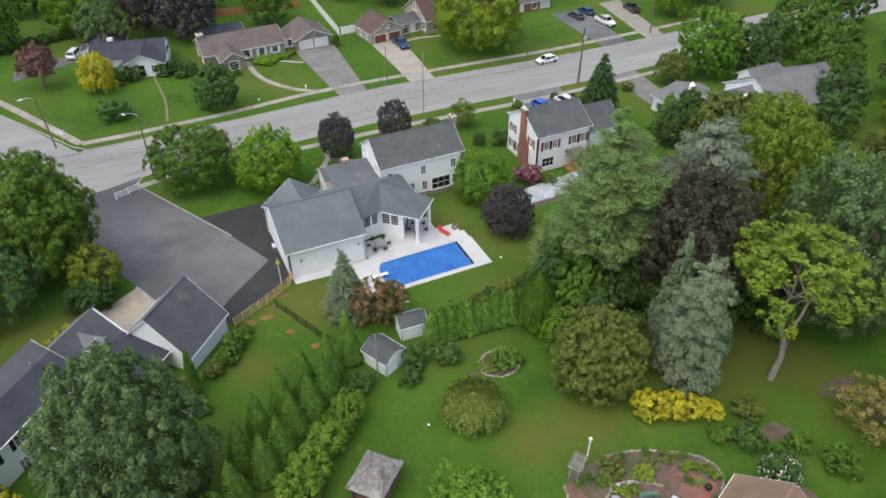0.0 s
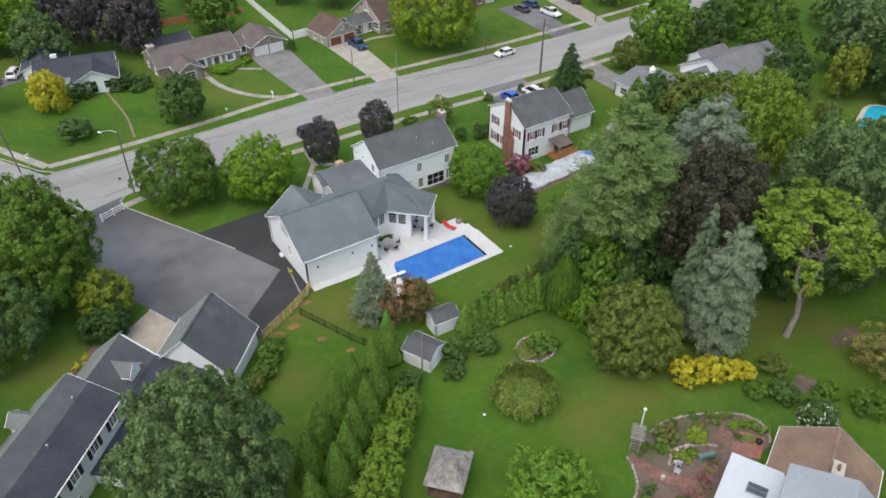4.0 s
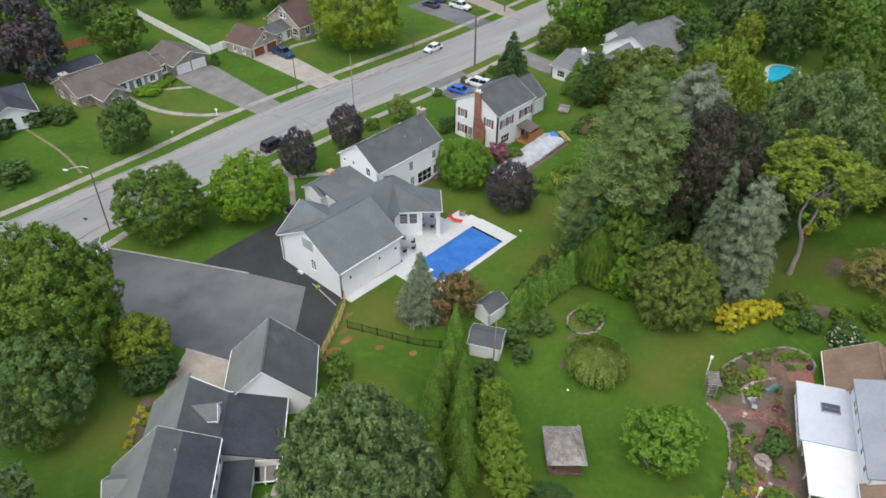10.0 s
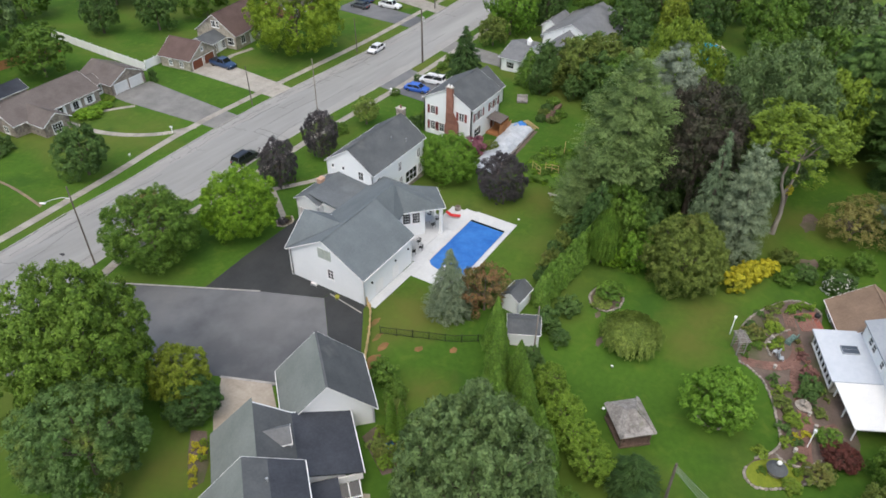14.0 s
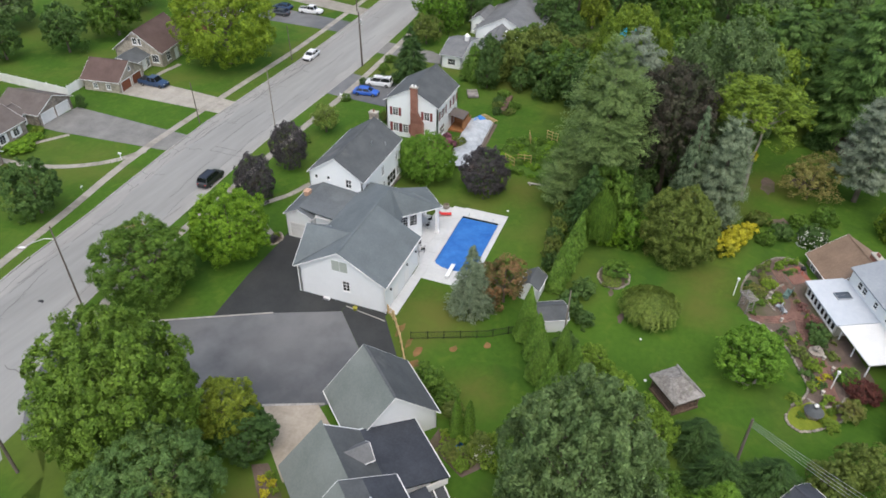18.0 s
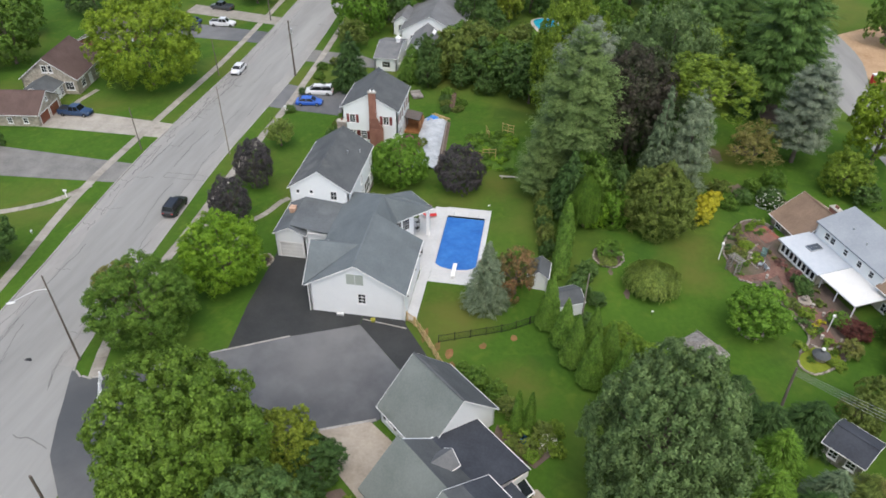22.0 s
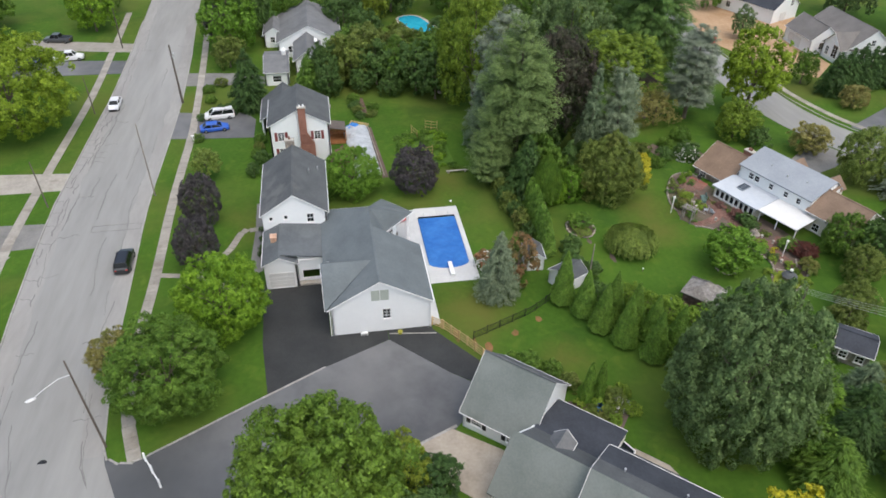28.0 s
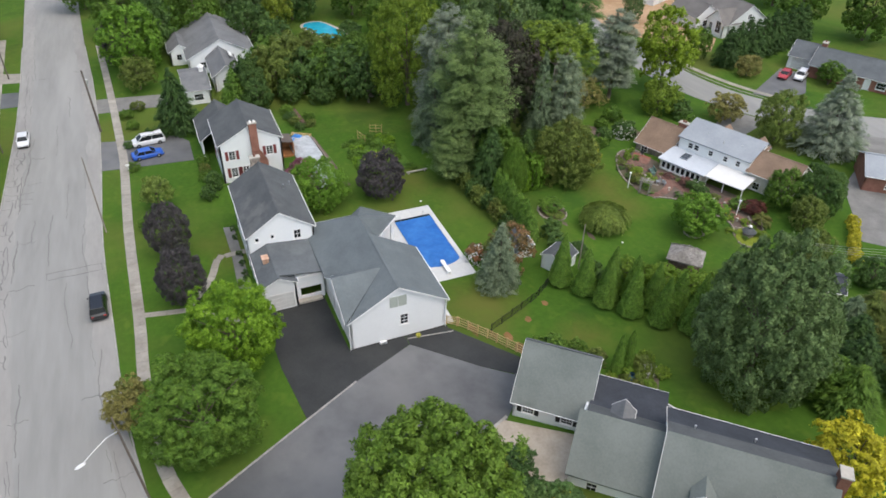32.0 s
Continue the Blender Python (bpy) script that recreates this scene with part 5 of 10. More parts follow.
rods(nbr, "glazing_bar", [((gx - 0.02, g0 + (g1 - g0) * k / gn, 1.16), (xb, g0 + (g1 - g0) * k / gn, 1.69)) for k in range(gn + 1)], WHITE_PAINT, 0.09, 0.07)
rods(nbr, "porch_beam", [((gx, g0 - 0.05, 1.12), (gx, g1 + 0.05, 1.12))], WHITE_PAINT, 0.1, 0.1)
for k in range(gn + 1):
    u0 = g0 + (g1 - g0) * k / gn
    part("porch_post", boxed(gx - 0.05, u0 - 0.05, -0.1, gx + 0.05, u0 + 0.05, 1.1), WHITE_PAINT, nbr)
rods(nbr, "gutter", [((xb, ys - 0.05, zs2 - 0.1), (xa, ys - 0.05, zs2 - 0.1))], WHITE_PAINT, 0.09, 0.11)
rods(nbr, "barge_board", [((xa + 0.03, ys, zs2 - 0.08), (xa + 0.03, ys + 2.6, zs2 + 0.58))], WHITE_PAINT, 0.05, 0.14)
# dormer on the middle block
dx, dy = -6.45, 3.7
dz, de, dt = 2.2 - NB, 3.2 - NB, 4.15 - NB
dorm = part("dormer", prism(bmesh.new(), [(dx - 0.85, dy), (dx + 0.85, dy), (dx + 0.85, dy + 2.0), (dx - 0.85, dy + 2.0)], dz - 0.3, de - 0.02), WHITE, nbr)
bm = bmesh.new()
bm.faces.new([bm.verts.new(q) for q in ((dx - 0.85, dy, de - 0.02), (dx + 0.85, dy, de - 0.02), (dx, dy, dt - 0.1))])
ex = bmesh.ops.extrude_face_region(bm, geom=bm.faces[:])["geom"]
bmesh.ops.translate(bm, vec=(0, 2.0, 0), verts=[g for g in ex if isinstance(g, bmesh.types.BMVert)])
part("dormer_gable", bm, WHITE, dorm)
roof_planes(dorm, [[(dx - 1.08, dy - 0.08, de - 0.12), (dx - 1.08, dy + 1.0, de - 0.12), (dx, dy + 2.5, dt), (dx, dy - 0.08, dt)],
                   [(dx + 1.08, dy + 1.0, de - 0.12), (dx + 1.08, dy - 0.08, de - 0.12), (dx, dy - 0.08, dt), (dx, dy + 2.5, dt)]], ROOF_ASH, 0.08, "dormer_roof")
rods(dorm, "barge_board", [((dx - 1.08, dy - 0.1, de - 0.17), (dx, dy - 0.1, dt - 0.05)), ((dx + 1.08, dy - 0.1, de - 0.17), (dx, dy - 0.1, dt - 0.05)), ((dx - 1.1, dy - 0.1, de - 0.17), (dx - 1.1, dy + 1.0, de - 0.17))], WHITE_PAINT, 0.04, 0.1)
window(nbr, pose(dx - 0.42, dy - 0.02, dz + 0.1), 0, 0, 0.84, 1.05, 2, 3)
# tall end block
zr3, zs3, zn3 = 6.0 - NB, 3.8 - NB, 1.0 - NB
ym3, zm3 = yr3 - 1.9, zr3 - (zr3 - zs3) * 1.9 / 4.75
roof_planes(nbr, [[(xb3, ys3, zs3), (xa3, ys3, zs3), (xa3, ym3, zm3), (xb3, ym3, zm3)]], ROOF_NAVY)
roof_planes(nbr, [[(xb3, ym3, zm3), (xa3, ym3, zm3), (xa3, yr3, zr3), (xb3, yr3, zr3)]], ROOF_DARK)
roof_planes(nbr, [[(xa3, yn3, zn3), (xb3, yn3, zn3), (xb3, yr3, zr3), (xa3, yr3, zr3)]], ROOF_GREYGREEN)
ln3 = xa3 - xb3 - 0.5
holes = [(ln3 - 2.1 - 3.0 * k, ln3 - 1.1 - 3.0 * k, 3.75, 5.2) for k in range(4)]
_, m3 = wall(nbr, (xb3 + 0.25, ys3 + 0.3), (xa3 - 0.25, ys3 + 0.3), [(ln3, zs3 - 0.05), (0, zs3 - 0.05)], holes + [(a, a + 0.9, 1.0, 2.3) for a in (1.0, 4.0, 7.0)], WHITE)
for h in holes:
    window(nbr, m3, h[0], h[2], 1.0, h[3] - h[2], 2, 4, SHUTTER_BLACK)
for a in (1.0, 4.0, 7.0):
    window(nbr, m3, a, 1.0, 0.9, 1.3, 2, 4)
d3 = yn3 - ys3 - 0.6
wall(nbr, (xa3 - 0.25, ys3 + 0.3), (xa3 - 0.25, yn3 - 0.3), [(d3, zn3 + 0.1), (4.45, zr3 - 0.2), (0, zs3 - 0.05)], [], WHITE)
_, m3w = wall(nbr, (xb3 + 0.25, yn3 - 0.3), (xb3 + 0.25, ys3 + 0.3), [(d3, zs3 - 0.05), (d3 - 4.45, zr3 - 0.2), (0, zn3 + 0.1)], [(3.0, 3.9, 3.9, 5.1)], WHITE)
window(nbr, m3w, 3.0, 3.9, 0.9, 1.2, 2, 4)
wall(nbr, (xa3 - 0.25, yn3 - 0.3), (xb3 + 0.25, yn3 - 0.3), [(ln3, zn3 + 0.1), (0, zn3 + 0.1)], [], WHITE)
rods(nbr, "gutter", [((xb3, ys3 - 0.05, zs3 - 0.1), (xa3, ys3 - 0.05, zs3 - 0.1))], WHITE_PAINT, 0.09, 0.11)
rods(nbr, "barge_board", [((xa3 + 0.03, ys3, zs3 - 0.08), (xa3 + 0.03, yr3, zr3 - 0.08)), ((xa3 + 0.03, yn3, zn3 - 0.08), (xa3 + 0.03, yr3, zr3 - 0.08))], WHITE_PAINT, 0.035, 0.11)
for k in range(2):
    x, y = xa3 - 3.6 - 5.2 * k, yn3 - 2.2
    z = zn3 + 1.7
    dm = part("dormer", boxed(x - 0.8, y - 1.5, z - 1.2, x + 0.8, y + 0.9, z + 0.7), WHITE, nbr)
    roof_planes(dm, [[(x - 1.0, y - 2.4, z + 0.6), (x - 1.0, y + 1.1, z + 0.6), (x, y + 1.1, z + 1.5), (x, y - 2.6, z + 1.5)], [(x + 1.0, y - 2.4, z + 0.6), (x + 1.0, y + 1.1, z + 0.6), (x, y + 1.1, z + 1.5), (x, y - 2.6, z + 1.5)]], ROOF_GREYGREEN, 0.08, "dormer_roof")
    rods(dm, "barge_board", [((x - 1.0, y + 1.13, z + 0.55), (x, y + 1.13, z + 1.45)), ((x + 1.0, y + 1.13, z + 0.55), (x, y + 1.13, z + 1.45))], WHITE_PAINT, 0.05, 0.14)
chimney(nbr, xb3 + 0.1, yr3, 0, zr3 + 1.0, 0.8, 1.1, BRICK, 0)
for u, v in ((2.2, 2.0), (7.0, 1.4)):
    roof_vent(nbr, xa3 - u, ys3 + v + 1.0, zs3 + (zr3 - zs3) * (v + 1.0) / 4.75)
part("side_porch_roof", prism(bmesh.new(), [(xa3 - 6.5, ys3 - 2.4), (xa3 - 0.4, ys3 - 2.4), (xa3 - 0.4, ys3 + 0.25), (xa3 - 6.5, ys3 + 0.25)], 2.75, 2.9), ROOF_NAVY, nbr)
part("side_porch", boxed(xa3 - 6.2, ys3 - 2.1, -0.4, xa3 - 0.7, ys3 + 0.2, 2.74), WHITE, nbr)

# ---- white house with red shutters and a brick chimney ----
CB = -3.0
redsh = thing("shuttered_house", 56.4, 81.5, CB, 0, "two-storey white house with dark red shutters and brick chimney", "house")
block(redsh, -4.6, -4.3, 4.7, 4.6, 3.1 - CB, 5.65 - CB, WHITE, ROOF_DARK, oh=0.25, rake=0.2, wins=(
    ("W", 1.2, 3.6, 0.95, 1.4, 2, 4, SHUTTER_RED), ("W", 6.6, 3.6, 0.95, 1.4, 2, 4, SHUTTER_RED), ("W", 1.2, 0.8, 0.95, 1.5, 2, 4, SHUTTER_RED), ("W", 2.9, 0.8, 0.95, 1.5, 2, 4, SHUTTER_RED),
    ("S", 1.1, 3.6, 0.9, 1.4, 2, 4, SHUTTER_RED), ("S", 2.6, 3.6, 0.9, 1.4, 2, 4, SHUTTER_RED), ("S", 6.0, 3.6, 0.9, 1.4, 2, 4, SHUTTER_RED), ("S", 7.6, 3.6, 0.9, 1.4, 2, 4, SHUTTER_RED),
    ("S", 1.0, 0.7, 2.1, 1.5, 3, 2, None), ("S", 6.4, 0.1, 1.0, 2.05, "door", 0, DOOR_BROWN),
    ("N", 1.2, 3.6, 0.95, 1.4, 2, 4, SHUTTER_RED), ("N", 6.6, 3.6, 0.95, 1.4, 2, 4, SHUTTER_RED), ("N", 1.2, 0.8, 0.95, 1.5, 2, 4, SHUTTER_RED)))
ch = part("chimney", boxed(-5.15, -1.0, -0.4, -4.64, 0.1, 9.1, bevel=0.02), BRICK, redsh, "tall red brick chimney widening at its foot")
part("chimney_foot", prism(bmesh.new(), [(-5.25, -2.0), (-4.64, -2.0), (-4.64, 0.15), (-5.25, 0.15)], -0.4, 3.0), BRICK, ch)
bm = bmesh.new()
v = [bm.verts.new(q) for q in ((-5.2, -2.0, 3.0), (-5.2, 0.12, 3.0), (-5.2, 0.12, 4.8), (-5.2, -1.0, 4.8))]
bm.faces.new(v)
ex = bmesh.ops.extrude_face_region(bm, geom=bm.faces[:])["geom"]
bmesh.ops.translate(bm, vec=(0.56, 0, 0), verts=[g for g in ex if isinstance(g, bmesh.types.BMVert)])
bmesh.ops.recalc_face_normals(bm, faces=bm.faces[:])
part("chimney_shoulder", bm, BRICK, ch)
part("chimney_cap", boxed(-5.25, -1.1, 9.0, -4.55, 0.2, 9.15), CONCRETE, ch)
for k in range(2):
    bm = bmesh.new()
    lathe(bm, [(0.13, 9.1), (0.15, 9.3), (0.1, 9.5)], 10, (-4.9, -0.75 + 0.55 * k))
    part("chimney_pot", bm, WHITE_PAINT, ch)
block(redsh, 4.9, -0.7, 13.3, 6.4, 2.5, 5.4, WHITE, ROOF_DARK, oh=0.25, rake=0.2, skip="W", wins=(("N", 1.2, 0.1, 4.9, 2.1, "garage", 0, None), ("E", 1.5, 1.0, 0.9, 1.2, 2, 2, None)))
roof_planes(redsh, [[(0.4, -4.3, 2.75), (3.4, -4.3, 2.75), (3.4, -6.9, 2.3), (0.4, -6.9, 2.3)]], ROOF_TAUPE, 0.1, "porch_roof")
part("porch_deck", boxed(0.3, -7.2, -0.3, 4.6, -4.32, 0.12), CEDAR, redsh)
for k in range(9):
    part("porch_board", boxed(3.36, -6.9 + k * 0.29, 0.12, 3.42, -6.9 + k * 0.29 + 0.26, 2.25), CEDAR, redsh)
for k in range(14):
    part("porch_board", boxed(0.45 + k * 0.29, -6.93, 0.12, 0.45 + k * 0.29 + 0.26, -6.87, 1.8 if k < 10 else 1.3), CEDAR, redsh)
for x in (0.45, 3.3):
    part("porch_post", boxed(x, -6.9, 0.1, x + 0.12, -6.78, 2.3), CEDAR, redsh)

# ---- brown-roofed house with the white sunroom ----
DB = -3.3
DX, DY, DA = 29.4, 14.3, 22.7
dh = thing("brown_roof_house", DX, DY, DB, DA, "white house with pale upper roof, brown wings and white sunroom", "house")
dl = lambda x, y: turned(x, y, DX, DY, DA)
g0, g1 = dl(36.2, 14.4), dl(25.3, 9.8)
f0 = dl(33.4, 18.7)
gx0, gx1, gyr, gyf = g1[0], g0[0], (g0[1] + g1[1]) / 2, f0[1]
ze4, zr4, yb4 = 1.45 - DB, 2.95 - DB, gyr - 2.2
roof_planes(dh, [[(gx0, gyf, ze4), (gx1, gyf, ze4), (gx1, gyr, zr4), (gx0, gyr, zr4)], [(gx1, yb4, zr4 - 1.8), (gx0, yb4, zr4 - 1.8), (gx0, gyr, zr4), (gx1, gyr, zr4)]], ROOF_PALE)
ln4 = gx1 - gx0 - 0.4
holes = [(1.6, 2.4, 3.3, 4.2), (2.6, 3.4, 3.3, 4.2), (5.0, 5.7, 3.3, 4.15), (7.4, 8.1, 3.3, 4.15), (9.4, 10.1, 3.3, 4.15)]
_, m4 = wall(dh, (gx1 - 0.2, gyf - 0.3), (gx0 + 0.2, gyf - 0.3), [(ln4, ze4 - 0.05), (0, ze4 - 0.05)], holes, WHITE)
for h in holes:
    window(dh, m4, h[0], h[2], h[1] - h[0], h[3] - h[2], 1, 2)
d4 = gyf - yb4 - 0.6
wall(dh, (gx0 + 0.2, gyf - 0.3), (gx0 + 0.2, yb4 + 0.3), [(d4, zr4 - 1.75), (gyf - gyr - 0.3, zr4 - 0.2), (0, ze4 - 0.05)], [], WHITE)
wall(dh, (gx1 - 0.2, yb4 + 0.3), (gx1 - 0.2, gyf - 0.3), [(d4, ze4 - 0.05), (gyr - yb4 - 0.3, zr4 - 0.2), (0, zr4 - 1.75)], [], WHITE)
_, m5 = wall(dh, (gx0 + 0.2, yb4 + 0.3), (gx1 - 0.2, yb4 + 0.3), [(ln4, zr4 - 1.75), (0, zr4 - 1.75)], [(2, 2.9, 2.8, 3.8), (7, 7.9, 2.8, 3.8)], WHITE)
for u in (2, 7):
    window(dh, m5, u, 2.8, 0.9, 1.0, 2, 2)
for u, v in ((3.5, -1.2), (6.5, -0.6), (9.0, -1.4)):
    roof_vent(dh, gx1 - u, gyf + v - 1.2, 1.45 - DB + 0.5)
# flat-roofed sunroom and canopy in front
s_l, s_m, s_r, yf = 6.7, -0.95, -6.9, 7.0
zf = -0.85 - DB
roof_planes(dh, [[(s_m, gyf - 0.3, zf + 0.35), (s_l, gyf - 0.3, zf + 0.35), (s_l, yf, zf), (s_m, yf, zf)]], ROOF_WHITE, 0.2, "sunroom_roof")
roof_planes(dh, [[(s_r, gyf - 0.3, zf + 0.3), (s_m - 0.05, gyf - 0.3, zf + 0.3), (s_m - 0.05, yf - 0.25, zf - 0.05), (s_r, yf - 0.5, zf - 0.05)]], surface("white_canopy_metal", (0.66, 0.66, 0.65), (0.74, 0.738, 0.725), rough=0.5, bump=0.05), 0.12, "canopy")
holes = [(0.35 + 0.82 * k, 1.0 + 0.82 * k, 0.95, 2.05) for k in range(8)]
_, ms = wall(dh, (s_l - 0.3, yf - 0.35), (s_m + 0.2, yf - 0.35), [(s_l - s_m - 0.5, zf - 0.16), (0, zf - 0.16)], holes, CREAM)
for h in holes:
    window(dh, ms, h[0], 0.95, 0.65, 1.1, 1, 1)
_, ms2 = wall(dh, (s_l - 0.3, gyf - 0.3), (s_l - 0.3, yf - 0.35), [(yf - gyf - 0.05, zf - 0.16), (0, zf + 0.12)], [(0.6 + 0.9 * k, 1.3 + 0.9 * k, 0.95, 2.05) for k in range(4)], CREAM)
for k in range(4):
    window(dh, ms2, 0.6 + 0.9 * k, 0.95, 0.7, 1.1, 1, 1)
wall(dh, (s_m + 0.2, yf - 0.35), (s_m + 0.2, gyf - 0.3), [(yf - gyf - 0.05, zf + 0.12), (0, zf - 0.16)], [], CREAM)
sx, sy = 3.6, 4.1
sm_ = pose(sx, sy, zf + 0.22, -4, 0, 0)
sk = part("skylight", boxed(-0.6, -0.86, -0.1, 0.6, 0.86, 0.16, bevel=0.03), ROOF_PALE, dh, m=sm_)
for k in range(2):
    part("skylight_pane", boxed(-0.54 + 0.56 * k, -0.79, 0.161, -0.02 + 0.56 * k, 0.79, 0.175), SKY_PANE, sk)
for x in (s_r + 0.1, (s_r + s_m) / 2, s_m - 0.3):
    part("canopy_post", boxed(x - 0.06, yf - 0.75, -0.2, x + 0.06, yf - 0.63, zf - 0.1), WHITE_PAINT, dh)
# brown wings
block(dh, 6.75, -4.5, 12.5, 3.6, -1.5 - DB, 1.45 - DB, STONE_WALL, ROOF_BROWN, axis="x", oh=0.4, rake=0.3, hip=(0, 0), wins=(("N", 1.0, 0.5, 1.1, 1.0, 2, 2, None), ("E", 2, 0.5, 1.1, 1.1, 2, 2, None)))
chimney(dh, gx1 + 1.0, gyr + 1.6, 2.0, 5.6, 1.5, 0.8, BRICK, 2)
block(dh, gx0 - 6.4, gyf - 6.6, gx0 + 0.1, gyf - 0.2, 0.05 - DB, 2.35 - DB, CREAM, ROOF_BROWN, axis="x", oh=0.4, rake=0.3, wins=(("N", 1.2, 0.9, 1.0, 1.1, 2, 2, None), ("N", 3.6, 0.9, 0.9, 1.1, 2, 2, None), ("W", 2.5, 0.9, 1.0, 1.1, 2, 2, None)))
roof_planes(dh, [[(gx0 - 0.2, gyf - 0.4, 3.6), (gx0 + 1.3, gyf - 0.4, 3.6), (gx0 + 1.3, gyr - 1.0, 5.4), (gx0 - 0.2, gyr - 1.0, 5.4)]], ROOF_BROWN, 0.15, "side_roof")
for k, x in enumerate((gx1 - 3.6, gx0 + 2.4)):
    roof_planes(dh, [[(x - 1.6, gyr - 5.0, 3.2), (x - 1.6, gyr - 1.6, 3.2), (x, gyr - 1.6, 4.7), (x, gyr - 5.0, 4.7)], [(x + 1.6, gyr - 5.0, 3.2), (x + 1.6, gyr - 1.6, 3.2), (x, gyr - 1.6, 4.7), (x, gyr - 5.0, 4.7)]], ROOF_BROWN, 0.12, "entrance_gable")
    part("entrance_wall", boxed(x - 1.3, gyr - 4.8, -0.4, x + 1.3, gyr - 1.7, 3.3), CREAM, dh)

# ---- houses across the street ----
eh = thing("corner_house", 1.0, 145.0, -1.9, -12, "low white corner house with dark hipped roof and front gable", "house")
block(eh, -7.0, -3.5, 6.6, 4.5, 2.5, 4.6, WHITE, ROOF_NAVY, oh=0.4, hip=(0, 0), wins=(("S", 1.5, 0.9, 1.6, 1.2, 4, 2, None), ("S", 9.5, 0.9, 1.6, 1.2, 4, 2, None), ("E", 2, 0.9, 1.2, 1.2, 2, 2, None), ("W", 3, 0.9, 1.2, 1.2, 2, 2, None)))
block(eh, -0.8, -6.8, 6.6, 1.0, 2.5, 4.4, WHITE, ROOF_NAVY, axis="y", oh=0.4, rake=0.6, skip="N", wins=(("S", 0.8, 0.9, 1.2, 1.2, 2, 2, None), ("S", 2.7, 0.1, 1.1, 2.1, "door", 0, SHUTTER_BLACK), ("S", 5.0, 0.9, 1.2, 1.2, 2, 2, None)))
block(eh, -9.5, 2.0, -2.0, 9.0, 2.5, 4.3, WHITE, ROOF_NAVY, axis="y", oh=0.4)
bm = boxed(-4.2, 2.2, 3.8, -3.2, 3.0, 4.6)
part("roof_light", bm, WHITE_PAINT, eh)

fh = thing("stone_house", 21.5, 143.6, -3.1, 3, "low fieldstone house with taupe roof and double garage", "house")
block(fh, -8.0, -4.2, 8.2, 4.6, 2.7, 5.0, STONE_WALL, ROOF_TAUPE, oh=0.4, wins=(("S", 7.2, 0.8, 1.7, 1.5, 3, 3, WHITE_PAINT), ("S", 10.8, 0.8, 1.1, 1.4, 2, 3, WHITE_PAINT), ("S", 13.6, 0.9, 1.1, 1.2, 2, 3, WHITE_PAINT), ("W", 2, 0.9, 1.1, 1.2, 2, 2, None), ("W", 6, 0.9, 1.1, 1.2, 2, 2, None)))
block(fh, -5.6, -8.2, -1.0, -1.0, 2.5, 4.1, STONE_WALL, ROOF_TAUPE, axis="y", oh=0.35, rake=0.4, skip="N", wins=(("S", 1.4, 0.6, 1.8, 1.6, 4, 3, None), ("E", 1.2, 0.1, 1.0, 2.05, "door", 0, WHITE_PAINT)))
block(fh, 10.6, -4.6, 18.0, 3.6, 2.5, 4.4, STONE_WALL, ROOF_TAUPE, axis="y", oh=0.4, rake=0.4, wins=(("S", 0.7, 0.05, 2.7, 2.1, "garage", 0, None), ("S", 4.0, 0.05, 2.7, 2.1, "garage", 0, None)))
block(fh, 8.0, -2.0, 10.7, 2.6, 2.4, 3.6, WHITE, ROOF_TAUPE, oh=0.3, skip="EW", wins=(("S", 0.3, 0.1, 0.95, 2.05, "door", 0, None), ("S", 1.5, 0.8, 0.9, 1.3, 2, 3, None)))
chimney(fh, -7.4, 0.2, 2.0, 5.7, 1.2, 1.4, STONE_WALL)
block(fh, -6.5, 8.0, 3.0, 12.0, 2.2, 3.4, STONE_WALL, ROOF_NAVY, oh=0.3)

gh = thing("tan_house", 58.0, 141.5, -3.4, 8, "tan stone house with brown gables and brown garage doors", "house")
block(gh, -10.9, -3.4, -3.2, 3.8, 2.6, 5.1, STONE_TAN, ROOF_MAROON, axis="y", oh=0.35, rake=0.35, wins=(("S", 0.7, 0.05, 2.8, 2.1, "garage", 0, DOOR_BROWN), ("S", 4.1, 0.05, 2.8, 2.1, "garage", 0, DOOR_BROWN), ("S", 3.55, 3.3, 0.6, 0.7, 1, 2, None), ("W", 2.0, 1.0, 0.8, 1.0, 2, 2, None), ("W", 4.6, 1.0, 0.8, 1.0, 2, 2, None)))
block(gh, -3.1, -1.6, 2.2, 3.4, 2.5, 3.8, STONE_TAN, ROOF_DARK, oh=0.3, skip="EW", wins=(("S", 0.5, 0.4, 1.6, 1.9, 3, 3, None), ("S", 2.7, 0.1, 1.1, 2.05, "door", 0, WHITE_PAINT), ("S", 4.1, 0.5, 0.9, 1.7, 2, 3, None)))
block(gh, 2.3, -4.2, 13.0, 5.6, 3.0, 6.9, STONE_TAN, ROOF_MAROON, axis="x", oh=0.35, rake=0.35, wins=(("W", 4.2, 4.2, 0.95, 1.3, 2, 2, None), ("W", 5.4, 4.2, 0.6, 1.3, 1, 2, None), ("W", 7.6, 1.0, 1.5, 1.5, 3, 2, None), ("S", 1.6, 0.9, 1.3, 1.6, 2, 3, None), ("S", 4.6, 0.1, 1.1, 2.05, "door", 0, WHITE_PAINT), ("S", 7.4, 0.9, 1.3, 1.6, 2, 3, None), ("E", 3.0, 0.9, 1.0, 1.4, 2, 3, None)))

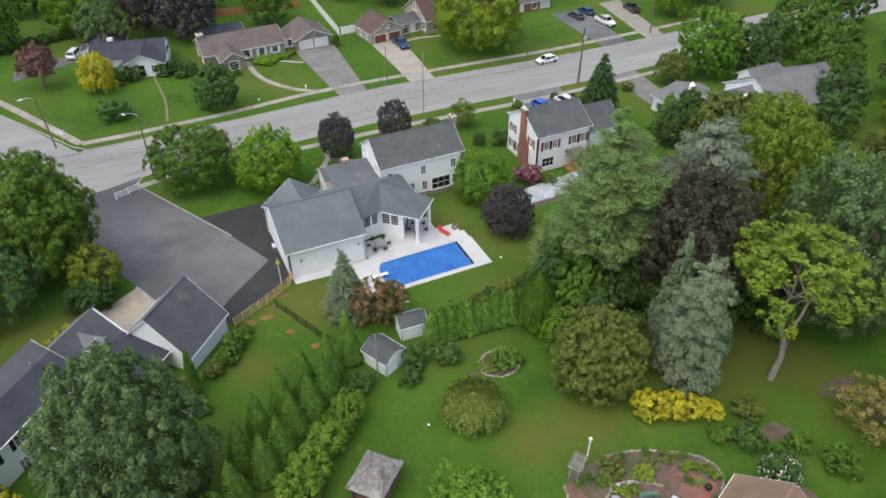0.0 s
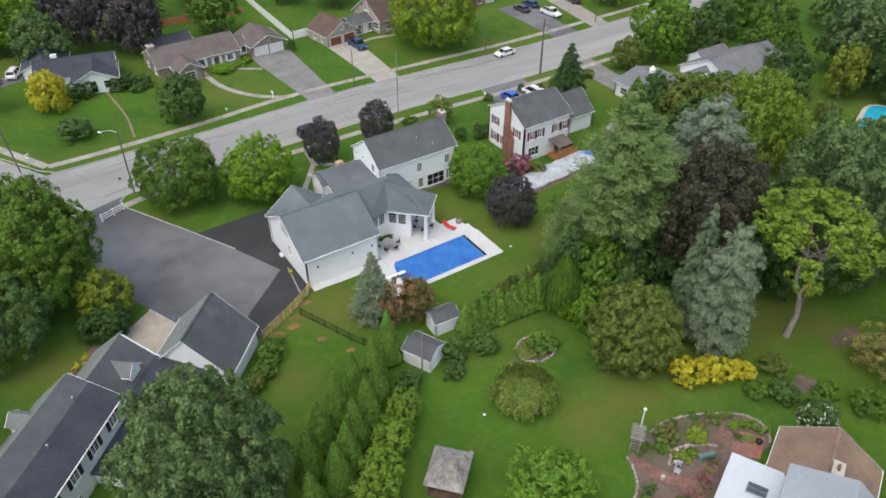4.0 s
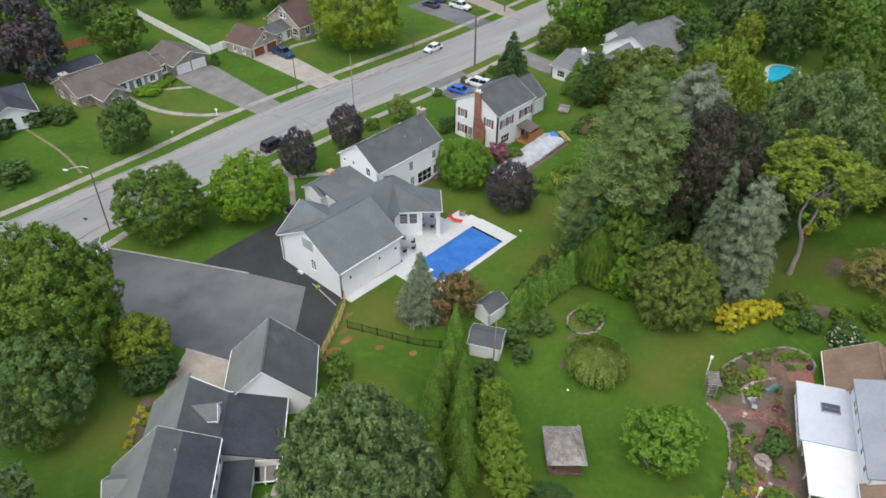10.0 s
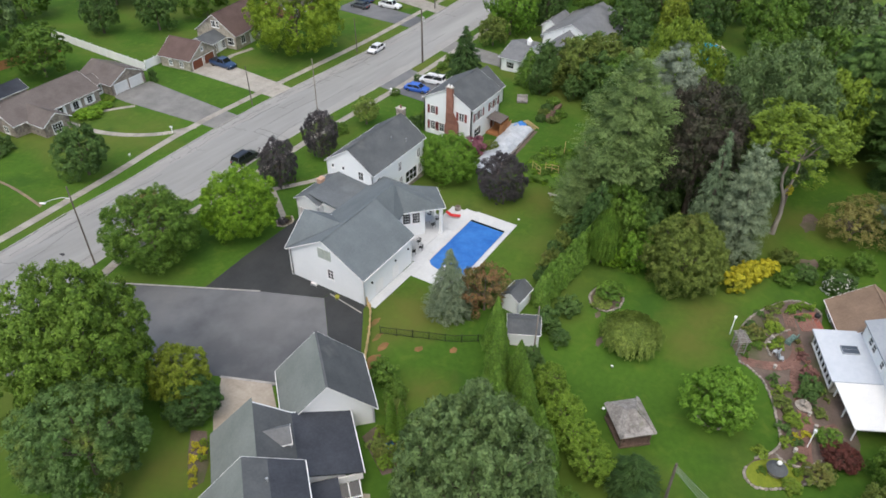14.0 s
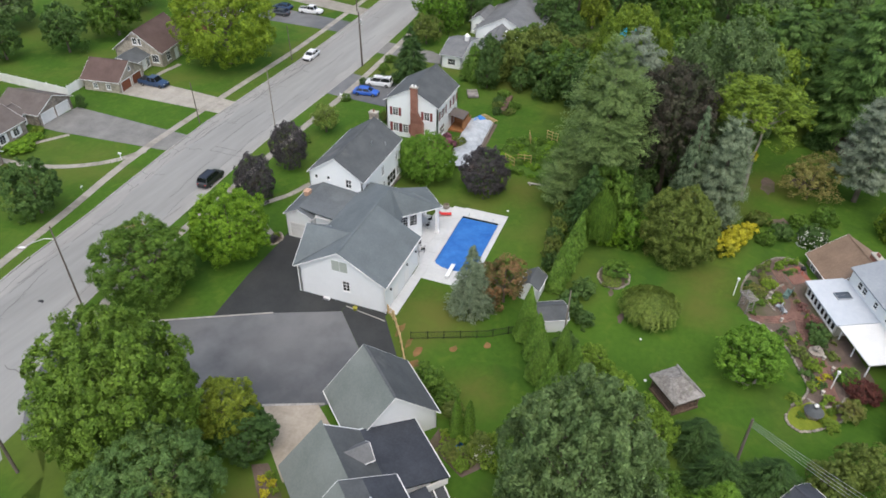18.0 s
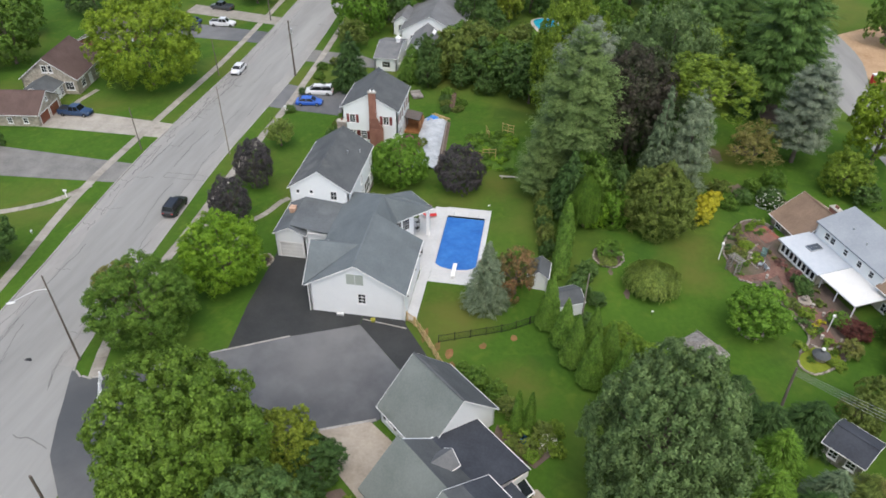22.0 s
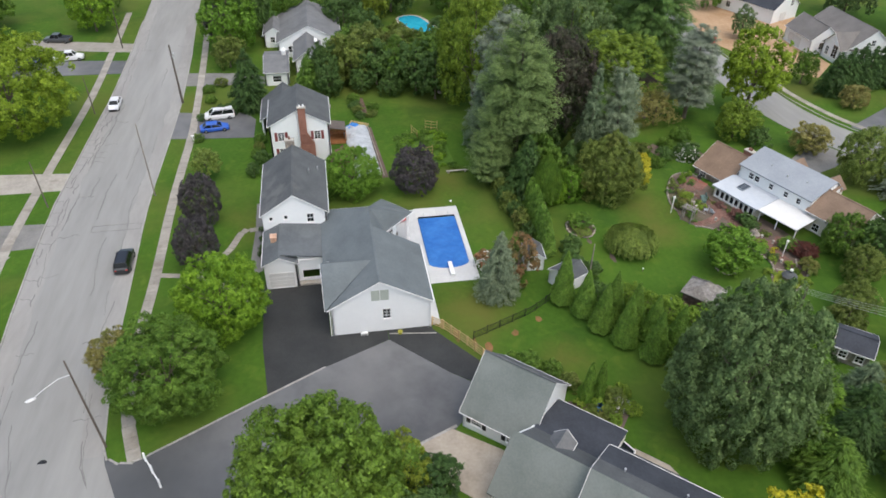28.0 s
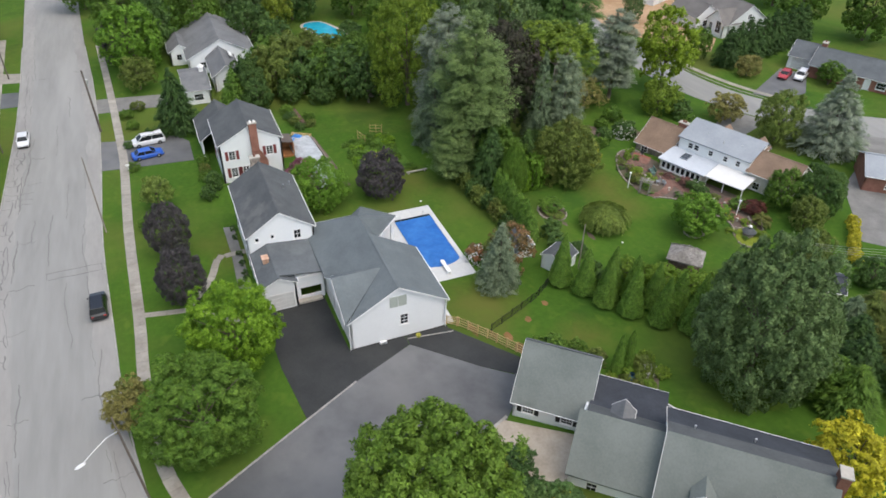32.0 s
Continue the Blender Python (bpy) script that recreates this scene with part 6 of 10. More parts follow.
lh = thing("brick_house", 88.0, 146.0, -4.2, 4, "low red brick house partly behind a tree", "house")
block(lh, -7.5, -4.0, 7.5, 4.5, 2.6, 4.6, BRICK, ROOF_TAUPE, oh=0.4, wins=(("S", 2, 0.9, 1.4, 1.3, 2, 2, None), ("S", 6, 0.1, 1.0, 2.05, "door", 0, None), ("S", 9.5, 0.9, 1.4, 1.3, 2, 2, None), ("S", 12.0, 0.1, 2.6, 2.1, "garage", 0, None)))

# ---- grey house among the trees, and houses on the curving street ----
hh = thing("grey_house", 100.0, 80.0, -3.75, 0, "low grey-roofed house half hidden by trees", "house")
block(hh, -3.0, -6.5, 14.0, 6.0, 3.0, 6.4, WHITE, ROOF_ASH, axis="x", oh=0.4, wins=(("S", 3, 0.9, 1.3, 1.3, 2, 2, None), ("N", 3, 0.9, 1.3, 1.3, 2, 2, None), ("W", 2.0, 0.9, 1.2, 1.3, 2, 2, None)))
block(hh, -13.0, -2.3, -2.6, 2.6, 3.0, 5.1, WHITE, ROOF_ASH, axis="x", oh=0.35, rake=0.5, skip="E", wins=(("W", 1.5, 0.9, 1.8, 1.3, 3, 2, None), ("S", 3.0, 0.9, 1.2, 1.2, 2, 2, None)))
block(hh, -17.5, 3.9, -7.0, 8.2, 2.75, 4.3, WHITE, ROOF_ASH, axis="y", oh=0.35, wins=(("W", 1.4, 0.8, 1.6, 1.2, 3, 2, None), ("S", 2.0, 0.8, 1.2, 1.2, 2, 2, None)))
block(hh, 3.0, 5.0, 10.5, 9.0, 2.6, 4.2, WHITE, ROOF_ASH, axis="x", oh=0.3, wins=(("W", 1.2, 0.9, 1.0, 1.2, 2, 2, None),))
cup = part("cupola", boxed(-12.75, 4.2, 4.0, -12.0, 4.95, 5.0, bevel=0.03), WHITE_PAINT, hh, "white louvred cupola on the low ridge")
bm = bmesh.new()
lathe(bm, [(0.72, 5.0), (0.35, 5.35), (0.03, 5.7)], 4, (-12.37, 4.57))
part("cupola_roof", bm, WHITE_PAINT, cup)
part("roof_strip", boxed(-1.1, -0.35, 0, 1.1, 0.35, 0.14, bevel=0.02), WHITE_PAINT, hh, "white skylight strip on the roof", m=pose(-6.0, -1.6, 4.28, 35, 0, 0))
roof_vent(hh, -4.4, 0.9, 4.9)

ih = thing("white_gabled_house", 84.0, -34.0, -3.65, 0, "white house with brown-grey roofs and arched gable window", "house")
block(ih, -5.8, -6.5, 10.0, 4.5, 3.0, 7.0, WHITE, ROOF_WARM, axis="x", oh=0.35, wins=(("W", 3.2, 0.8, 1.2, 1.8, 2, 3, None), ("W", 6.5, 0.8, 1.2, 1.8, 2, 3, None), ("W", 5.0, 3.7, 1.0, 1.2, 2, 2, None)))
block(ih, -5.7, 0.0, -0.2, 6.0, 3.0, 5.9, WHITE, ROOF_WARM, axis="y", oh=0.35, rake=0.3, skip="S", wins=(("N", 1.0, 0.9, 1.0, 1.7, 2, 3, None), ("N", 3.1, 0.9, 1.6, 2.6, 2, 3, None), ("W", 2.2, 0.9, 1.1, 1.6, 2, 3, None)))
block(ih, 0.6, 2.0, 10.0, 8.5, 3.0, 5.8, WHITE, ROOF_WARM, axis="x", oh=0.35, wins=(("W", 2.2, 0.9, 1.2, 1.4, 2, 2, None), ("N", 1.5, 0.05, 4.6, 2.2, "garage", 0, None)))
bm = bmesh.new()
tube(bm, [(-2.4 - 1.0 * math.cos(a), 6.05, 3.5 + 0.7 * math.sin(a)) for a in [k * 0.3927 for k in range(9)]], [0.07] * 9, 6)
part("window_arch", bm, WHITE_PAINT, ih, "white arched head over the gable window")

jh = thing("ranch_house", 52.0, -33.0, -3.1, 30, "low brick ranch house with blue-grey roof and white garage", "house")
block(jh, -15.0, -6.4, 3.6, 3.0, 2.6, 5.0, BRICK, ROOF_SLATE, axis="x", oh=0.45, wins=(("N", 3, 0.9, 1.6, 1.3, 3, 2, None), ("N", 7.5, 0.9, 1.4, 1.3, 2, 2, None), ("N", 12.5, 0.9, 1.6, 1.3, 3, 2, None), ("N", 10.3, 0.1, 1.0, 2.05, "door", 0, WHITE_PAINT)))
block(jh, 3.7, -8.2, 8.4, 0.0, 2.5, 4.6, WHITE, ROOF_SLATE, axis="x", oh=0.4, wins=(("N", 0.7, 0.05, 3.3, 2.1, "garage", 0, None), ("E", 3.0, 0.9, 1.0, 1.2, 2, 2, None)))
chimney(jh, 2.9, -2.4, 2.5, 5.9, 0.9, 1.4, BRICK)
kh = thing("pale_roof_house", 17.5, -6.5, -2.7, 49, "brick house with pale grey roof beside a lane", "house")
block(kh, -11, -3.5, 3, 4, 2.7, 4.4, BRICK, ROOF_PALE, oh=0.5, wins=(("N", 3, 0.9, 1.4, 1.3, 2, 2, None), ("N", 8, 0.9, 1.4, 1.3, 2, 2, None), ("W", 3, 0.9, 1.2, 1.2, 2, 2, None)))
oh_ = thing("dark_roof_garage", -0.65, 24.35, -1.8, 49, "small grey outbuilding with dark blue-grey roof", "garage")
block(oh_, -1.7, -1.8, 1.7, 1.8, 2.15, 3.1, SHAKE, ROOF_NAVY, oh=0.3, wins=(("N", 0.5, 0.8, 0.8, 0.9, 2, 2, None), ("N", 2.1, 0.8, 0.8, 0.9, 2, 2, None), ("W", 1.0, 0.1, 1.6, 1.9, "door", 0, None)))
uh = thing("white_unfinished_house", 113.5, -29.5, -4.1, 25, "white sheeted house under construction on bare earth", "house")
block(uh, -8, -5, 8, 5, 3.4, 6.6, WHITE, ROOF_NAVY, oh=0.3, wins=(("W", 3, 0.1, 2.4, 2.1, "garage", 0, None), ("W", 6.5, 3.4, 1.1, 1.3, 2, 2, None), ("N", 3, 0.9, 1.2, 1.4, 2, 2, None)))

# ---- sheds and the garden hut ----
for name, x, y, a, w, d, label in (("white_shed", 21.0, 53.4, -4, 3.0, 2.2, "small white shed with dark gabled roof behind the hedge"), ("white_shed", 16.5, 50.3, -64, 3.4, 2.9, "small white shed with dark roof beside a bare pole")):
    s = thing(name, x, y, fall(x), a, label, "shed", "white sheds")
    block(s, -w / 2, -d / 2, w / 2, d / 2, 1.95, 2.8, WHITE, ROOF_DARK, oh=0.15, rake=0.12, z0=-0.3, wins=(("E", 0.5, 0.1, 1.2, 1.65, "door", 0, None),))

gz = thing("garden_hut", 10.1, 36.0, fall(10), 42, "open brown wooden garden hut with weathered shake roof", "gazebo")
HW, HD = 1.75, 1.4
part("floor", boxed(-HW - 0.15, -HD - 0.15, 0.0, HW + 0.15, HD + 0.15, 0.28), OLD_WOOD, gz)
for sx in (-1, 1):
    for sy in (-1, 1):
        part("post", boxed(sx * HW - 0.08, sy * HD - 0.08, 0.28, sx * HW + 0.08, sy * HD + 0.08, 2.05), OLD_WOOD, gz)
for k in range(3):
    z = 0.45 + 0.3 * k
    for y in (-HD, HD):
        part("rail", boxed(-HW, y - 0.03, z, HW, y + 0.03, z + 0.08), OLD_WOOD, gz)
    part("rail", boxed(HW - 0.03, -HD, z, HW + 0.03, HD, z + 0.08), OLD_WOOD, gz)
    part("rail", boxed(-HW - 0.03, -HD, z, -HW + 0.03, -0.6, z + 0.08), OLD_WOOD, gz)
hip_r = 0.55
EV, PK = 1.95, 3.05
ex0, ey0 = HW + 0.38, HD + 0.38
roof_planes(gz, [[(-ex0, -ey0, EV), (ex0, -ey0, EV), (0, -hip_r, PK)], [(ex0, ey0, EV), (-ex0, ey0, EV), (0, hip_r, PK)],
                 [(ex0, -ey0, EV), (ex0, ey0, EV), (0, hip_r, PK), (0, -hip_r, PK)], [(-ex0, ey0, EV), (-ex0, -ey0, EV), (0, -hip_r, PK), (0, hip_r, PK)]], SHAKE, 0.1)
roof_ob = gz.children[-1]
shake_me = bpy.data.meshes.new("shake")
bm = boxed(-0.13, -0.01, -0.012, 0.13, 0.4, 0.022)
bm.to_mesh(shake_me)
bm.free()
shake_me.materials.append(SHAKE)
rr = random.Random(3)
for face in range(4):
    # each slope: base edge, inward run, rise
    if face < 2:
        base, run, nd, a = ex0, ey0 - hip_r, 180 * face, 0
        topw = 0.0
    else:
        base, run, nd, a = ey0, ex0, 90 if face == 2 else -90, 0
        topw = hip_r
    tilt = math.degrees(math.atan2(PK - EV, run))
    rot = pose(0, 0, 0, 0, 0, nd)
    off = ey0 if face < 2 else ex0
    rows_n = 7
    for r in range(rows_n):
        f = r / rows_n
        hw = base + (topw - base) * f - 0.08
        x = -hw
        while x < hw:
            ob = part("shake", shake_me, None, roof_ob)
            ob.matrix_local = rot @ pose(x + 0.13, -off + run * f, EV + (PK - EV) * f + 0.035 + rr.uniform(0, 0.012), tilt - 2, 0, rr.uniform(-2.5, 2.5))
            x += 0.285
part("bench_seat", boxed(-HW + 0.1, HD - 0.5, 0.65, HW - 0.1, HD - 0.1, 0.7), OLD_WOOD, gz)

# ---- the pool and its deck ----
PZ = -2.62
deck = thing("pool_deck", 0, 0, 0, label="white concrete pool deck with broad slabs", category="patio", kind="structure")


def deck_slabs(x0, y0, x1, y1, nx, ny):
    for i in range(nx):
        for j in range(ny):
            a, b = x0 + (x1 - x0) * i / nx, x0 + (x1 - x0) * (i + 1) / nx
            c, d = y0 + (y1 - y0) * j / ny, y0 + (y1 - y0) * (j + 1) / ny
            part("slab", boxed(a + 0.008, c + 0.008, -3.1, b - 0.008, d - 0.008, PZ + random.uniform(-0.003, 0.003), bevel=0.01), DECKING, deck)


deck_slabs(18.8, 60.5, 21.3, 66.6, 1, 2)
deck_slabs(21.3, 60.5, 33.0, 61.15, 4, 1)
deck_slabs(33.0, 60.5, 35.3, 66.6, 1, 2)
deck_slabs(21.3, 66.6, 35.1, 68.3, 5, 1)
deck_slabs(21.1, 68.3, 28.0, 71.5, 3, 1)
deck_slabs(28.0, 68.3, 34.6, 70.2, 2, 1)
deck_slabs(28.0, 70.2, 31.8, 73.3, 1, 1)
deck_slabs(18.8, 66.6, 21.3, 67.9, 1, 1)
for k in range(3):
    a = 11.4 + 2.47 * k
    part("slab", boxed(a + 0.008, 66.7, -3.0, a + 2.45, 67.95, fall(a + 1.2) + 0.09, bevel=0.01), DECKING, deck)
part("coping", prism(bmesh.new(), [(21.3, 61.15), (22.55, 61.15), (21.9, 62.3), (21.55, 63.75), (21.9, 65.2), (22.55, 66.6), (21.3, 66.6)], -3.1, PZ + 0.01), DECKING, deck)
part("coping", boxed(22.55, 66.35, -3.1, 33.0, 66.62, PZ + 0.012), DECKING, deck)
pool = thing("swimming_pool", 27, 63.75, PZ, 0, "rectangular swimming pool under a wrinkled blue cover", "pool")
n1, n2 = 54, 26
vs, fs = [], []
for i in range(n1 + 1):
    for j in range(n2 + 1):
        u, v = i / n1, j / n2
        y = -2.55 + 5.1 * v
        bow = 1.0 - (2 * v - 1) ** 2
        x = (-4.5 - 1.0 * bow ** 0.6) * (1 - u) + 5.75 * u
        edge = min(u, 1 - u, v, 1 - v)
        z = -0.03 + (noise.noise((x * 0.9, y * 0.9, 1.7)) * 0.05 + noise.noise((x * 2.7, y * 2.1, 4.0)) * 0.03) * min(1, edge * 9)
        vs.append((x, y, z + 0.05))
for i in range(n1):
    for j in range(n2):
        k = i * (n2 + 1) + j
        fs.append((k, k + n2 + 1, k + n2 + 2, k + 1))
cm = bpy.data.meshes.new("cover")
cm.from_pydata(vs, [], fs)
cm.materials.append(POOL_COVER)
cm.polygons.foreach_set("use_smooth", [True] * len(cm.polygons))
part("cover", cm, None, pool, "wrinkled blue vinyl winter cover")
part("basin", boxed(-5.7, -2.7, -0.6, 6.1, 2.7, -0.2), DECKING, pool)
rods(pool, "cover_track", [((-4.4, 2.62, 0.0), (5.8, 2.62, 0.0)), ((-4.4, -2.6, 0.0), (5.8, -2.6, 0.0))], STEEL, 0.08, 0.05)
rods(pool, "cover_reel", [((5.95, -2.5, 0.06), (5.95, 2.5, 0.06))], BLACK_METAL, 0.16, 0.12)
for y in (-1.7, 1.7):
    bm = bmesh.new()
    tube(bm, [(5.7, y, -0.2), (5.75, y, 0.55), (6.0, y, 0.75), (6.35, y, 0.6), (6.4, y, -0.02)], [0.025] * 5, 6)
    part("hand_rail", bm, STEEL, pool)
board = thing("diving_board", 20.4, 63.75, PZ, 0, "short white diving board on a low stand", "diving board")
part("board", boxed(-0.7, -0.25, 0.36, 1.9, 0.25, 0.42, bevel=0.02), WHITE_PAINT, board)
part("stand", boxed(-0.6, -0.22, 0.0, -0.1, 0.22, 0.36, bevel=0.02), WHITE_PAINT, board)
part("stand", boxed(0.35, -0.2, 0.0, 0.6, 0.2, 0.36, bevel=0.02), WHITE_PAINT, board)

lounge = thing("sun_lounger", 32.35, 68.7, PZ, 112, "red sling sun lounger on the white deck", "lounger")
part("seat", boxed(-0.95, -0.32, 0.28, 0.45, 0.32, 0.34, bevel=0.015), RED_FABRIC, lounge)
part("backrest", boxed(0, -0.32, 0, 0.8, 0.32, 0.05, bevel=0.015), RED_FABRIC, lounge, m=pose(0.43, 0, 0.31, 0, -38, 0))
for sx in (-0.85, 0.35):
    for sy in (-0.3, 0.3):
        part("leg", boxed(sx - 0.02, sy - 0.02, 0, sx + 0.02, sy + 0.02, 0.29), WHITE_PAINT, lounge)
barrel = thing("planter", 34.12, 69.1, PZ, 0, "round grey stone planter at the deck's corner", "planter")
part("bowl", lathe(bmesh.new(), [(0.3, 0), (0.42, 0.1), (0.46, 0.4), (0.4, 0.62), (0.34, 0.66)], 16), STONE, barrel, smooth=True)
part("soil", lathe(bmesh.new(), [(0.33, 0.6), (0.33, 0.67)], 16), SOIL, barrel)


def patio_set(x, y, ang, n=5, r=0.75, label=""):
    tb = thing("patio_table", x, y, PZ, ang, "round grey metal patio table", "table", "patio tables")
    part("tabletop", lathe(bmesh.new(), [(r, 0.7), (r, 0.73)], 20), STEEL, tb)
    for k in range(4):
        a = radians(45 + 90 * k)
        part("leg", tube(bmesh.new(), [(0.2 * math.cos(a), 0.2 * math.sin(a), 0.7), (0.5 * math.cos(a), 0.5 * math.sin(a), 0)], [0.02, 0.02], 6), BLACK_METAL, tb)
    first = None
    for k in range(n):
        a = 360 * k / n + ang + 17
        px, py = x + (r + 0.45) * math.cos(radians(a)), y + (r + 0.45) * math.sin(radians(a))
        if first is None:
            first = ch = thing("patio_chair", px, py, PZ, a + 90, "dark metal patio chair round the table", "chair", "patio chairs")
            part("seat", boxed(-0.24, -0.24, 0.42, 0.24, 0.24, 0.45, bevel=0.01), BLACK_METAL, ch)
            back = part("backrest", boxed(-0.25, -0.265, 0.88, 0.25, -0.235, 0.93, bevel=0.01), BLACK_METAL, ch)
            for q in range(6):
                part("back_slat", boxed(-0.23 + q * 0.083, -0.26, 0.43, -0.2 + q * 0.083, -0.24, 0.88), BLACK_METAL, back)
            for sx in (-0.22, 0.22):
                for sy in (-0.22, 0.22):
                    part("leg", boxed(sx - 0.015, sy - 0.015, 0, sx + 0.015, sy + 0.015, 0.43), BLACK_METAL, ch)
            for sx in (-0.25, 0.25):
                part("armrest", boxed(sx - 0.02, -0.22, 0.64, sx + 0.02, 0.2, 0.67), BLACK_METAL, ch)
        else:
            copy_thing(first, pose(px, py, PZ, 0, 0, a + 90))


patio_set(29.4, 70.9, 10, 5)
patio_set(23.4, 69.7, 30, 6, 0.85)

# ---- fences and gates ----
def rail_fence(name, line, gap, label, mat, rails=4, h=1.25, cat="fence"):
    root = thing(name, line[0][0], line[0][1], 0, 0, label, cat)
    ox, oy = line[0]
    pts = along(line, gap)
    for x, y, a in pts:
        part("post", boxed(-0.07, -0.07, -0.3, 0.07, 0.07, h + 0.08, bevel=0.01), mat, root, m=pose(x - ox, y - oy, fall(x), 0, 0, a))
    ends = [(x, y) for x, y, a in pts] + [line[-1]]
    for (xa_, ya_), (xb_, yb_) in zip(ends, ends[1:]):
        if math.hypot(xb_ - xa_, yb_ - ya_) < 0.3:
            continue
        for k in range(rails):
            z = 0.18 + (h - 0.22) * k / (rails - 1)
            rods(root, "rail", [((xa_ - ox, ya_ - oy, fall(xa_) + z), (xb_ - ox, yb_ - oy, fall(xb_) + z))], mat, 0.04, 0.1)
    return root


rail_fence("wooden_fence", [(10.5, 66.6), (7.6, 64.6), (3.0, 61.9)], 1.25, "new pale pine post-and-rail fence beside the driveway", NEW_WOOD)
rail_fence("wooden_fence", [(11.3, 67.7), (10.4, 66.5)], 1.2, "short new pine fence panel at the house corner", NEW_WOOD, rails=5)
mf = thing("metal_fence", 8.2, 63.6, 0, 0, "low black metal fence across the back lawn", "fence")
mline = [(8.2, 63.6), (11.5, 56.2), (14.2, 52.4)]
for x, y, a in along(mline, 1.8):
    part("post", boxed(-0.035, -0.035, -0.2, 0.035, 0.035, 1.25), BLACK_METAL, mf, m=pose(x - 8.2, y - 63.6, fall(x), 0, 0, a))
pk = along(mline, 0.16)
pick_me = bpy.data.meshes.new("picket")
bm = boxed(-0.011, -0.011, 0.08, 0.011, 0.011, 1.15)
bm.to_mesh(pick_me)
bm.free()
pick_me.materials.append(BLACK_METAL)
for x, y, a in pk:
    part("picket", pick_me, None, mf, m=pose(x - 8.2, y - 63.6, fall(x), 0, 0, a))
for (xa_, ya_), (xb_, yb_) in zip(mline, mline[1:]):
    for z in (0.2, 1.05):
        rods(mf, "rail", [((xa_ - 8.2, ya_ - 63.6, fall(xa_) + z), (xb_ - 8.2, yb_ - 63.6, fall(xb_) + z))], BLACK_METAL, 0.03, 0.04)
gate = thing("drive_gate", -3.3, 95.9, 0, 0, "white three-rail wooden gate standing at the drive's mouth", "gate")
for x, y in ((-3.3, 95.9), (-4.8, 95.05), (-6.5, 94.1)):
    part("post", boxed(-0.08, -0.08, -0.3, 0.08, 0.08, 1.2, bevel=0.02), WHITE_PAINT, gate, m=pose(x + 3.3, y - 95.9, fall(x)))
for z in (0.35, 0.7, 1.05):
    rods(gate, "rail", [((0, 0, fall(-3.3) + z), (-3.2, -1.8, fall(-6.5) + z))], WHITE_PAINT, 0.05, 0.11)
wf = thing("white_fence", 44.3, 175, 0, 0, "tall white vinyl privacy fence behind the garages", "fence")
wl_ = [(44.3, 175), (43.6, 160), (43.0, 144.4), (46.8, 144.8)]
for x, y, a in along(wl_, 2.4):
    part("post", boxed(-0.07, -0.07, -0.2, 0.07, 0.07, 1.9), WHITE_PAINT, wf, m=pose(x - 44.3, y - 175, fall(x), 0, 0, a))
    part("panel", boxed(0.07, -0.025, 0.08, 2.33, 0.025, 1.75), WHITE_PAINT, wf, m=pose(x - 44.3, y - 175, fall(x), 0, 0, a))
of = thing("orange_fence", 14, 168, 0, 0, "orange-stained board fence behind the stone house", "fence")
for x, y, a in along([(14, 168), (40, 166)], 0.5):
    part("board", boxed(0.01, -0.02, 0, 0.49, 0.02, 1.7), ORANGE_FENCE, of, m=pose(x - 14, y - 168, fall(x), 0, 0, a))

# ---- poles, lamps and wires ----
def pole(x, y, h, r=0.14, lean=(0, 0), arm=None, label="", name="utility_pole", cat="utility pole", mat=None):
    p = thing(name, x, y, fall(x), 0, label, cat)
    part("shaft", tube(bmesh.new(), [(0, 0, -0.4), (lean[0] * 0.5, lean[1] * 0.5, h / 2), (lean[0], lean[1], h)], [r, r * 0.85, r * 0.65], 10), mat or POLE_WOOD, p)
    if arm:
        ax, ay, az = arm
        part("arm", tube(bmesh.new(), [(lean[0], lean[1], h - 0.6), (ax * 0.4, ay * 0.4, h + 0.15), (ax, ay, h + 0.2)], [0.05, 0.045, 0.04], 6), STEEL, p)
        bm = bmesh.new()
        bmesh.ops.create_uvsphere(bm, u_segments=10, v_segments=6, radius=1, matrix=pose(ax, ay, h + 0.15, 0, 0, math.degrees(math.atan2(ay, ax))) @ Matrix.Diagonal((0.42, 0.17, 0.11, 1)))
        part("lamp_head", bm, GARAGE_WHITE, p, smooth=True)
    return p


pole(76.8, 102.7, 10.6, 0.2, (0.25, 0.3), label="dark wooden utility pole with transformer beside the street")
tr = thing("pole_transformer", 77.0, 102.9, fall(76.6) + 8.6, 0, "grey cylindrical transformer hung on the pole", "transformer")
part("can", lathe(bmesh.new(), [(0.05, -0.5), (0.26, -0.45), (0.26, 0.4), (0.1, 0.5)], 12, (0.3, -0.1)), STEEL, tr)
part("bracket", boxed(-0.1, -0.12, -0.1, 0.25, 0.0, 0.1), STEEL, tr)
pole(44.4, 102.5, 11.2, 0.1, (0.1, 0.1), label="thin grey pole beside the near verge", mat=BARK_PALE)
pole(43.2, 116.5, 7.2, 0.1, (0.0, 0.2), label="brown wooden pole beside the far kerb")
pole(74.0, 117.0, 7.0, 0.1, (0, 0.2), label="thin brown pole on the far verge")
pole(106.5, 118.5, 8.5, 0.13, (0, 0), label="wooden utility pole beside a concrete drive")
pole(-13.6, 112.8, 8.6, 0.13, (-0.5, 0.4), label="leaning wooden pole at the street corner", arm=(-2.2, -0.4, 0))
sl = pole(-1.0, 99.75, 10.9, 0.11, (0.3, 0.6), label="tall thin wooden street lamp pole at the drive entrance", name="street_lamp", cat="street lamp")
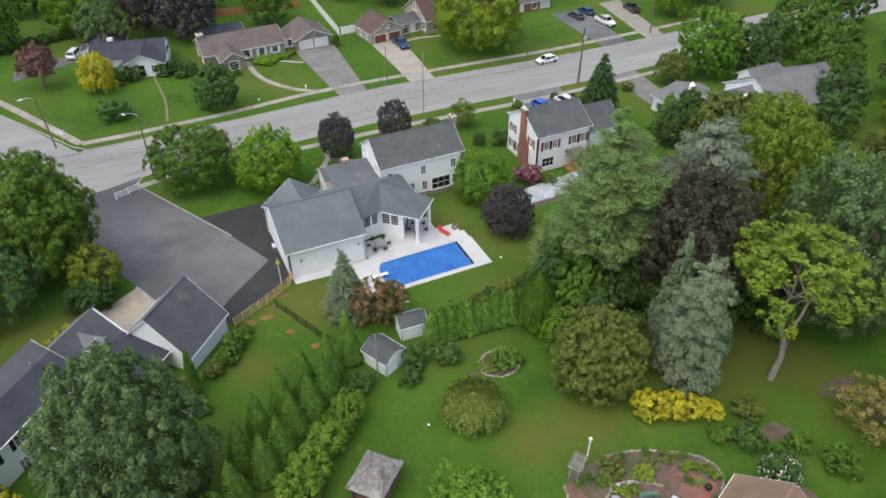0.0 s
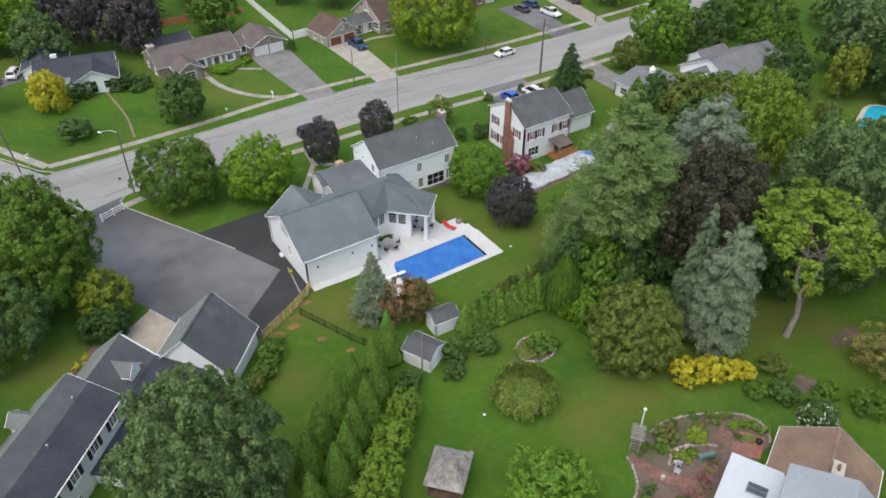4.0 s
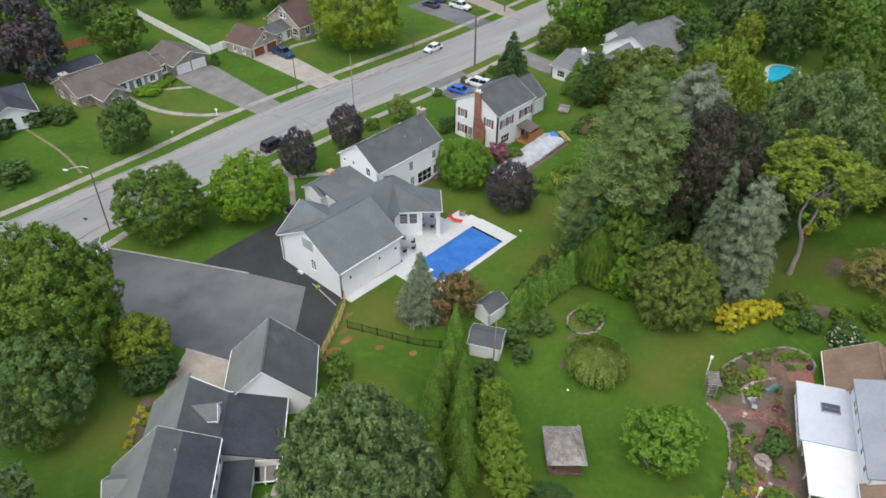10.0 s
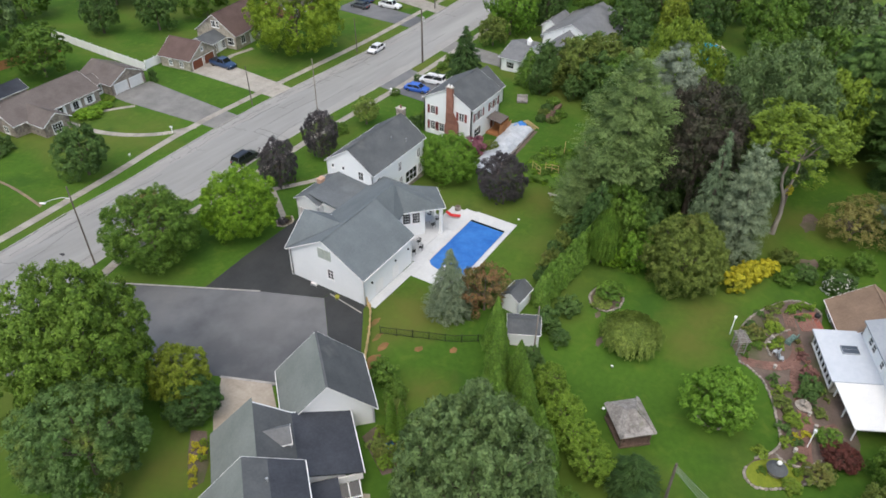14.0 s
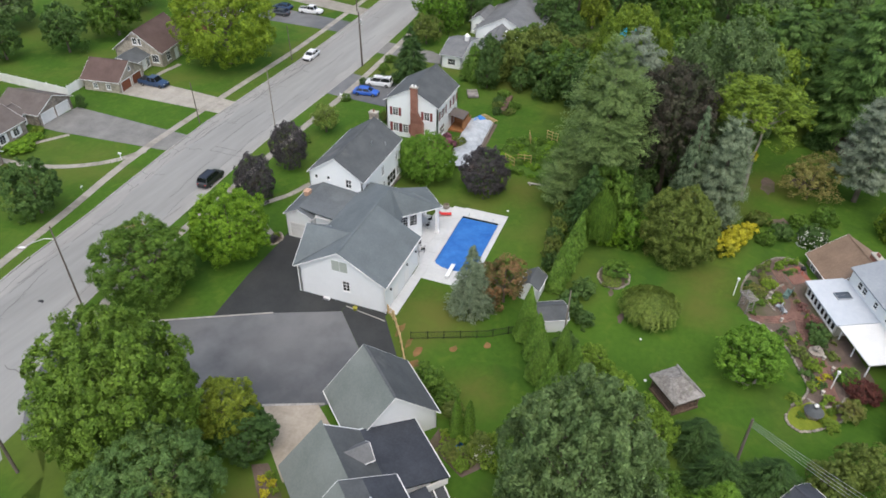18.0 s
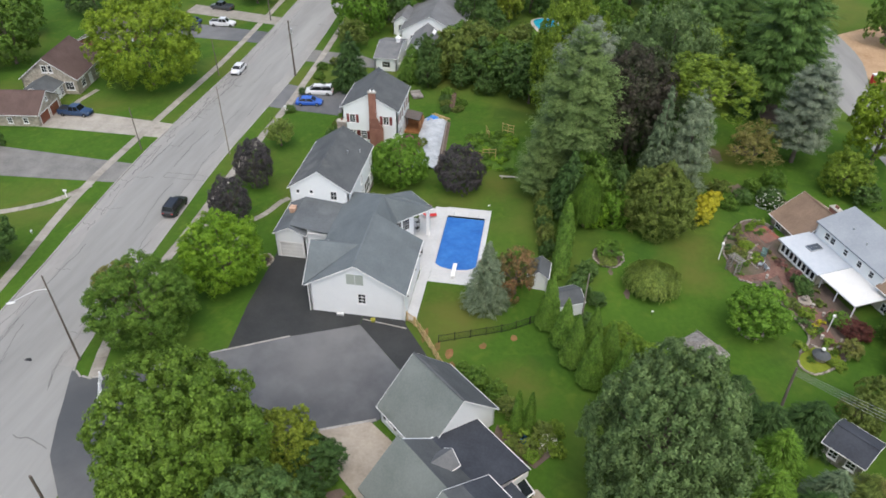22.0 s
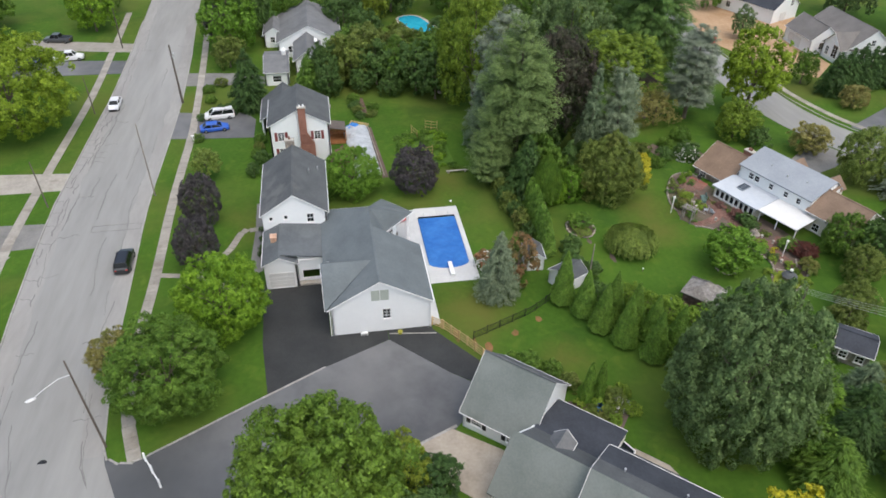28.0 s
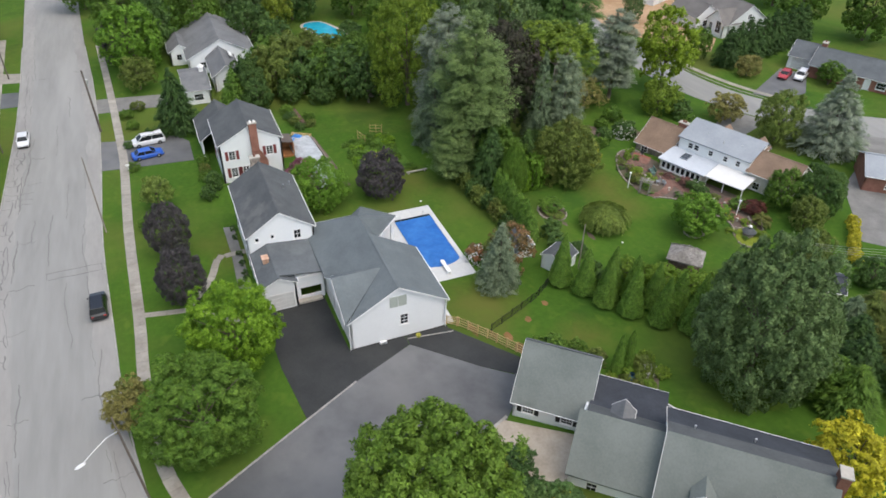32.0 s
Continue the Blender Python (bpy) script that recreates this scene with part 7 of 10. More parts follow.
part("arm", tube(bmesh.new(), [(0.28, 0.5, 9.3), (-0.3, 1.3, 9.5), (-1.0, 2.3, 9.2), (-1.5, 3.1, 8.8)], [0.05, 0.045, 0.045, 0.04], 6), STEEL, sl)
bm = bmesh.new()
bmesh.ops.create_uvsphere(bm, u_segments=10, v_segments=6, radius=1, matrix=pose(-1.6, 3.3, 8.72, 0, 0, 117) @ Matrix.Diagonal((0.45, 0.17, 0.11, 1)))
part("lamp_head", bm, GARAGE_WHITE, sl, smooth=True)
pole(-20.6, 88.3, 9.0, 0.15, (0.1, 0.2), label="dark wooden utility pole on the verge by the street")
pole(15.0, 48.2, 6.6, 0.1, (0.1, 0), label="bare grey pole beside the white shed", mat=BARK_PALE)
pole(1.6, 30.4, 8.2, 0.16, (0.3, 0.1), label="dark wooden service pole with wires among shrubs")
ow = thing("overhead_wires", 1.9, 30.5, 0, 0, "four pale overhead wires from the service pole", "wires")
for k in range(4):
    a, b = Vector((0, 0, 6.1 - 0.2 * k)), Vector((-10.9 - k * 0.4, -24.5 + 0.6 * k, 5.4 - 0.16 * k))
    pts = [a.lerp(b, t / 8) - Vector((0, 0, 0.7 * (1 - (t / 4 - 1) ** 2))) for t in range(9)]
    part("wire", tube(bmesh.new(), pts, [0.014] * 9, 4), STEEL, ow)
for x, y, lab in ((60.6, 99.0, "white post box on a short post by the pavement"), (28.4, 119.9, "white post box beside the curved path")):
    mb = thing("mailbox", x, y, None, 10, lab, "mailbox")
    part("post", boxed(-0.05, -0.05, -0.2, 0.05, 0.05, 1.0), WHITE_PAINT, mb)
    part("box", boxed(-0.12, -0.24, 1.0, 0.12, 0.24, 1.25, bevel=0.04), WHITE_PAINT, mb)
sg = thing("street_sign", -12.3, 111.9, None, 30, "white street name sign on a post at the corner", "sign")
part("post", boxed(-0.03, -0.03, -0.2, 0.03, 0.03, 2.9), STEEL, sg)
part("blade", boxed(-0.6, -0.015, 2.9, 0.6, 0.015, 3.12), WHITE_PAINT, sg)
part("blade", boxed(-0.015, -0.6, 2.65, 0.015, 0.6, 2.87), WHITE_PAINT, sg)
hyd = thing("flag_sign", 19.5, 119.2, None, 0, "small white yard marker on the lawn", "yard sign")
part("stake", boxed(-0.02, -0.02, -0.1, 0.02, 0.02, 0.6), STEEL, hyd)
part("plate", boxed(-0.2, -0.01, 0.35, 0.2, 0.01, 0.65), WHITE_PAINT, hyd)
mh = thing("manhole", -2.0, 105.0, fall(-2) - ROAD_DROP + 0.03, 0, "round iron manhole cover in the street", "manhole cover")
part("cover", lathe(bmesh.new(), [(0.42, 0.0), (0.42, 0.012)], 18), BLACK_METAL, mh)
wb = thing("wall_bin", 11.0, 71.4, fall(11) + 0.04, 0, "yellow plastic tub beside the gable wall", "tub")
part("tub", lathe(bmesh.new(), [(0.2, 0), (0.26, 0.36), (0.28, 0.38)], 14, (-0.6, 0)), YELLOW_PLASTIC, wb)
part("handle", tube(bmesh.new(), [(-0.86, 0, 0.36), (-0.6, 0, 0.5), (-0.34, 0, 0.36)], [0.015] * 3, 5), BLACK_METAL, wb)
kerb_run("kerb_wall_edge", [(10.55, 72.6), (10.0, 68.6)], "thin pale edging strip beside the gable wall", w=0.12, top=0.12, piece=1.3)

# ---- vehicles ----
CAR_MESH = {}


def paint(name, c):
    m = surface(name, tuple(v * 0.9 for v in c), c, scale=0.4, fine=2, rough=0.28, bump=0.0, spec=0.5)
    m.node_tree.nodes["Principled BSDF"].inputs["Coat Weight"].default_value = 0.5
    return m


def loft(bm, sections):
    """Joins cross sections (lists of points of the same length) into a closed skin."""
    rows = [[bm.verts.new(p) for p in s] for s in sections]
    n = len(rows[0])
    for a, b in zip(rows, rows[1:]):
        for k in range(n):
            bm.faces.new((a[k], a[(k + 1) % n], b[(k + 1) % n], b[k]))
    bm.faces.new(rows[0][::-1])
    bm.faces.new(rows[-1])
    bmesh.ops.recalc_face_normals(bm, faces=bm.faces[:])
    return bm


def car(name, x, y, ang, mat, style, label, z=None):
    """style: sedan, suv, van or pickup; the nose points along local +x."""
    spec = {"sedan": (4.7, 1.8, 0.95, 1.42, (-1.9, -1.25, 0.45, 1.25)), "suv": (4.6, 1.85, 1.08, 1.7, (-2.15, -1.9, 0.5, 1.15)), "van": (5.0, 1.95, 1.1, 1.75, (-2.4, -2.2, 0.9, 1.75)), "pickup": (5.6, 1.95, 1.12, 1.82, (-0.75, -0.55, 0.75, 1.35))}[style]
    L, W, belt, roof, (rb, rt, ft, fb) = spec
    c = thing(name, x, y, z, ang, label, name.split("_")[-1] if name.split("_")[-1] in ("van", "pickup") else "car")
    h = L / 2
    def sec(px, lo, hi, w):
        return [(px, -w * 0.94, lo), (px, -w, lo + 0.22), (px, -w, hi - 0.22), (px, -w * 0.9, hi), (px, w * 0.9, hi), (px, w, hi - 0.22), (px, w, lo + 0.22), (px, w * 0.94, lo)]
    w = W / 2
    hood = belt - 0.06
    secs = [sec(-h, 0.42, belt - 0.2, w * 0.86), sec(-h + 0.15, 0.28, belt - 0.03, w * 0.96), sec(rb, 0.25, belt, w), sec(fb, 0.25, belt - 0.01, w), sec(h - 0.6, 0.26, hood - 0.08, w * 0.97), sec(h - 0.15, 0.3, hood - 0.17, w * 0.92), sec(h, 0.42, hood - 0.34, w * 0.8)]
    if style == "pickup":
        secs[0], secs[1] = sec(-h, 0.45, belt, w * 0.95), sec(-h + 0.1, 0.35, belt, w)
    body = part("body", loft(bmesh.new(), secs), mat, c, smooth=False)
    cw, tw = w * 0.92, w * 0.74
    cab = [[(rb, -cw, belt - 0.05), (rb, cw, belt - 0.05), (fb, cw, belt - 0.05), (fb, -cw, belt - 0.05)], [(rt, -tw, roof - 0.04), (rt, tw, roof - 0.04), (ft, tw, roof - 0.04), (ft, -tw, roof - 0.04)]]
    part("greenhouse", loft(bmesh.new(), cab), CAR_GLASS, c)
    bm = boxed(rt - 0.04, -tw - 0.03, roof - 0.06, ft + 0.06, tw + 0.03, roof, bevel=0.025)
    part("roof", bm, mat, c)
    for s in (-1, 1):
        for (xa_, xb_) in ((rb, rt), (fb, ft), ((rb + fb) / 2 - 0.06, (rt + ft) / 2 - 0.06)):
            rods(c, "pillar", [((xa_, s * cw, belt - 0.04), (xb_, s * tw, roof - 0.04))], mat, 0.09, 0.05)
    for sx in (-1, 1):
        for sy in (-1, 1):
            wx = sx * (h - 0.9 if sx < 0 else h - 0.85)
            if "wheel" not in CAR_MESH:
                b = bmesh.new()
                lathe(b, [(0.2, -0.11), (0.31, -0.11), (0.335, -0.07), (0.335, 0.07), (0.31, 0.11), (0.2, 0.11)], 18)
                me = bpy.data.meshes.new("wheel")
                b.to_mesh(me)
                b.free()
                me.materials.append(RUBBER)
                b = bmesh.new()
                lathe(b, [(0.21, -0.09), (0.21, 0.1), (0.12, 0.115), (0.03, 0.09)], 14)
                rm = bpy.data.meshes.new("rim")
                b.to_mesh(rm)
                b.free()
                rm.materials.append(STEEL)
                CAR_MESH["wheel"], CAR_MESH["rim"] = me, rm
            wo = part("wheel", CAR_MESH["wheel"], None, c, m=pose(wx, sy * (w - 0.1), 0.335, -90 * sy, 0, 0))
            part("rim", CAR_MESH["rim"], None, wo)
    for sy in (-1, 1):
        part("headlight", boxed(h - 0.24, sy * w * 0.62 - 0.2, hood - 0.36, h - 0.04, sy * w * 0.62 + 0.2, hood - 0.22, bevel=0.03), STEEL, c)
        part("tail_light", boxed(-h - 0.01, sy * w * 0.68 - 0.14, belt - 0.36, -h + 0.12, sy * w * 0.68 + 0.14, belt - 0.2, bevel=0.02), RED_PLASTIC, c)
        part("mirror", boxed(fb - 0.3, sy * (w + 0.02) - 0.06, belt, fb - 0.15, sy * (w + 0.02) + 0.1, belt + 0.13, bevel=0.02), mat, c)
    part("bumper", boxed(h - 0.1, -w * 0.75, 0.3, h + 0.04, w * 0.75, 0.48, bevel=0.03), BLACK_METAL, c)
    part("bumper", boxed(-h - 0.05, -w * 0.8, 0.32, -h + 0.06, w * 0.8, 0.5, bevel=0.03), BLACK_METAL, c)
    if style == "pickup":
        part("cargo_bed", boxed(-h + 0.15, -w + 0.14, belt - 0.02, rb - 0.1, w - 0.14, belt + 0.006), BLACK_METAL, c)
        for s in (-1, 1):
            part("bed_side", boxed(-h + 0.06, s * (w - 0.08) - 0.05, belt - 0.02, rb - 0.04, s * (w - 0.08) + 0.05, belt + 0.09), mat, c)
    if style in ("suv", "van"):
        for s in (-1, 1):
            part("roof_rail", boxed(rt + 0.2, s * (tw - 0.06) - 0.025, roof, ft - 0.1, s * (tw - 0.06) + 0.025, roof + 0.06), BLACK_METAL, c)
    return c


C_WHITE = paint("white_car_paint", (0.75, 0.76, 0.77))
C_BLACK = paint("black_car_paint", (0.018, 0.019, 0.021))
C_BLUE = paint("bright_blue_car_paint", (0.025, 0.11, 0.5))
C_NAVY = paint("navy_car_paint", (0.02, 0.05, 0.12))
C_RED = paint("red_car_paint", (0.42, 0.02, 0.03))
C_CHAR = paint("charcoal_car_paint", (0.05, 0.055, 0.06))
car("suv", 28.3, 103.6, 1.5, C_BLACK, "suv", "black station SUV parked along the near kerb", fall(28) - ROAD_DROP + 0.03)
car("sedan", 76.9, 114.2, 182, C_WHITE, "sedan", "white sedan parked along the far kerb", fall(77) - ROAD_DROP + 0.03)
car("hatchback", 64.6, 96.0, -82, C_BLUE, "sedan", "bright blue car parked on a short drive")
car("minivan_van", 69.4, 95.6, 98, C_WHITE, "van", "white minivan parked beside a blue car")
car("pickup", 53.0, 133.6, -88, C_NAVY, "pickup", "dark blue pickup on the concrete drive")
car("pickup", 101.0, 127.6, -85, C_WHITE, "pickup", "white pickup truck on the dark drive")
car("sedan", 97.0, 133.6, 92, C_CHAR, "sedan", "charcoal car at the top of the drive")
car("sedan", 101.0, 135.2, 92, C_NAVY, "sedan", "dark navy car at the top of the drive")
car("pickup", 112.0, 132.5, 80, C_CHAR, "pickup", "charcoal pickup on the concrete drive")
car("sedan", 55.0, -24.2, 120, C_RED, "sedan", "red car before the pale garage")
car("suv", 53.2, -26.6, 120, C_WHITE, "suv", "white SUV before the pale garage")
car("suv", -9.0, 151.8, 65, C_WHITE, "suv", "white SUV on the side drive")
tt = thing("portable_toilet", 93.5, -8.0, None, 20, "red portable toilet with white roof on the building plot", "portable toilet")
part("cabin", boxed(-0.55, -0.55, 0, 0.55, 0.55, 2.1, bevel=0.04), RED_PLASTIC, tt)
part("roof", boxed(-0.6, -0.6, 2.1, 0.6, 0.6, 2.3, bevel=0.06), WHITE_PAINT, tt)
part("door", boxed(-0.4, -0.58, 0.1, 0.4, -0.552, 1.95), RED_PLASTIC, tt)

# ---- trees and shrubs ----
gen = np.random.default_rng(11)


def leaf_mesh(name, centre, normal, size, long=1.35, up=None, wide=0.42, stray=0.25):
    """Many small leaves or sprays, each one pointed face bent away from its foot."""
    n = len(centre)
    nr = normal / (np.linalg.norm(normal, axis=1, keepdims=True) + 1e-9)
    ref = gen.normal(size=(n, 3)) if up is None else up + gen.normal(size=(n, 3)) * stray
    a = ref - nr * (ref * nr).sum(1, keepdims=True)
    a /= np.linalg.norm(a, axis=1, keepdims=True) + 1e-9
    b = np.cross(nr, a)
    s = size[:, None]
    tip = centre + a * s * long * 0.6 - nr * s * 0.12
    left, right = centre - a * s * long * 0.4 + b * s * wide, centre - a * s * long * 0.4 - b * s * wide
    v = np.stack([tip, left, right], 1).reshape(-1, 3)
    me = bpy.data.meshes.new(name)
    me.vertices.add(3 * n)
    me.vertices.foreach_set("co", v.astype(np.float32).ravel())
    me.loops.add(3 * n)
    me.loops.foreach_set("vertex_index", np.arange(3 * n, dtype=np.int32))
    me.polygons.add(n)
    me.polygons.foreach_set("loop_start", np.arange(0, 3 * n, 3, dtype=np.int32))
    me.polygons.foreach_set("loop_total", np.full(n, 3, dtype=np.int32))
    me.update()
    return me


def unit(n):
    d = gen.normal(size=(n, 3))
    return d / np.linalg.norm(d, axis=1, keepdims=True)


def spread_out(n, low):
    """About n directions spread evenly over the sphere above a height, a little shaken."""
    m = int(n * 2 / (1 - low))
    k = np.arange(m) + 0.5
    z, a = 1 - 2 * k / m, k * 2.39996 + gen.uniform(0, 6.2832)
    r = np.sqrt(1 - z * z)
    d = np.stack([r * np.cos(a), r * np.sin(a), z], 1)
    d = d[d[:, 2] > low] + gen.normal(size=(int((d[:, 2] > low).sum()), 3)) * (0.9 / math.sqrt(m))
    return d / np.linalg.norm(d, axis=1, keepdims=True)


def broad_crown(name, boughs, clumps, per, leaf, squash=0.9, low=-0.75, rough=0.1, calm=0.55, fill=0.1, deep=0.8, size=0.64, long=1.35, wide=0.42, tuft=0.38, taper=0.0):
    """A crown one metre in radius: boughs over an uneven ball, each bough a heap of leafy clumps with gaps between. leaf: size for a unit crown."""
    d = spread_out(boughs, low)
    n = len(d)
    gap = math.sqrt(6.2832 * (1 - low) / n)
    flat = np.array([1, 1, squash])
    r = deep * np.clip(1 + gen.normal(size=(n, 1)) * rough, 0.6, 1.25)
    br = size * gap * gen.uniform(0.75, 1.25, size=(n, 1))
    d, r, br = (np.repeat(q, clumps, 0) for q in (d, r, br))
    v = unit(len(d)) + d * 0.75 + np.array([0, 0, 0.25])
    v /= np.linalg.norm(v, axis=1, keepdims=True)
    c = d * r * flat + v * br * gen.uniform(0.6, 1.05, size=br.shape)
    cr = br * tuft * gen.uniform(0.65, 1.35, size=br.shape)
    c, cr, v, d = (np.repeat(q, per, 0) for q in (c, cr, v, d))
    u = unit(len(c)) + v * 0.7 + np.array([0, 0, 0.3])
    u /= np.linalg.norm(u, axis=1, keepdims=True)
    p = c + u * cr * gen.uniform(0.55, 1.08, size=cr.shape)
    q = u + v * 0.35 + gen.normal(size=u.shape) * calm
    out = u + d * 0.6
    w = unit(int(len(p) * fill))
    w = w[w[:, 2] > low - 0.1]
    p = np.concatenate([p, w * deep * gen.uniform(0.7, 0.95, size=(len(w), 1)) * flat])
    q = np.concatenate([q, w + gen.normal(size=w.shape) * calm])
    out = np.concatenate([out, w])
    p[:, :2] /= np.percentile(np.linalg.norm(p[:, :2], axis=1), 97)
    a, b = np.percentile(p[:, 2], (1, 99))
    p[:, 2] = (p[:, 2] - (a + b) / 2) / ((b - a) / 2)
    p[:, :2] *= (1 - taper * np.clip(p[:, 2:] + 0.35, 0, 2) ** 1.5)
    return leaf_mesh(name, p, q, leaf * gen.uniform(0.65, 1.35, size=len(p)), long, out, wide, 0.7)


def profile_crown(name, H, R, levels, heights, radii, per, leaf, lobe=0.16, tilt=0.15, around=1.0, ragged=0.2, long=2.4, wide=0.2, tufts=6, droop=0.0, plume=0.5, shake=0.5, puff=0.6):
    """A conifer: tiers of boughs over an outline given by heights and radii, each bough a row of needle tufts."""
    pts, nrm, ups, grow = [], [], [], []
    for w in range(levels):
        t0 = min((w + gen.uniform(0, 1)) / levels, 0.99)
        rr = float(np.interp(t0, heights, radii))
        n = max(int(around * (4 + 9 * rr)), 3)
        for k in range(n):
            a = 6.2832 * (k + gen.uniform(-0.4, 0.4)) / n + w * 2.1
            ln = R * rr * gen.uniform(1 - ragged, 1 + ragged * 0.45)
            z0 = H * (0.03 + 0.97 * t0) + gen.uniform(-shake, shake) * H / levels
            m = max(int(tufts * (0.45 + 0.55 * rr)), 2)
            s = np.sqrt((np.arange(m) + gen.uniform(0.2, 0.9, size=m)) / m) * 0.98
            half = lobe * R * (0.4 + 0.6 * rr)
            side = gen.uniform(-1, 1, size=m) * half * 1.7 * (1.15 - s) ** 0.6
            fan = a + side / np.maximum(ln * s, 0.3)
            c = np.stack([np.cos(fan) * ln * s, np.sin(fan) * ln * s, z0 + tilt * ln * (s - 0.6) - droop * ln * s * s], 1)
            out = np.stack([np.cos(fan), np.sin(fan), np.full(m, plume)], 1)
            u = unit(m * per)
            cc, oo = np.repeat(c, per, 0), np.repeat(out, per, 0)
            size = half * gen.uniform(0.6, 1.2, size=(m, 1))
            size = np.repeat(size, per, 0)
            body = u * np.array([1, 1, puff]) + oo * 0.35
            pts.append(cc + body * size * gen.uniform(0.5, 1.0, size=(m * per, 1)))
            nrm.append(u * 0.8 + np.array([0, 0, 0.8]) + oo * 0.25)
            ups.append(oo + u * 0.6)
    p = np.concatenate(pts)
    p[:, 2] = np.maximum(p[:, 2], 0.1)
    return leaf_mesh(name, p, np.concatenate(nrm), leaf * gen.uniform(0.7, 1.3, size=len(p)), long, np.concatenate(ups), wide)


def column_mesh(name, H, R, n, leaf, curve=0.6, lumps=0.15):
    """A dense upright cone of vertical sprays, as a clipped evergreen has."""
    t = 1 - np.sqrt(gen.uniform(0, 1, size=n))
    a = gen.uniform(0, 6.2832, size=n)
    lump = 1 + lumps * np.sin(a * 5 + t * 9) * np.sin(a * 3 - t * 14 + 1.0)
    r = R * (1 - t) ** curve * lump * gen.uniform(0.78, 1.03, size=n) * np.clip((t + 0.04) * 9, 0.5, 1)
    p = np.stack([r * np.cos(a), r * np.sin(a), 0.05 + t * (H - 0.05)], 1)
    q = np.stack([np.cos(a), np.sin(a), np.full(n, 0.35)], 1) + gen.normal(size=(n, 3)) * 0.45
    up = np.tile([0, 0, 1.0], (n, 1)) + np.stack([np.cos(a), np.sin(a), np.zeros(n)], 1) * 0.4
    return leaf_mesh(name, p, q, leaf * gen.uniform(0.7, 1.3, size=n), 1.9, up)


def weeping_mesh(name, H, R, strands, per, leaf):
    """Strands that arch from the middle and hang down."""
    pts, nrm, ups = [], [], []
    for k in range(strands):
        a, ln = gen.uniform(0, 6.2832), R * math.sqrt(gen.uniform(0.01, 1))
        ln *= gen.uniform(0.8, 1.05)
        t = gen.uniform(0.2, 1, size=per)
        rr = ln * np.minimum(1, t * 1.5) ** 0.8
        top = H * (1 - 0.3 * (ln / R) ** 2)
        z = top * (1 - np.clip(t - 0.45, 0, 1) ** 1.4 * 1.7)
        z = np.maximum(z, 0.1 + gen.uniform(0, 0.3))
        jit = gen.normal(size=(per, 3)) * 0.07
        pts.append(np.stack([np.cos(a) * rr, np.sin(a) * rr, z], 1) + jit)
        nrm.append(np.stack([np.full(per, math.cos(a)), np.full(per, math.sin(a)), np.full(per, 0.6)], 1) + gen.normal(size=(per, 3)) * 0.4)
        ups.append(np.stack([np.full(per, math.cos(a) * 0.4), np.full(per, math.sin(a) * 0.4), -0.3 - t], 1))
    p = np.concatenate(pts)
    return leaf_mesh(name, p, np.concatenate(nrm), leaf * gen.uniform(0.7, 1.3, size=len(p)), 2.0, np.concatenate(ups))


CROWN = {}
for s in range(3):
    CROWN["huge", s] = broad_crown("crown", 110, 9, 36, 0.033, 0.92, rough=0.1, deep=0.84)
    CROWN["maple", s] = broad_crown("crown", 95, 8, 40, 0.038, 0.92, rough=0.09, deep=0.82, long=1.7, wide=0.34, size=0.62)
    CROWN["lush", s] = broad_crown("crown", 150, 8, 44, 0.032, 0.92, rough=0.08, deep=0.85, fill=0.45, size=0.62, tuft=0.42, calm=0.45)
    CROWN["oak", s] = broad_crown("crown", 130, 9, 38, 0.031, 0.92, rough=0.07, deep=0.84, size=0.6, taper=0.15, fill=0.3)
    CROWN["fine", s] = broad_crown("crown", 56, 8, 36, 0.052, 0.9, rough=0.12, deep=0.8)
    CROWN["semi", s] = broad_crown("crown", 40, 7, 30, 0.07, 0.9, rough=0.13, deep=0.78)
    CROWN["big", s] = broad_crown("crown", 44, 7, 20, 0.076, 0.9, rough=0.14, deep=0.78)
    CROWN["mid", s] = broad_crown("crown", 36, 7, 20, 0.084, 0.88, rough=0.15, deep=0.78)
    CROWN["airy", s] = broad_crown("crown", 34, 5, 24, 0.06, 0.85, low=-0.6, rough=0.28, deep=0.68, fill=0.0, size=0.5, tuft=0.5)
    CROWN["open", s] = broad_crown("crown", 50, 7, 28, 0.055, 0.7, low=-0.25, rough=0.22, deep=0.74, fill=0.0)
for s in range(4):
    CROWN["shrub", s] = broad_crown("crown", 18, 5, 16, 0.16, 0.85, low=-0.4, rough=0.18, deep=0.74)
    CROWN["tuft", s] = broad_crown("crown", 7, 4, 18, 0.24, 0.85, low=-0.3, rough=0.2, deep=0.7)
    CROWN["wild", s] = broad_crown("crown", 46, 7, 26, 0.07, 1.0, low=-0.85, rough=0.24, deep=0.74, fill=0.08)
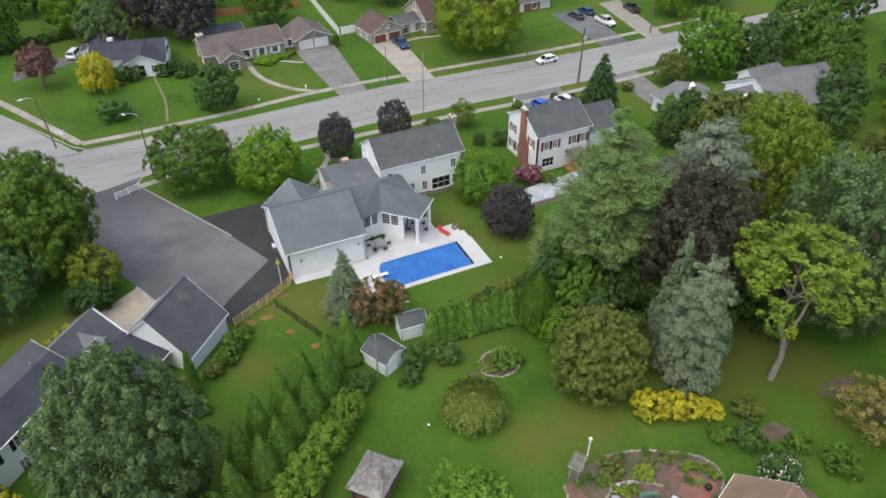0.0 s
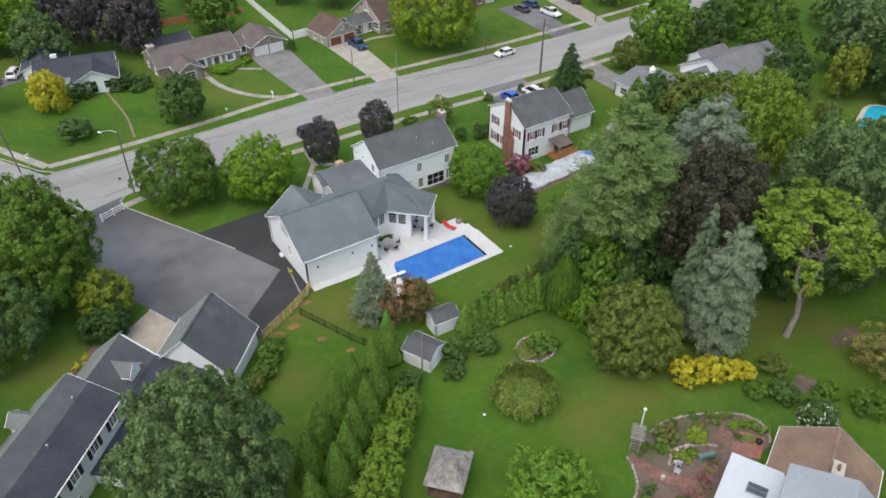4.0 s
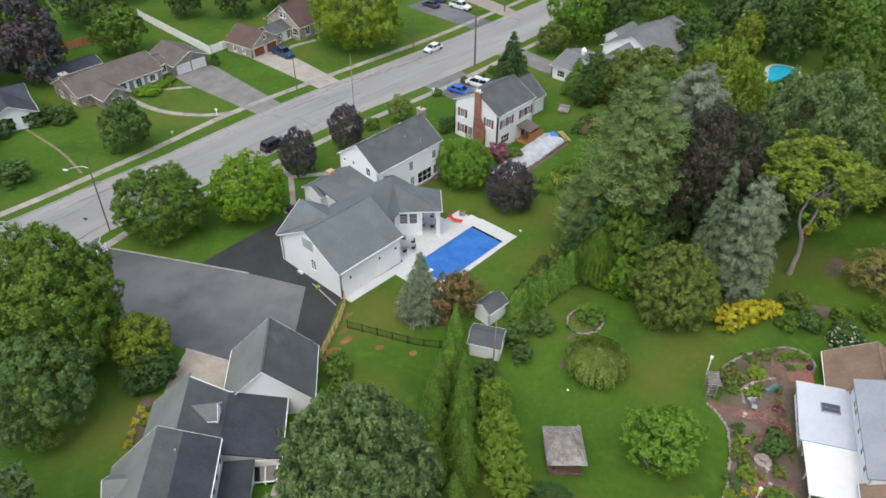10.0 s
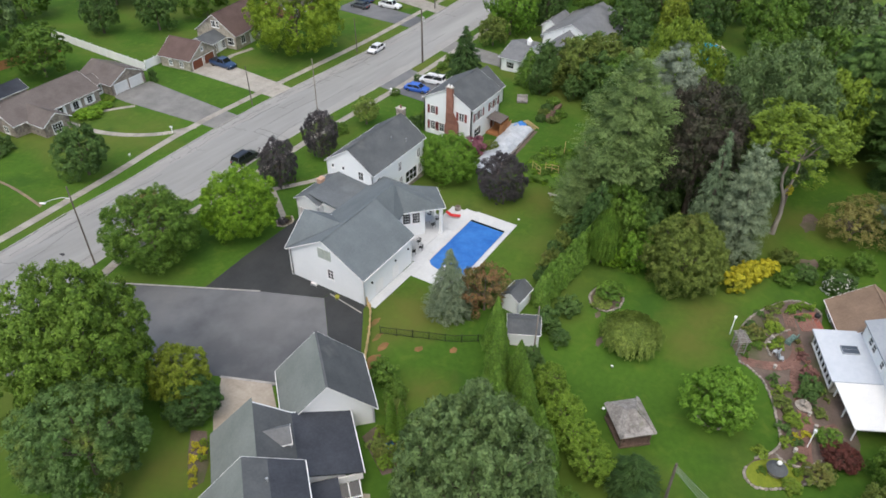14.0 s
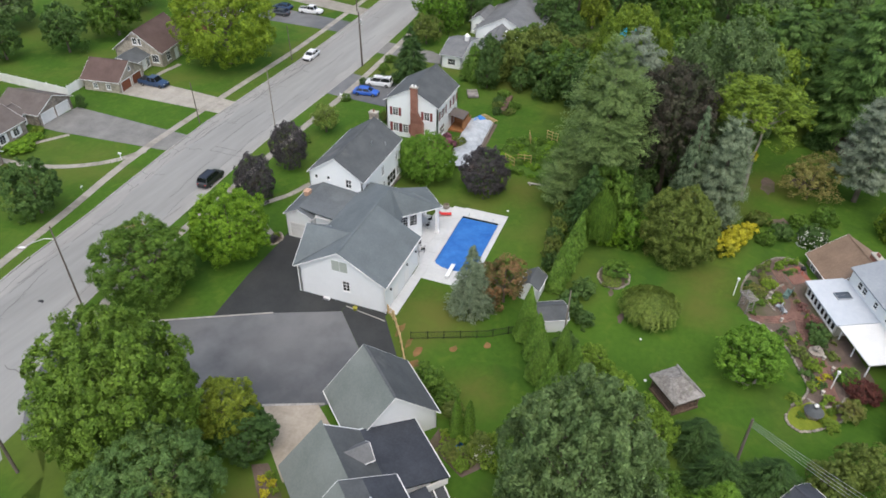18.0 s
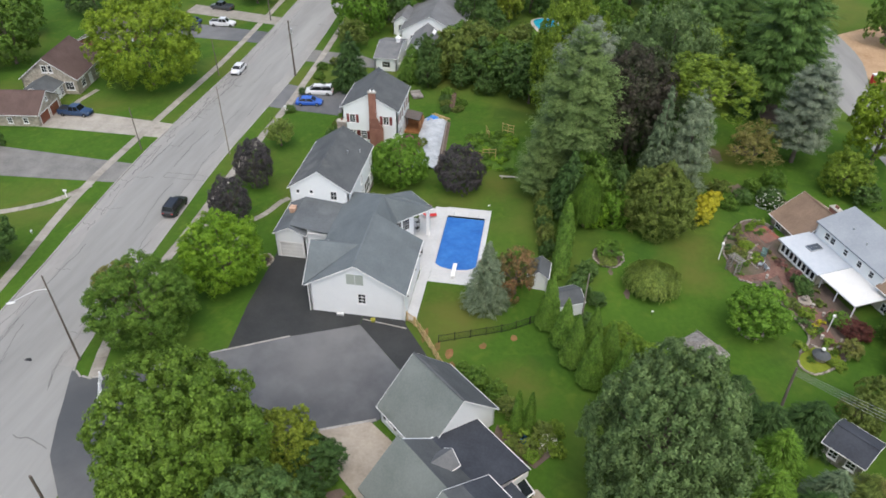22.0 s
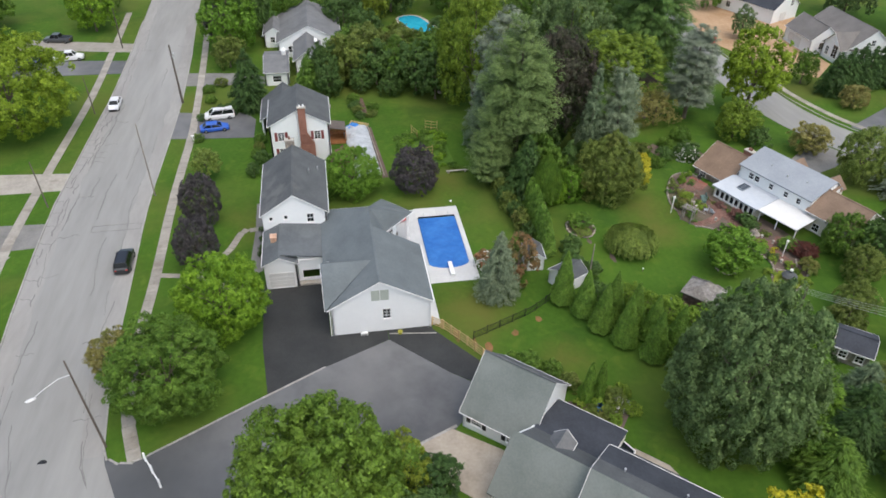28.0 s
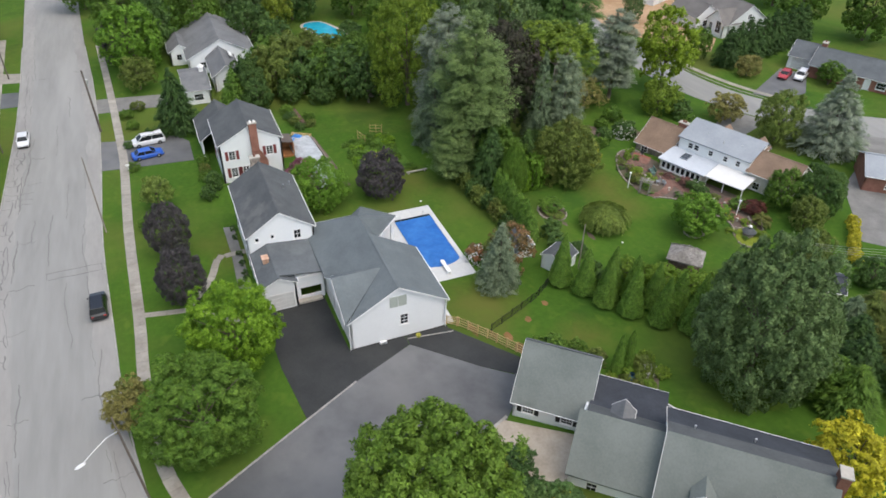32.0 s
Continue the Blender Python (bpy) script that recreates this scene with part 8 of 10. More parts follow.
for s in range(2):
    CROWN["pine", s] = profile_crown("crown", 20, 6.5, 26, [0, 0.1, 0.3, 0.55, 0.78, 0.92, 1], [0.66, 0.95, 1.0, 0.83, 0.54, 0.3, 0.1], 36, 0.26, lobe=0.17, tilt=0.55, around=0.75, ragged=0.3, tufts=7, plume=1.4, shake=2.2, puff=0.95, long=2.0, wide=0.26)
    CROWN["boughs", s] = profile_crown("crown", 20, 6.5, 22, [0, 0.1, 0.3, 0.55, 0.78, 0.92, 1], [0.75, 0.95, 1.0, 0.85, 0.6, 0.34, 0.1], 24, 0.32, lobe=0.13, tilt=0.1, around=0.85, ragged=0.28, tufts=9, droop=0.05, plume=0.5)
    CROWN["bluff", s] = profile_crown("crown", 14, 3.4, 24, [0, 0.1, 0.45, 0.75, 0.92, 1], [0.85, 1.0, 0.95, 0.8, 0.52, 0.2], 36, 0.16, lobe=0.16, tilt=0.25, around=0.8, ragged=0.3, tufts=7, droop=0.05, plume=0.6, shake=1.2, puff=0.9, long=1.8, wide=0.28)
    CROWN["spruce", s] = profile_crown("crown", 14, 4.2, 30, [0, 0.08, 0.3, 0.6, 1], [0.88, 1.0, 0.82, 0.52, 0.03], 18, 0.21, lobe=0.13, tilt=0.0, ragged=0.22, tufts=6, droop=0.1, plume=0.3, puff=0.8, shake=0.9, long=2.0, wide=0.24)
    CROWN["fir", s] = profile_crown("crown", 9, 3.2, 20, [0, 0.1, 0.4, 0.75, 1], [0.85, 1.0, 0.8, 0.42, 0.05], 11, 0.3, lobe=0.15, tilt=0.0, ragged=0.25, tufts=5, droop=0.1, plume=0.2)
    CROWN["arb", s] = column_mesh("crown", 5.6, 1.35, 13000, 0.12, 0.82, 0.12)
    CROWN["column", s] = column_mesh("crown", 3.6, 0.75, 4200, 0.12, 0.5, 0.16)
    CROWN["weep", s] = weeping_mesh("crown", 3.0, 3.2, 900, 24, 0.15)
SIZE = {"pine": (20, 6.5), "boughs": (20, 6.5), "spruce": (14, 4.2), "bluff": (14, 3.4), "fir": (9, 3.2), "arb": (5.6, 1.35), "column": (3.6, 0.75), "weep": (3.0, 3.2)}


def limbs(top, r, base, crown_r, crown_h, n, seed, lean=(0, 0)):
    """A tapered trunk with forking limbs that reach into the crown."""
    rg = random.Random(seed)
    bm = bmesh.new()
    tube(bm, [(0, 0, -0.3), (lean[0] * 0.35, lean[1] * 0.35, base * 0.5), (lean[0], lean[1], base), (lean[0] * 1.1, lean[1] * 1.1, top * 0.85)], [r * 1.35, r, r * 0.8, r * 0.2], 8)
    for k in range(n):
        a = 6.2832 * (k + rg.uniform(-0.3, 0.3)) / n
        z0 = base * rg.uniform(0.8, 1.1) + (top - base) * rg.uniform(0, 0.3)
        e = Vector((math.cos(a) * crown_r * 0.7, math.sin(a) * crown_r * 0.7, min(z0 + crown_h * rg.uniform(0.25, 0.55), top * 0.95)))
        o = Vector((lean[0], lean[1], z0))
        mid = o.lerp(e + Vector((lean[0], lean[1], 0)), 0.5) + Vector((0, 0, 0.25))
        tube(bm, [o, mid, e + Vector((lean[0], lean[1], 0))], [r * 0.45, r * 0.3, r * 0.08], 6)
        for j in range(2):
            d = Vector((rg.uniform(-1, 1), rg.uniform(-1, 1), rg.uniform(0.1, 0.9))) * crown_r * 0.3
            tube(bm, [mid, mid + d * 0.6, mid + d], [r * 0.22, r * 0.12, r * 0.05], 5)
    return bm


COUNT = {}
WORN = {}


def dressed(mesh, mat):
    """The same crown mesh in another leaf."""
    key = (mesh.name, mat.name)
    if key not in WORN:
        c = mesh.copy()
        c.materials.clear()
        c.materials.append(mat)
        WORN[key] = c
    return WORN[key]


def tree(shape, x, y, H, R, mat, label, category="tree", name="tree", base=None, bark=None, lean=(0, 0), group="", squash=None, z=None, girth=1.0):
    """A tree or shrub with its foot at x, y. H: height of its top; R: radius of its crown."""
    k = COUNT[shape] = COUNT.get(shape, -1) + 1
    n = sum(1 for q in CROWN if q[0] == shape)
    t = thing(name, x, y, (fall(x) if z is None else z), 0, label, category, group)
    spin = (k * 77.0) % 360
    if shape in SIZE:
        h0, r0 = SIZE[shape]
        low = 0.0 if base is None else base
        me = dressed(CROWN[shape, k % n], mat)
        part("crown", me, None, t, m=Matrix.Translation((0, 0, low)) @ pose(0, 0, 0, 0, 0, spin) @ Matrix.Diagonal((R / r0, R / r0, (H - low) / h0, 1)))
        part("trunk", tube(bmesh.new(), [(0, 0, -0.3), (0, 0, H * 0.5), (0, 0, H * 0.93)], [0.022 * H + 0.03, 0.015 * H, 0.01], 8), bark or BARK, t)
    else:
        shrub = shape in ("shrub", "wild", "tuft")
        b = base if base is not None else (0.0 if shrub else H * 0.16)
        hh = (H - b) / 2
        me = dressed(CROWN[shape, k % n], mat)
        part("crown", me, None, t, m=Matrix.Translation((lean[0], lean[1], b + hh)) @ pose(0, 0, 0, 0, 0, spin) @ Matrix.Diagonal((R, R, hh, 1)))
        if shrub and H < 3.2:
            part("stem", tube(bmesh.new(), [(0, 0, -0.1), (0.04 * R, 0.03 * R, H * 0.35), (-0.05 * R, 0.06 * R, H * 0.7)], [0.05, 0.035, 0.012], 6), bark or BARK, t)
        else:
            part("trunk", limbs(H, (0.06 + 0.016 * H) * girth, max(b * 1.15, H * 0.12), R, H - b, 7, k + 3, lean), bark or BARK, t)
    return t


# round the white house
tree("maple", 4.1, 94.6, 8.8, 5.6, L_MAPLE, "broad round dark green maple on the front lawn", base=1.0)
tree("fine", 8.6, 100.4, 5.2, 2.5, L_RUST, "smaller olive-brown tree beside a larger maple", base=1.2)
tree("maple", 14.3, 90.2, 9.2, 4.9, L_BRIGHT, "bright green round-headed tree beside the black drive", base=1.0)
for x, y in ((26.1, 94.3), (36.0, 94.8)):
    tree("huge", x, y, 7.2, 2.75, L_PURPLE, "small dark purple-leaved tree on the front lawn", group="purple street-side trees", base=0.9)
tree("huge", 40.4, 65.7, 6.9, 3.5, L_PURPLE, "round dark purple-leaved tree on the back lawn", base=0.7)
tree("huge", 41.2, 74.6, 6.8, 4.2, L_FRESH, "dense dome-shaped light green tree behind the house", base=0.4)
tree("mid", 48.5, 95.5, 4.6, 2.3, L_WEEP, "small thin light green tree on the front lawn", base=1.2)
tree("spruce", 15.5, 59.2, 9.2, 3.0, L_BLUE, "dense blue spruce at the pool deck's corner")
tree("airy", 18.2, 56.1, 6.2, 3.2, L_RED, "sparse rust-red small tree beside the blue spruce", base=0.5)
tree("wild", 19.6, 57.2, 4.6, 1.9, L_OLIVE, "twiggy olive shrub near the sheds", "shrub", "shrub")
tree("shrub", 21.4, 59.4, 2.2, 1.5, L_RED, "red-brown shrub with white blossom beside the pool", "shrub", "shrub", base=0.3)
for x, y, h in ((13.2, 52.0, 7.4), (10.5, 50.3, 6.4), (7.7, 49.2, 6.5), (5.0, 47.6, 6.6), (2.2, 45.4, 6.6), (0.0, 43.1, 6.3), (9.4, 47.4, 6.6), (7.3, 45.8, 6.5), (5.2, 44.4, 6.2), (3.4, 42.4, 6.0), (1.6, 40.8, 6.2), (-1.4, 39.3, 6.0)):
    tree("arb", x, y, h * 1.03, 1.55, L_ARB, "tall conical green arborvitae in a back-garden row", "arborvitae", "arborvitae", group="arborvitae row")
for x, y, h, r in ((10.6, 44.5, 3.3, 1.8), (9.1, 43.0, 3.0, 1.7), (7.5, 41.5, 3.4, 2.0), (5.3, 39.5, 3.5, 2.1), (3.4, 37.3, 3.6, 2.2)):
    tree("semi", x, y, h, r, L_HEDGE, "loose yellow-green shrub before the arborvitae row", "shrub", "shrub", group="yellow-green shrubs")
for x, y, h in ((38.8, 86.95, 0.8), (36.7, 87.05, 0.7), (32.8, 87.05, 0.9), (30.9, 87.1, 0.6), (28.8, 87.1, 0.7), (27.6, 87.15, 0.6)):
    tree("tuft", x, y, h, 0.5, L_DARK, "small dark clipped plant in the gravel strip", "shrub", "shrub", group="gravel-strip plants")
for k, (x, y) in enumerate(((-3.2, 55.4), (-4.0, 54.4), (-3.3, 53.6), (-4.6, 53.2), (-5.4, 52.6), (-3.9, 52.4), (-4.6, 51.4), (-5.9, 52.9), (-4.8, 55.0), (-5.2, 53.9))):
    tree("shrub" if k % 2 else "tuft", x, y, 0.7 + 0.12 * (k % 4), 0.75, (L_LIME, L_OLIVE, L_HEDGE, L_WEEP, L_OLIVE)[k % 5], "flowering perennial in the corner flower bed", "perennial", "perennial", group="corner flower bed")
# large oak and trees by the neighbour's house
tree("oak", -8.4, 42.8, 17.0, 6.6, L_OAK, "very large round deep green oak behind the neighbour house", base=0.7)
tree("column", -2.5, 54.5, 5.4, 0.66, L_ARB, "narrow green cypress beside the neighbour house", "cypress", "cypress", group="cypress pair")
tree("column", -2.5, 53.3, 5.4, 0.66, L_ARB, "narrow green cypress beside the neighbour house", "cypress", "cypress", group="cypress pair")
for x, y, h, r, mt in ((-3.4, 52.0, 1.8, 1.3, L_OLIVE), (-2.4, 50.9, 1.4, 1.0, L_LIME), (-4.8, 50.6, 1.2, 0.9, L_LIME), (2.6, 58.6, 2.0, 1.5, L_MAPLE), (1.3, 56.9, 1.8, 1.3, L_MAPLE), (-0.4, 55.6, 1.6, 1.2, L_OLIVE), (3.6, 60.2, 1.4, 1.1, L_MAPLE)):
    tree("shrub", x, y, h, r, mt, "low rounded shrub along the neighbour's wall", "shrub", "shrub", group="shrubs at the white wall")
tree("shrub", -3.7, 51.5, 1.0, 0.95, L_LIME, "low shrub with cream blossom in the flower bed", "shrub", "shrub")
pot = thing("glazed_pot", -4.0, 53.7, None, 0, "round bright blue glazed garden pot in the flower bed", "plant pot")
part("pot", lathe(bmesh.new(), [(0.2, 0), (0.34, 0.25), (0.36, 0.45), (0.28, 0.6), (0.32, 0.66), (0.26, 0.66), (0.24, 0.5)], 16), TARP_BLUE, pot, smooth=True)
tree("lush", -15.0, 80.2, 14.7, 6.5, L_FIELD, "large spreading green maple beside the driveway", base=1.5)
tree("fine", -10.0, 74.2, 6.2, 3.0, L_AMBER, "olive-yellow small tree under the large maple", base=0.8)
tree("fine", -10.9, 71.4, 3.4, 2.9, L_SPRUCE, "dark green rounded shrub beside the concrete pad", "shrub", "shrub", base=0.1)
tree("huge", -20.2, 73.4, 9.4, 5.4, L_ASH, "large green tree behind the neighbour's garden", base=1.2)
for k, (x, y) in enumerate(((-13.8, 68.1), (-13.0, 67.9), (-13.7, 67.2), (-14.9, 67.3), (-15.8, 66.2), (-16.5, 65.5), (-14.3, 66.6))):
    tree("tuft", x, y, 0.65, 0.5, L_LIME if k in (1, 6) else L_GOLD, "small yellow-flowered plant in the front bed", "perennial", "perennial", group="front-bed plants")
tree("big", -31.0, 60.0, 13.0, 6.5, L_OAK, "large dark green tree behind the garden", base=1.4)
tree("wild", -21.6, 44.2, 6.6, 3.6, L_GOLD, "brilliant golden shrub at the house's end", "shrub", "shrub", base=0.1)
for x, y, h, r, mt in ((-9.5, 29.8, 5.0, 3.0, L_SPRUCE), (-12.5, 33.0, 5.5, 3.2, L_SPRUCE), (0.5, 31.5, 4.6, 3.0, L_SPRUCE), (4.2, 33.6, 4.2, 2.6, L_SPRUCE), (-3.2, 31.4, 5.4, 2.6, L_FRESH), (-8.0, 33.2, 5.4, 2.8, L_FRESH), (-7.1, 28.2, 5.4, 2.6, L_TEAL), (-15.5, 37.5, 6.0, 3.2, L_MAPLE), (1.4, 27.2, 4.6, 3.1, L_SPRUCE), (-7.5, 25.6, 5.6, 3.4, L_OLIVE), (-13.6, 27.2, 6.0, 3.6, L_OLIVE)):
    tree("fir", x, y, h, r, mt, "broad green evergreen in the back gardens", "evergreen", "evergreen", group="back-garden evergreens")
for x, y, h, r, mt in ((5.6, 19.8, 4.4, 2.4, L_OLIVE), (3.2, 22.4, 3.6, 2.2, L_OLIVE), (-1.5, 17.5, 4.0, 2.4, L_DARK), (-10.0, 20.0, 6.0, 3.2, L_OLIVE), (-18.0, 30.0, 7.0, 3.6, L_MAPLE), (-4.0, 36.6, 4.5, 2.6, L_MAPLE), (-12.0, 38.5, 5.5, 3.0, L_MAPLE), (-16.5, 24.0, 7.0, 3.8, L_MAPLE)):
    tree("wild", x, y, h, r, mt, "loose green shrub in the back gardens", "shrub", "shrub", group="back-garden shrubs")
# back lawn
tree("weep", 22.0, 39.9, 3.2, 3.5, L_WEEP, "weeping grey-green small tree on the back lawn")
tree("wild", 16.2, 29.5, 5.6, 3.7, L_FRESH, "bright green round tree with bare soil at its foot", base=0.7)
tree("oak", 35.5, 38.4, 9.4, 5.0, L_OLIVE, "broad olive-green bushy tree on the lawn", base=0.3)
for dx, dy, h, r in ((-2.2, 1.0, 3.0, 1.7), (0, 0, 2.7, 1.8), (2.0, -1.1, 2.3, 1.6), (3.6, -2.0, 1.8, 1.2)):
    tree("shrub", 39.7 + dx, 31.6 + dy, h, r, L_GOLD, "golden yellow arching shrub at the lawn's edge", "shrub", "shrub", group="golden shrubs")
tree("shrub", 44.2, 21.6, 2.7, 2.1, L_DARK, "dark rounded shrub with white blossom", "shrub", "shrub")
for start, rx_, rz_, n in (("dark rounded shrub with white", 2.05, 2.5, 260), ("red-brown shrub with white", 1.55, 2.15, 240), ("low shrub with cream", 1.05, 1.08, 300)):
    bl = gen.normal(size=(n, 3))
    bl /= np.linalg.norm(bl, axis=1, keepdims=True)
    bl[:, 2] = np.abs(bl[:, 2])
    me = leaf_mesh("blossom", bl * np.array([rx_, rx_, rz_]) * gen.uniform(0.9, 1.05, size=(n, 1)), bl, 0.2 * gen.uniform(0.7, 1.3, size=n))
    me.materials.append(L_WHITE)
    part("blossom", me, None, [o for o in scene.collection.objects if o.get("label", "").startswith(start)][0], "scattered white blossom")
for x, y, h, r, mt in ((44.2, 25.6, 2.0, 1.6, L_DARK), (46.6, 28.4, 1.8, 1.6, L_OLIVE), (42.2, 27.4, 1.5, 1.3, L_MAPLE), (48.3, 23.3, 1.6, 1.4, L_MAPLE), (50.0, 20.0, 2.4, 1.8, L_MAPLE)):
    tree("shrub", x, y, h, r, mt, "green shrub in a loose border", "shrub", "shrub", group="border shrubs")
# the tall group behind the lawn
tree("pine", 43.9, 50.1, 22.9, 6.1, L_PINE, "very tall soft green white pine", "pine", "pine", base=6.4)
tree("pine", 41.2, 54.4, 10.5, 3.6, L_PINE, "soft green white pine beside a taller one", "pine", "pine", base=0.8)
tree("huge", 49.9, 42.2, 19.5, 5.9, L_BEECH, "tall dark copper beech among conifers", base=6.0)
tree("spruce", 44.1, 38.4, 16.8, 3.0, L_TEAL, "tall blue-grey spruce with pointed top", "spruce", "spruce")
tree("bluff", 43.8, 34.5, 15.9, 3.2, L_BLUE, "blunt blue-grey spruce beside a taller one", "spruce", "spruce")
tree("bluff", 56.3, 49.0, 20.6, 5.6, L_SILVER, "tall blue-grey spruce behind the pine", "spruce", "spruce")
tree("spruce", 52.5, 52.6, 16.0, 4.0, L_TEAL, "blue-grey spruce behind the pine", "spruce", "spruce")
tree("huge", 65.0, 35.8, 21.0, 8.0, L_OAK, "very large round green tree behind the purple beech", base=2.0)
tree("huge", 69.1, 51.2, 19.8, 6.7, L_LIME, "tall yellow-green tree behind the conifers", base=2.0)
lt = tree("open", 52.6, 30.9, 17.9, 7.1, L_LIME, "leaning pale-barked tree with broad yellow-green crown", base=12.2, bark=BARK_PALE, lean=(-0.5, 1.0), girth=0.62)
for c in [c for c in lt.children if c.name.startswith("trunk")]:
    bpy.data.objects.remove(c)
bm = bmesh.new()
tube(bm, [(0, 0, -0.3), (0.05, -0.05, 1.5), (0.15, -0.15, 3.2), (-0.1, 0.1, 5.4), (-0.35, 0.35, 6.6)], [0.42, 0.33, 0.29, 0.26, 0.24], 10)
tube(bm, [(-0.35, 0.35, 6.4), (-0.85, 0.85, 7.8), (-1.05, 1.05, 9.4), (-0.6, 0.8, 11.2), (-1.9, 1.9, 13.6)], [0.22, 0.19, 0.16, 0.13, 0.04], 8)
tube(bm, [(-0.35, 0.35, 6.4), (0.1, -0.1, 7.6), (0.35, -0.3, 9.2), (0.6, -0.3, 11.0), (1.6, -0.8, 13.8)], [0.2, 0.17, 0.14, 0.11, 0.04], 8)
for k in range(10):
    a, o = k * 0.63, Vector((-0.6, 0.8, 11.0)) if k % 2 else Vector((0.6, -0.3, 10.8))
    e = Vector((-0.5 + 4.6 * math.cos(a), 1.0 + 4.6 * math.sin(a), 13.2 + 0.9 * (k % 3)))
    tube(bm, [o, o.lerp(e, 0.5) + Vector((0, 0, 0.5)), e], [0.1, 0.07, 0.025], 6)
part("trunk", bm, BARK_PALE, lt)
tree("shrub", 52.75, 30.75, 7.7, 0.55, L_GOLD, "tuft of yellow leaves on the leaning trunk", "creeper", "creeper", base=6.0)
tree("airy", 56.6, 21.8, 5.2, 4.0, L_RUST, "rusty olive spreading small tree on the lawn", base=0.6)
tree("airy", 62.0, 20.2, 5.0, 3.4, L_RUST, "rusty olive spreading small tree on the lawn", base=0.6)
tree("weep", 34.0, 48.0, 7.6, 2.2, L_MAPLE, "tall weeping green tree beside the hedge")
for x, y, h, r, mt, lb in ((36.8, 50.2, 9.6, 3.4, L_SPRUCE, "dark green spruce beside the hedge"), (38.6, 43.4, 7.4, 2.6, L_DARK, "dark evergreen under the pine")):
    tree("fir", x, y, h, r, mt, lb, "evergreen", "evergreen")
for x, y, h, r in ((39.3, 48.2, 8.6, 3.1), (37.4, 46.6, 6.8, 2.7)):
    tree("semi", x, y, h, r, L_MAPLE, "dense fresh green leafy tree under the pine", base=0.6)
for x, y, h, r, mt in ((35.0, 44.0, 5.0, 2.2, L_FRESH), (34.6, 46.6, 4.0, 2.0, L_BRIGHT), (40.4, 40.6, 6.0, 2.4, L_DARK), (46.4, 45.6, 7.0, 3.0, L_DARK), (42.0, 46.6, 6.0, 3.0, L_DARK), (41.6, 52.0, 4.2, 2.4, L_DARK), (45.4, 53.4, 4.6, 2.6, L_DARK), (48.4, 36.6, 6.0, 2.8, L_DARK), (50.4, 46.4, 8.0, 3.2, L_DARK), (54.6, 40.6, 9.0, 3.6, L_DARK), (58.6, 36.4, 9.0, 3.6, L_DARK)):
    tree("wild", x, y, h, r, mt, "green undergrowth shrub beneath tall trees", "shrub", "shrub", group="undergrowth")
# hedge behind the pool
for k, (x, y, a) in enumerate(along(smooth_line([(22.6, 51.0), (26.2, 50.7), (30.0, 50.4), (34.6, 50.0)], 4), 1.05)):
    tree("column", x, y, 4.3 + (k * 7 % 5) * 0.25, 1.15, L_ARB, "upright bright green evergreen in the long garden hedge", "hedge plant", "hedge_plant", group="garden hedge")
for k, (x, y, a) in enumerate(along(smooth_line([(26.4, 52.6), (28.5, 52.8), (31.4, 53.2), (35.6, 53.5), (39.1, 53.6), (43.0, 54.0)], 4), 1.5)):
    tree("shrub", x, y, 2.3 + (k * 5 % 4) * 0.25, 1.25, L_OLIVE if k % 3 else L_DARK, "loose olive-green shrub in a curved hedge by the lawn", "hedge plant", "hedge_plant", group="olive hedge")
for x, y, h, r in ((19.4, 48.6, 2.4, 1.7), (22.8, 47.8, 2.2, 1.6), (17.9, 46.6, 1.6, 1.3), (13.0, 47.6, 2.0, 1.5)):
    tree("shrub", x, y, h, r, L_DARK, "dark green shrub beside the sheds", "shrub", "shrub", group="shrubs by the sheds")
# by the shuttered house
tree("fir", 72.6, 90.4, 10.8, 3.7, L_SPRUCE, "dark conical evergreen beside the drive", "evergreen", "evergreen")
for x, y, h, r, mt in ((51.2, 87.6, 2.4, 1.4, L_DARK), (53.8, 88.6, 1.6, 1.0, L_MAPLE), (56.2, 88.4, 1.5, 1.0, L_OLIVE), (58.8, 88.2, 1.6, 1.1, L_MAPLE), (60.8, 98.2, 1.3, 1.0, L_MAPLE), (68.8, 98.6, 1.2, 0.9, L_DARK), (76.0, 97.6, 1.5, 1.1, L_MAPLE), (80.6, 98.4, 1.6, 1.2, L_MAPLE), (70.2, 95.2, 2.2, 1.0, L_DARK), (43.6, 97.2, 1.7, 1.5, L_MAPLE), (48.2, 88.8, 2.0, 1.2, L_DARK), (83.6, 96.5, 1.6, 1.4, L_OLIVE)):
    tree("shrub", x, y, h, r, mt, "clipped rounded green shrub by the front lawn", "shrub", "shrub", group="front-lawn shrubs")
tree("shrub", 49.6, 75.6, 2.8, 2.2, L_MAGENTA, "dusty pink flowering shrub beside the white house", "shrub", "shrub")
tree("shrub", 51.8, 73.6, 1.8, 1.3, L_OLIVE, "low olive shrub beside the plastic tunnel", "shrub", "shrub")
for sh, x, y, h, r, mt in (("fir", 79.0, 80.2, 7.0, 2.8, L_ARB), ("wild", 80.4, 77.0, 8.0, 3.4, L_DARK), ("fir", 82.6, 78.0, 7.4, 3.0, L_SPRUCE), ("wild", 76.2, 76.6, 5.6, 2.6, L_DARK), ("fir", 84.0, 75.0, 8.0, 3.4, L_OLIVE)):
    tree(sh, x, y, h, r, mt, "dark green evergreen at the lawn's far side", "evergreen", "evergreen", group="lawn-side evergreens", base=0.2)
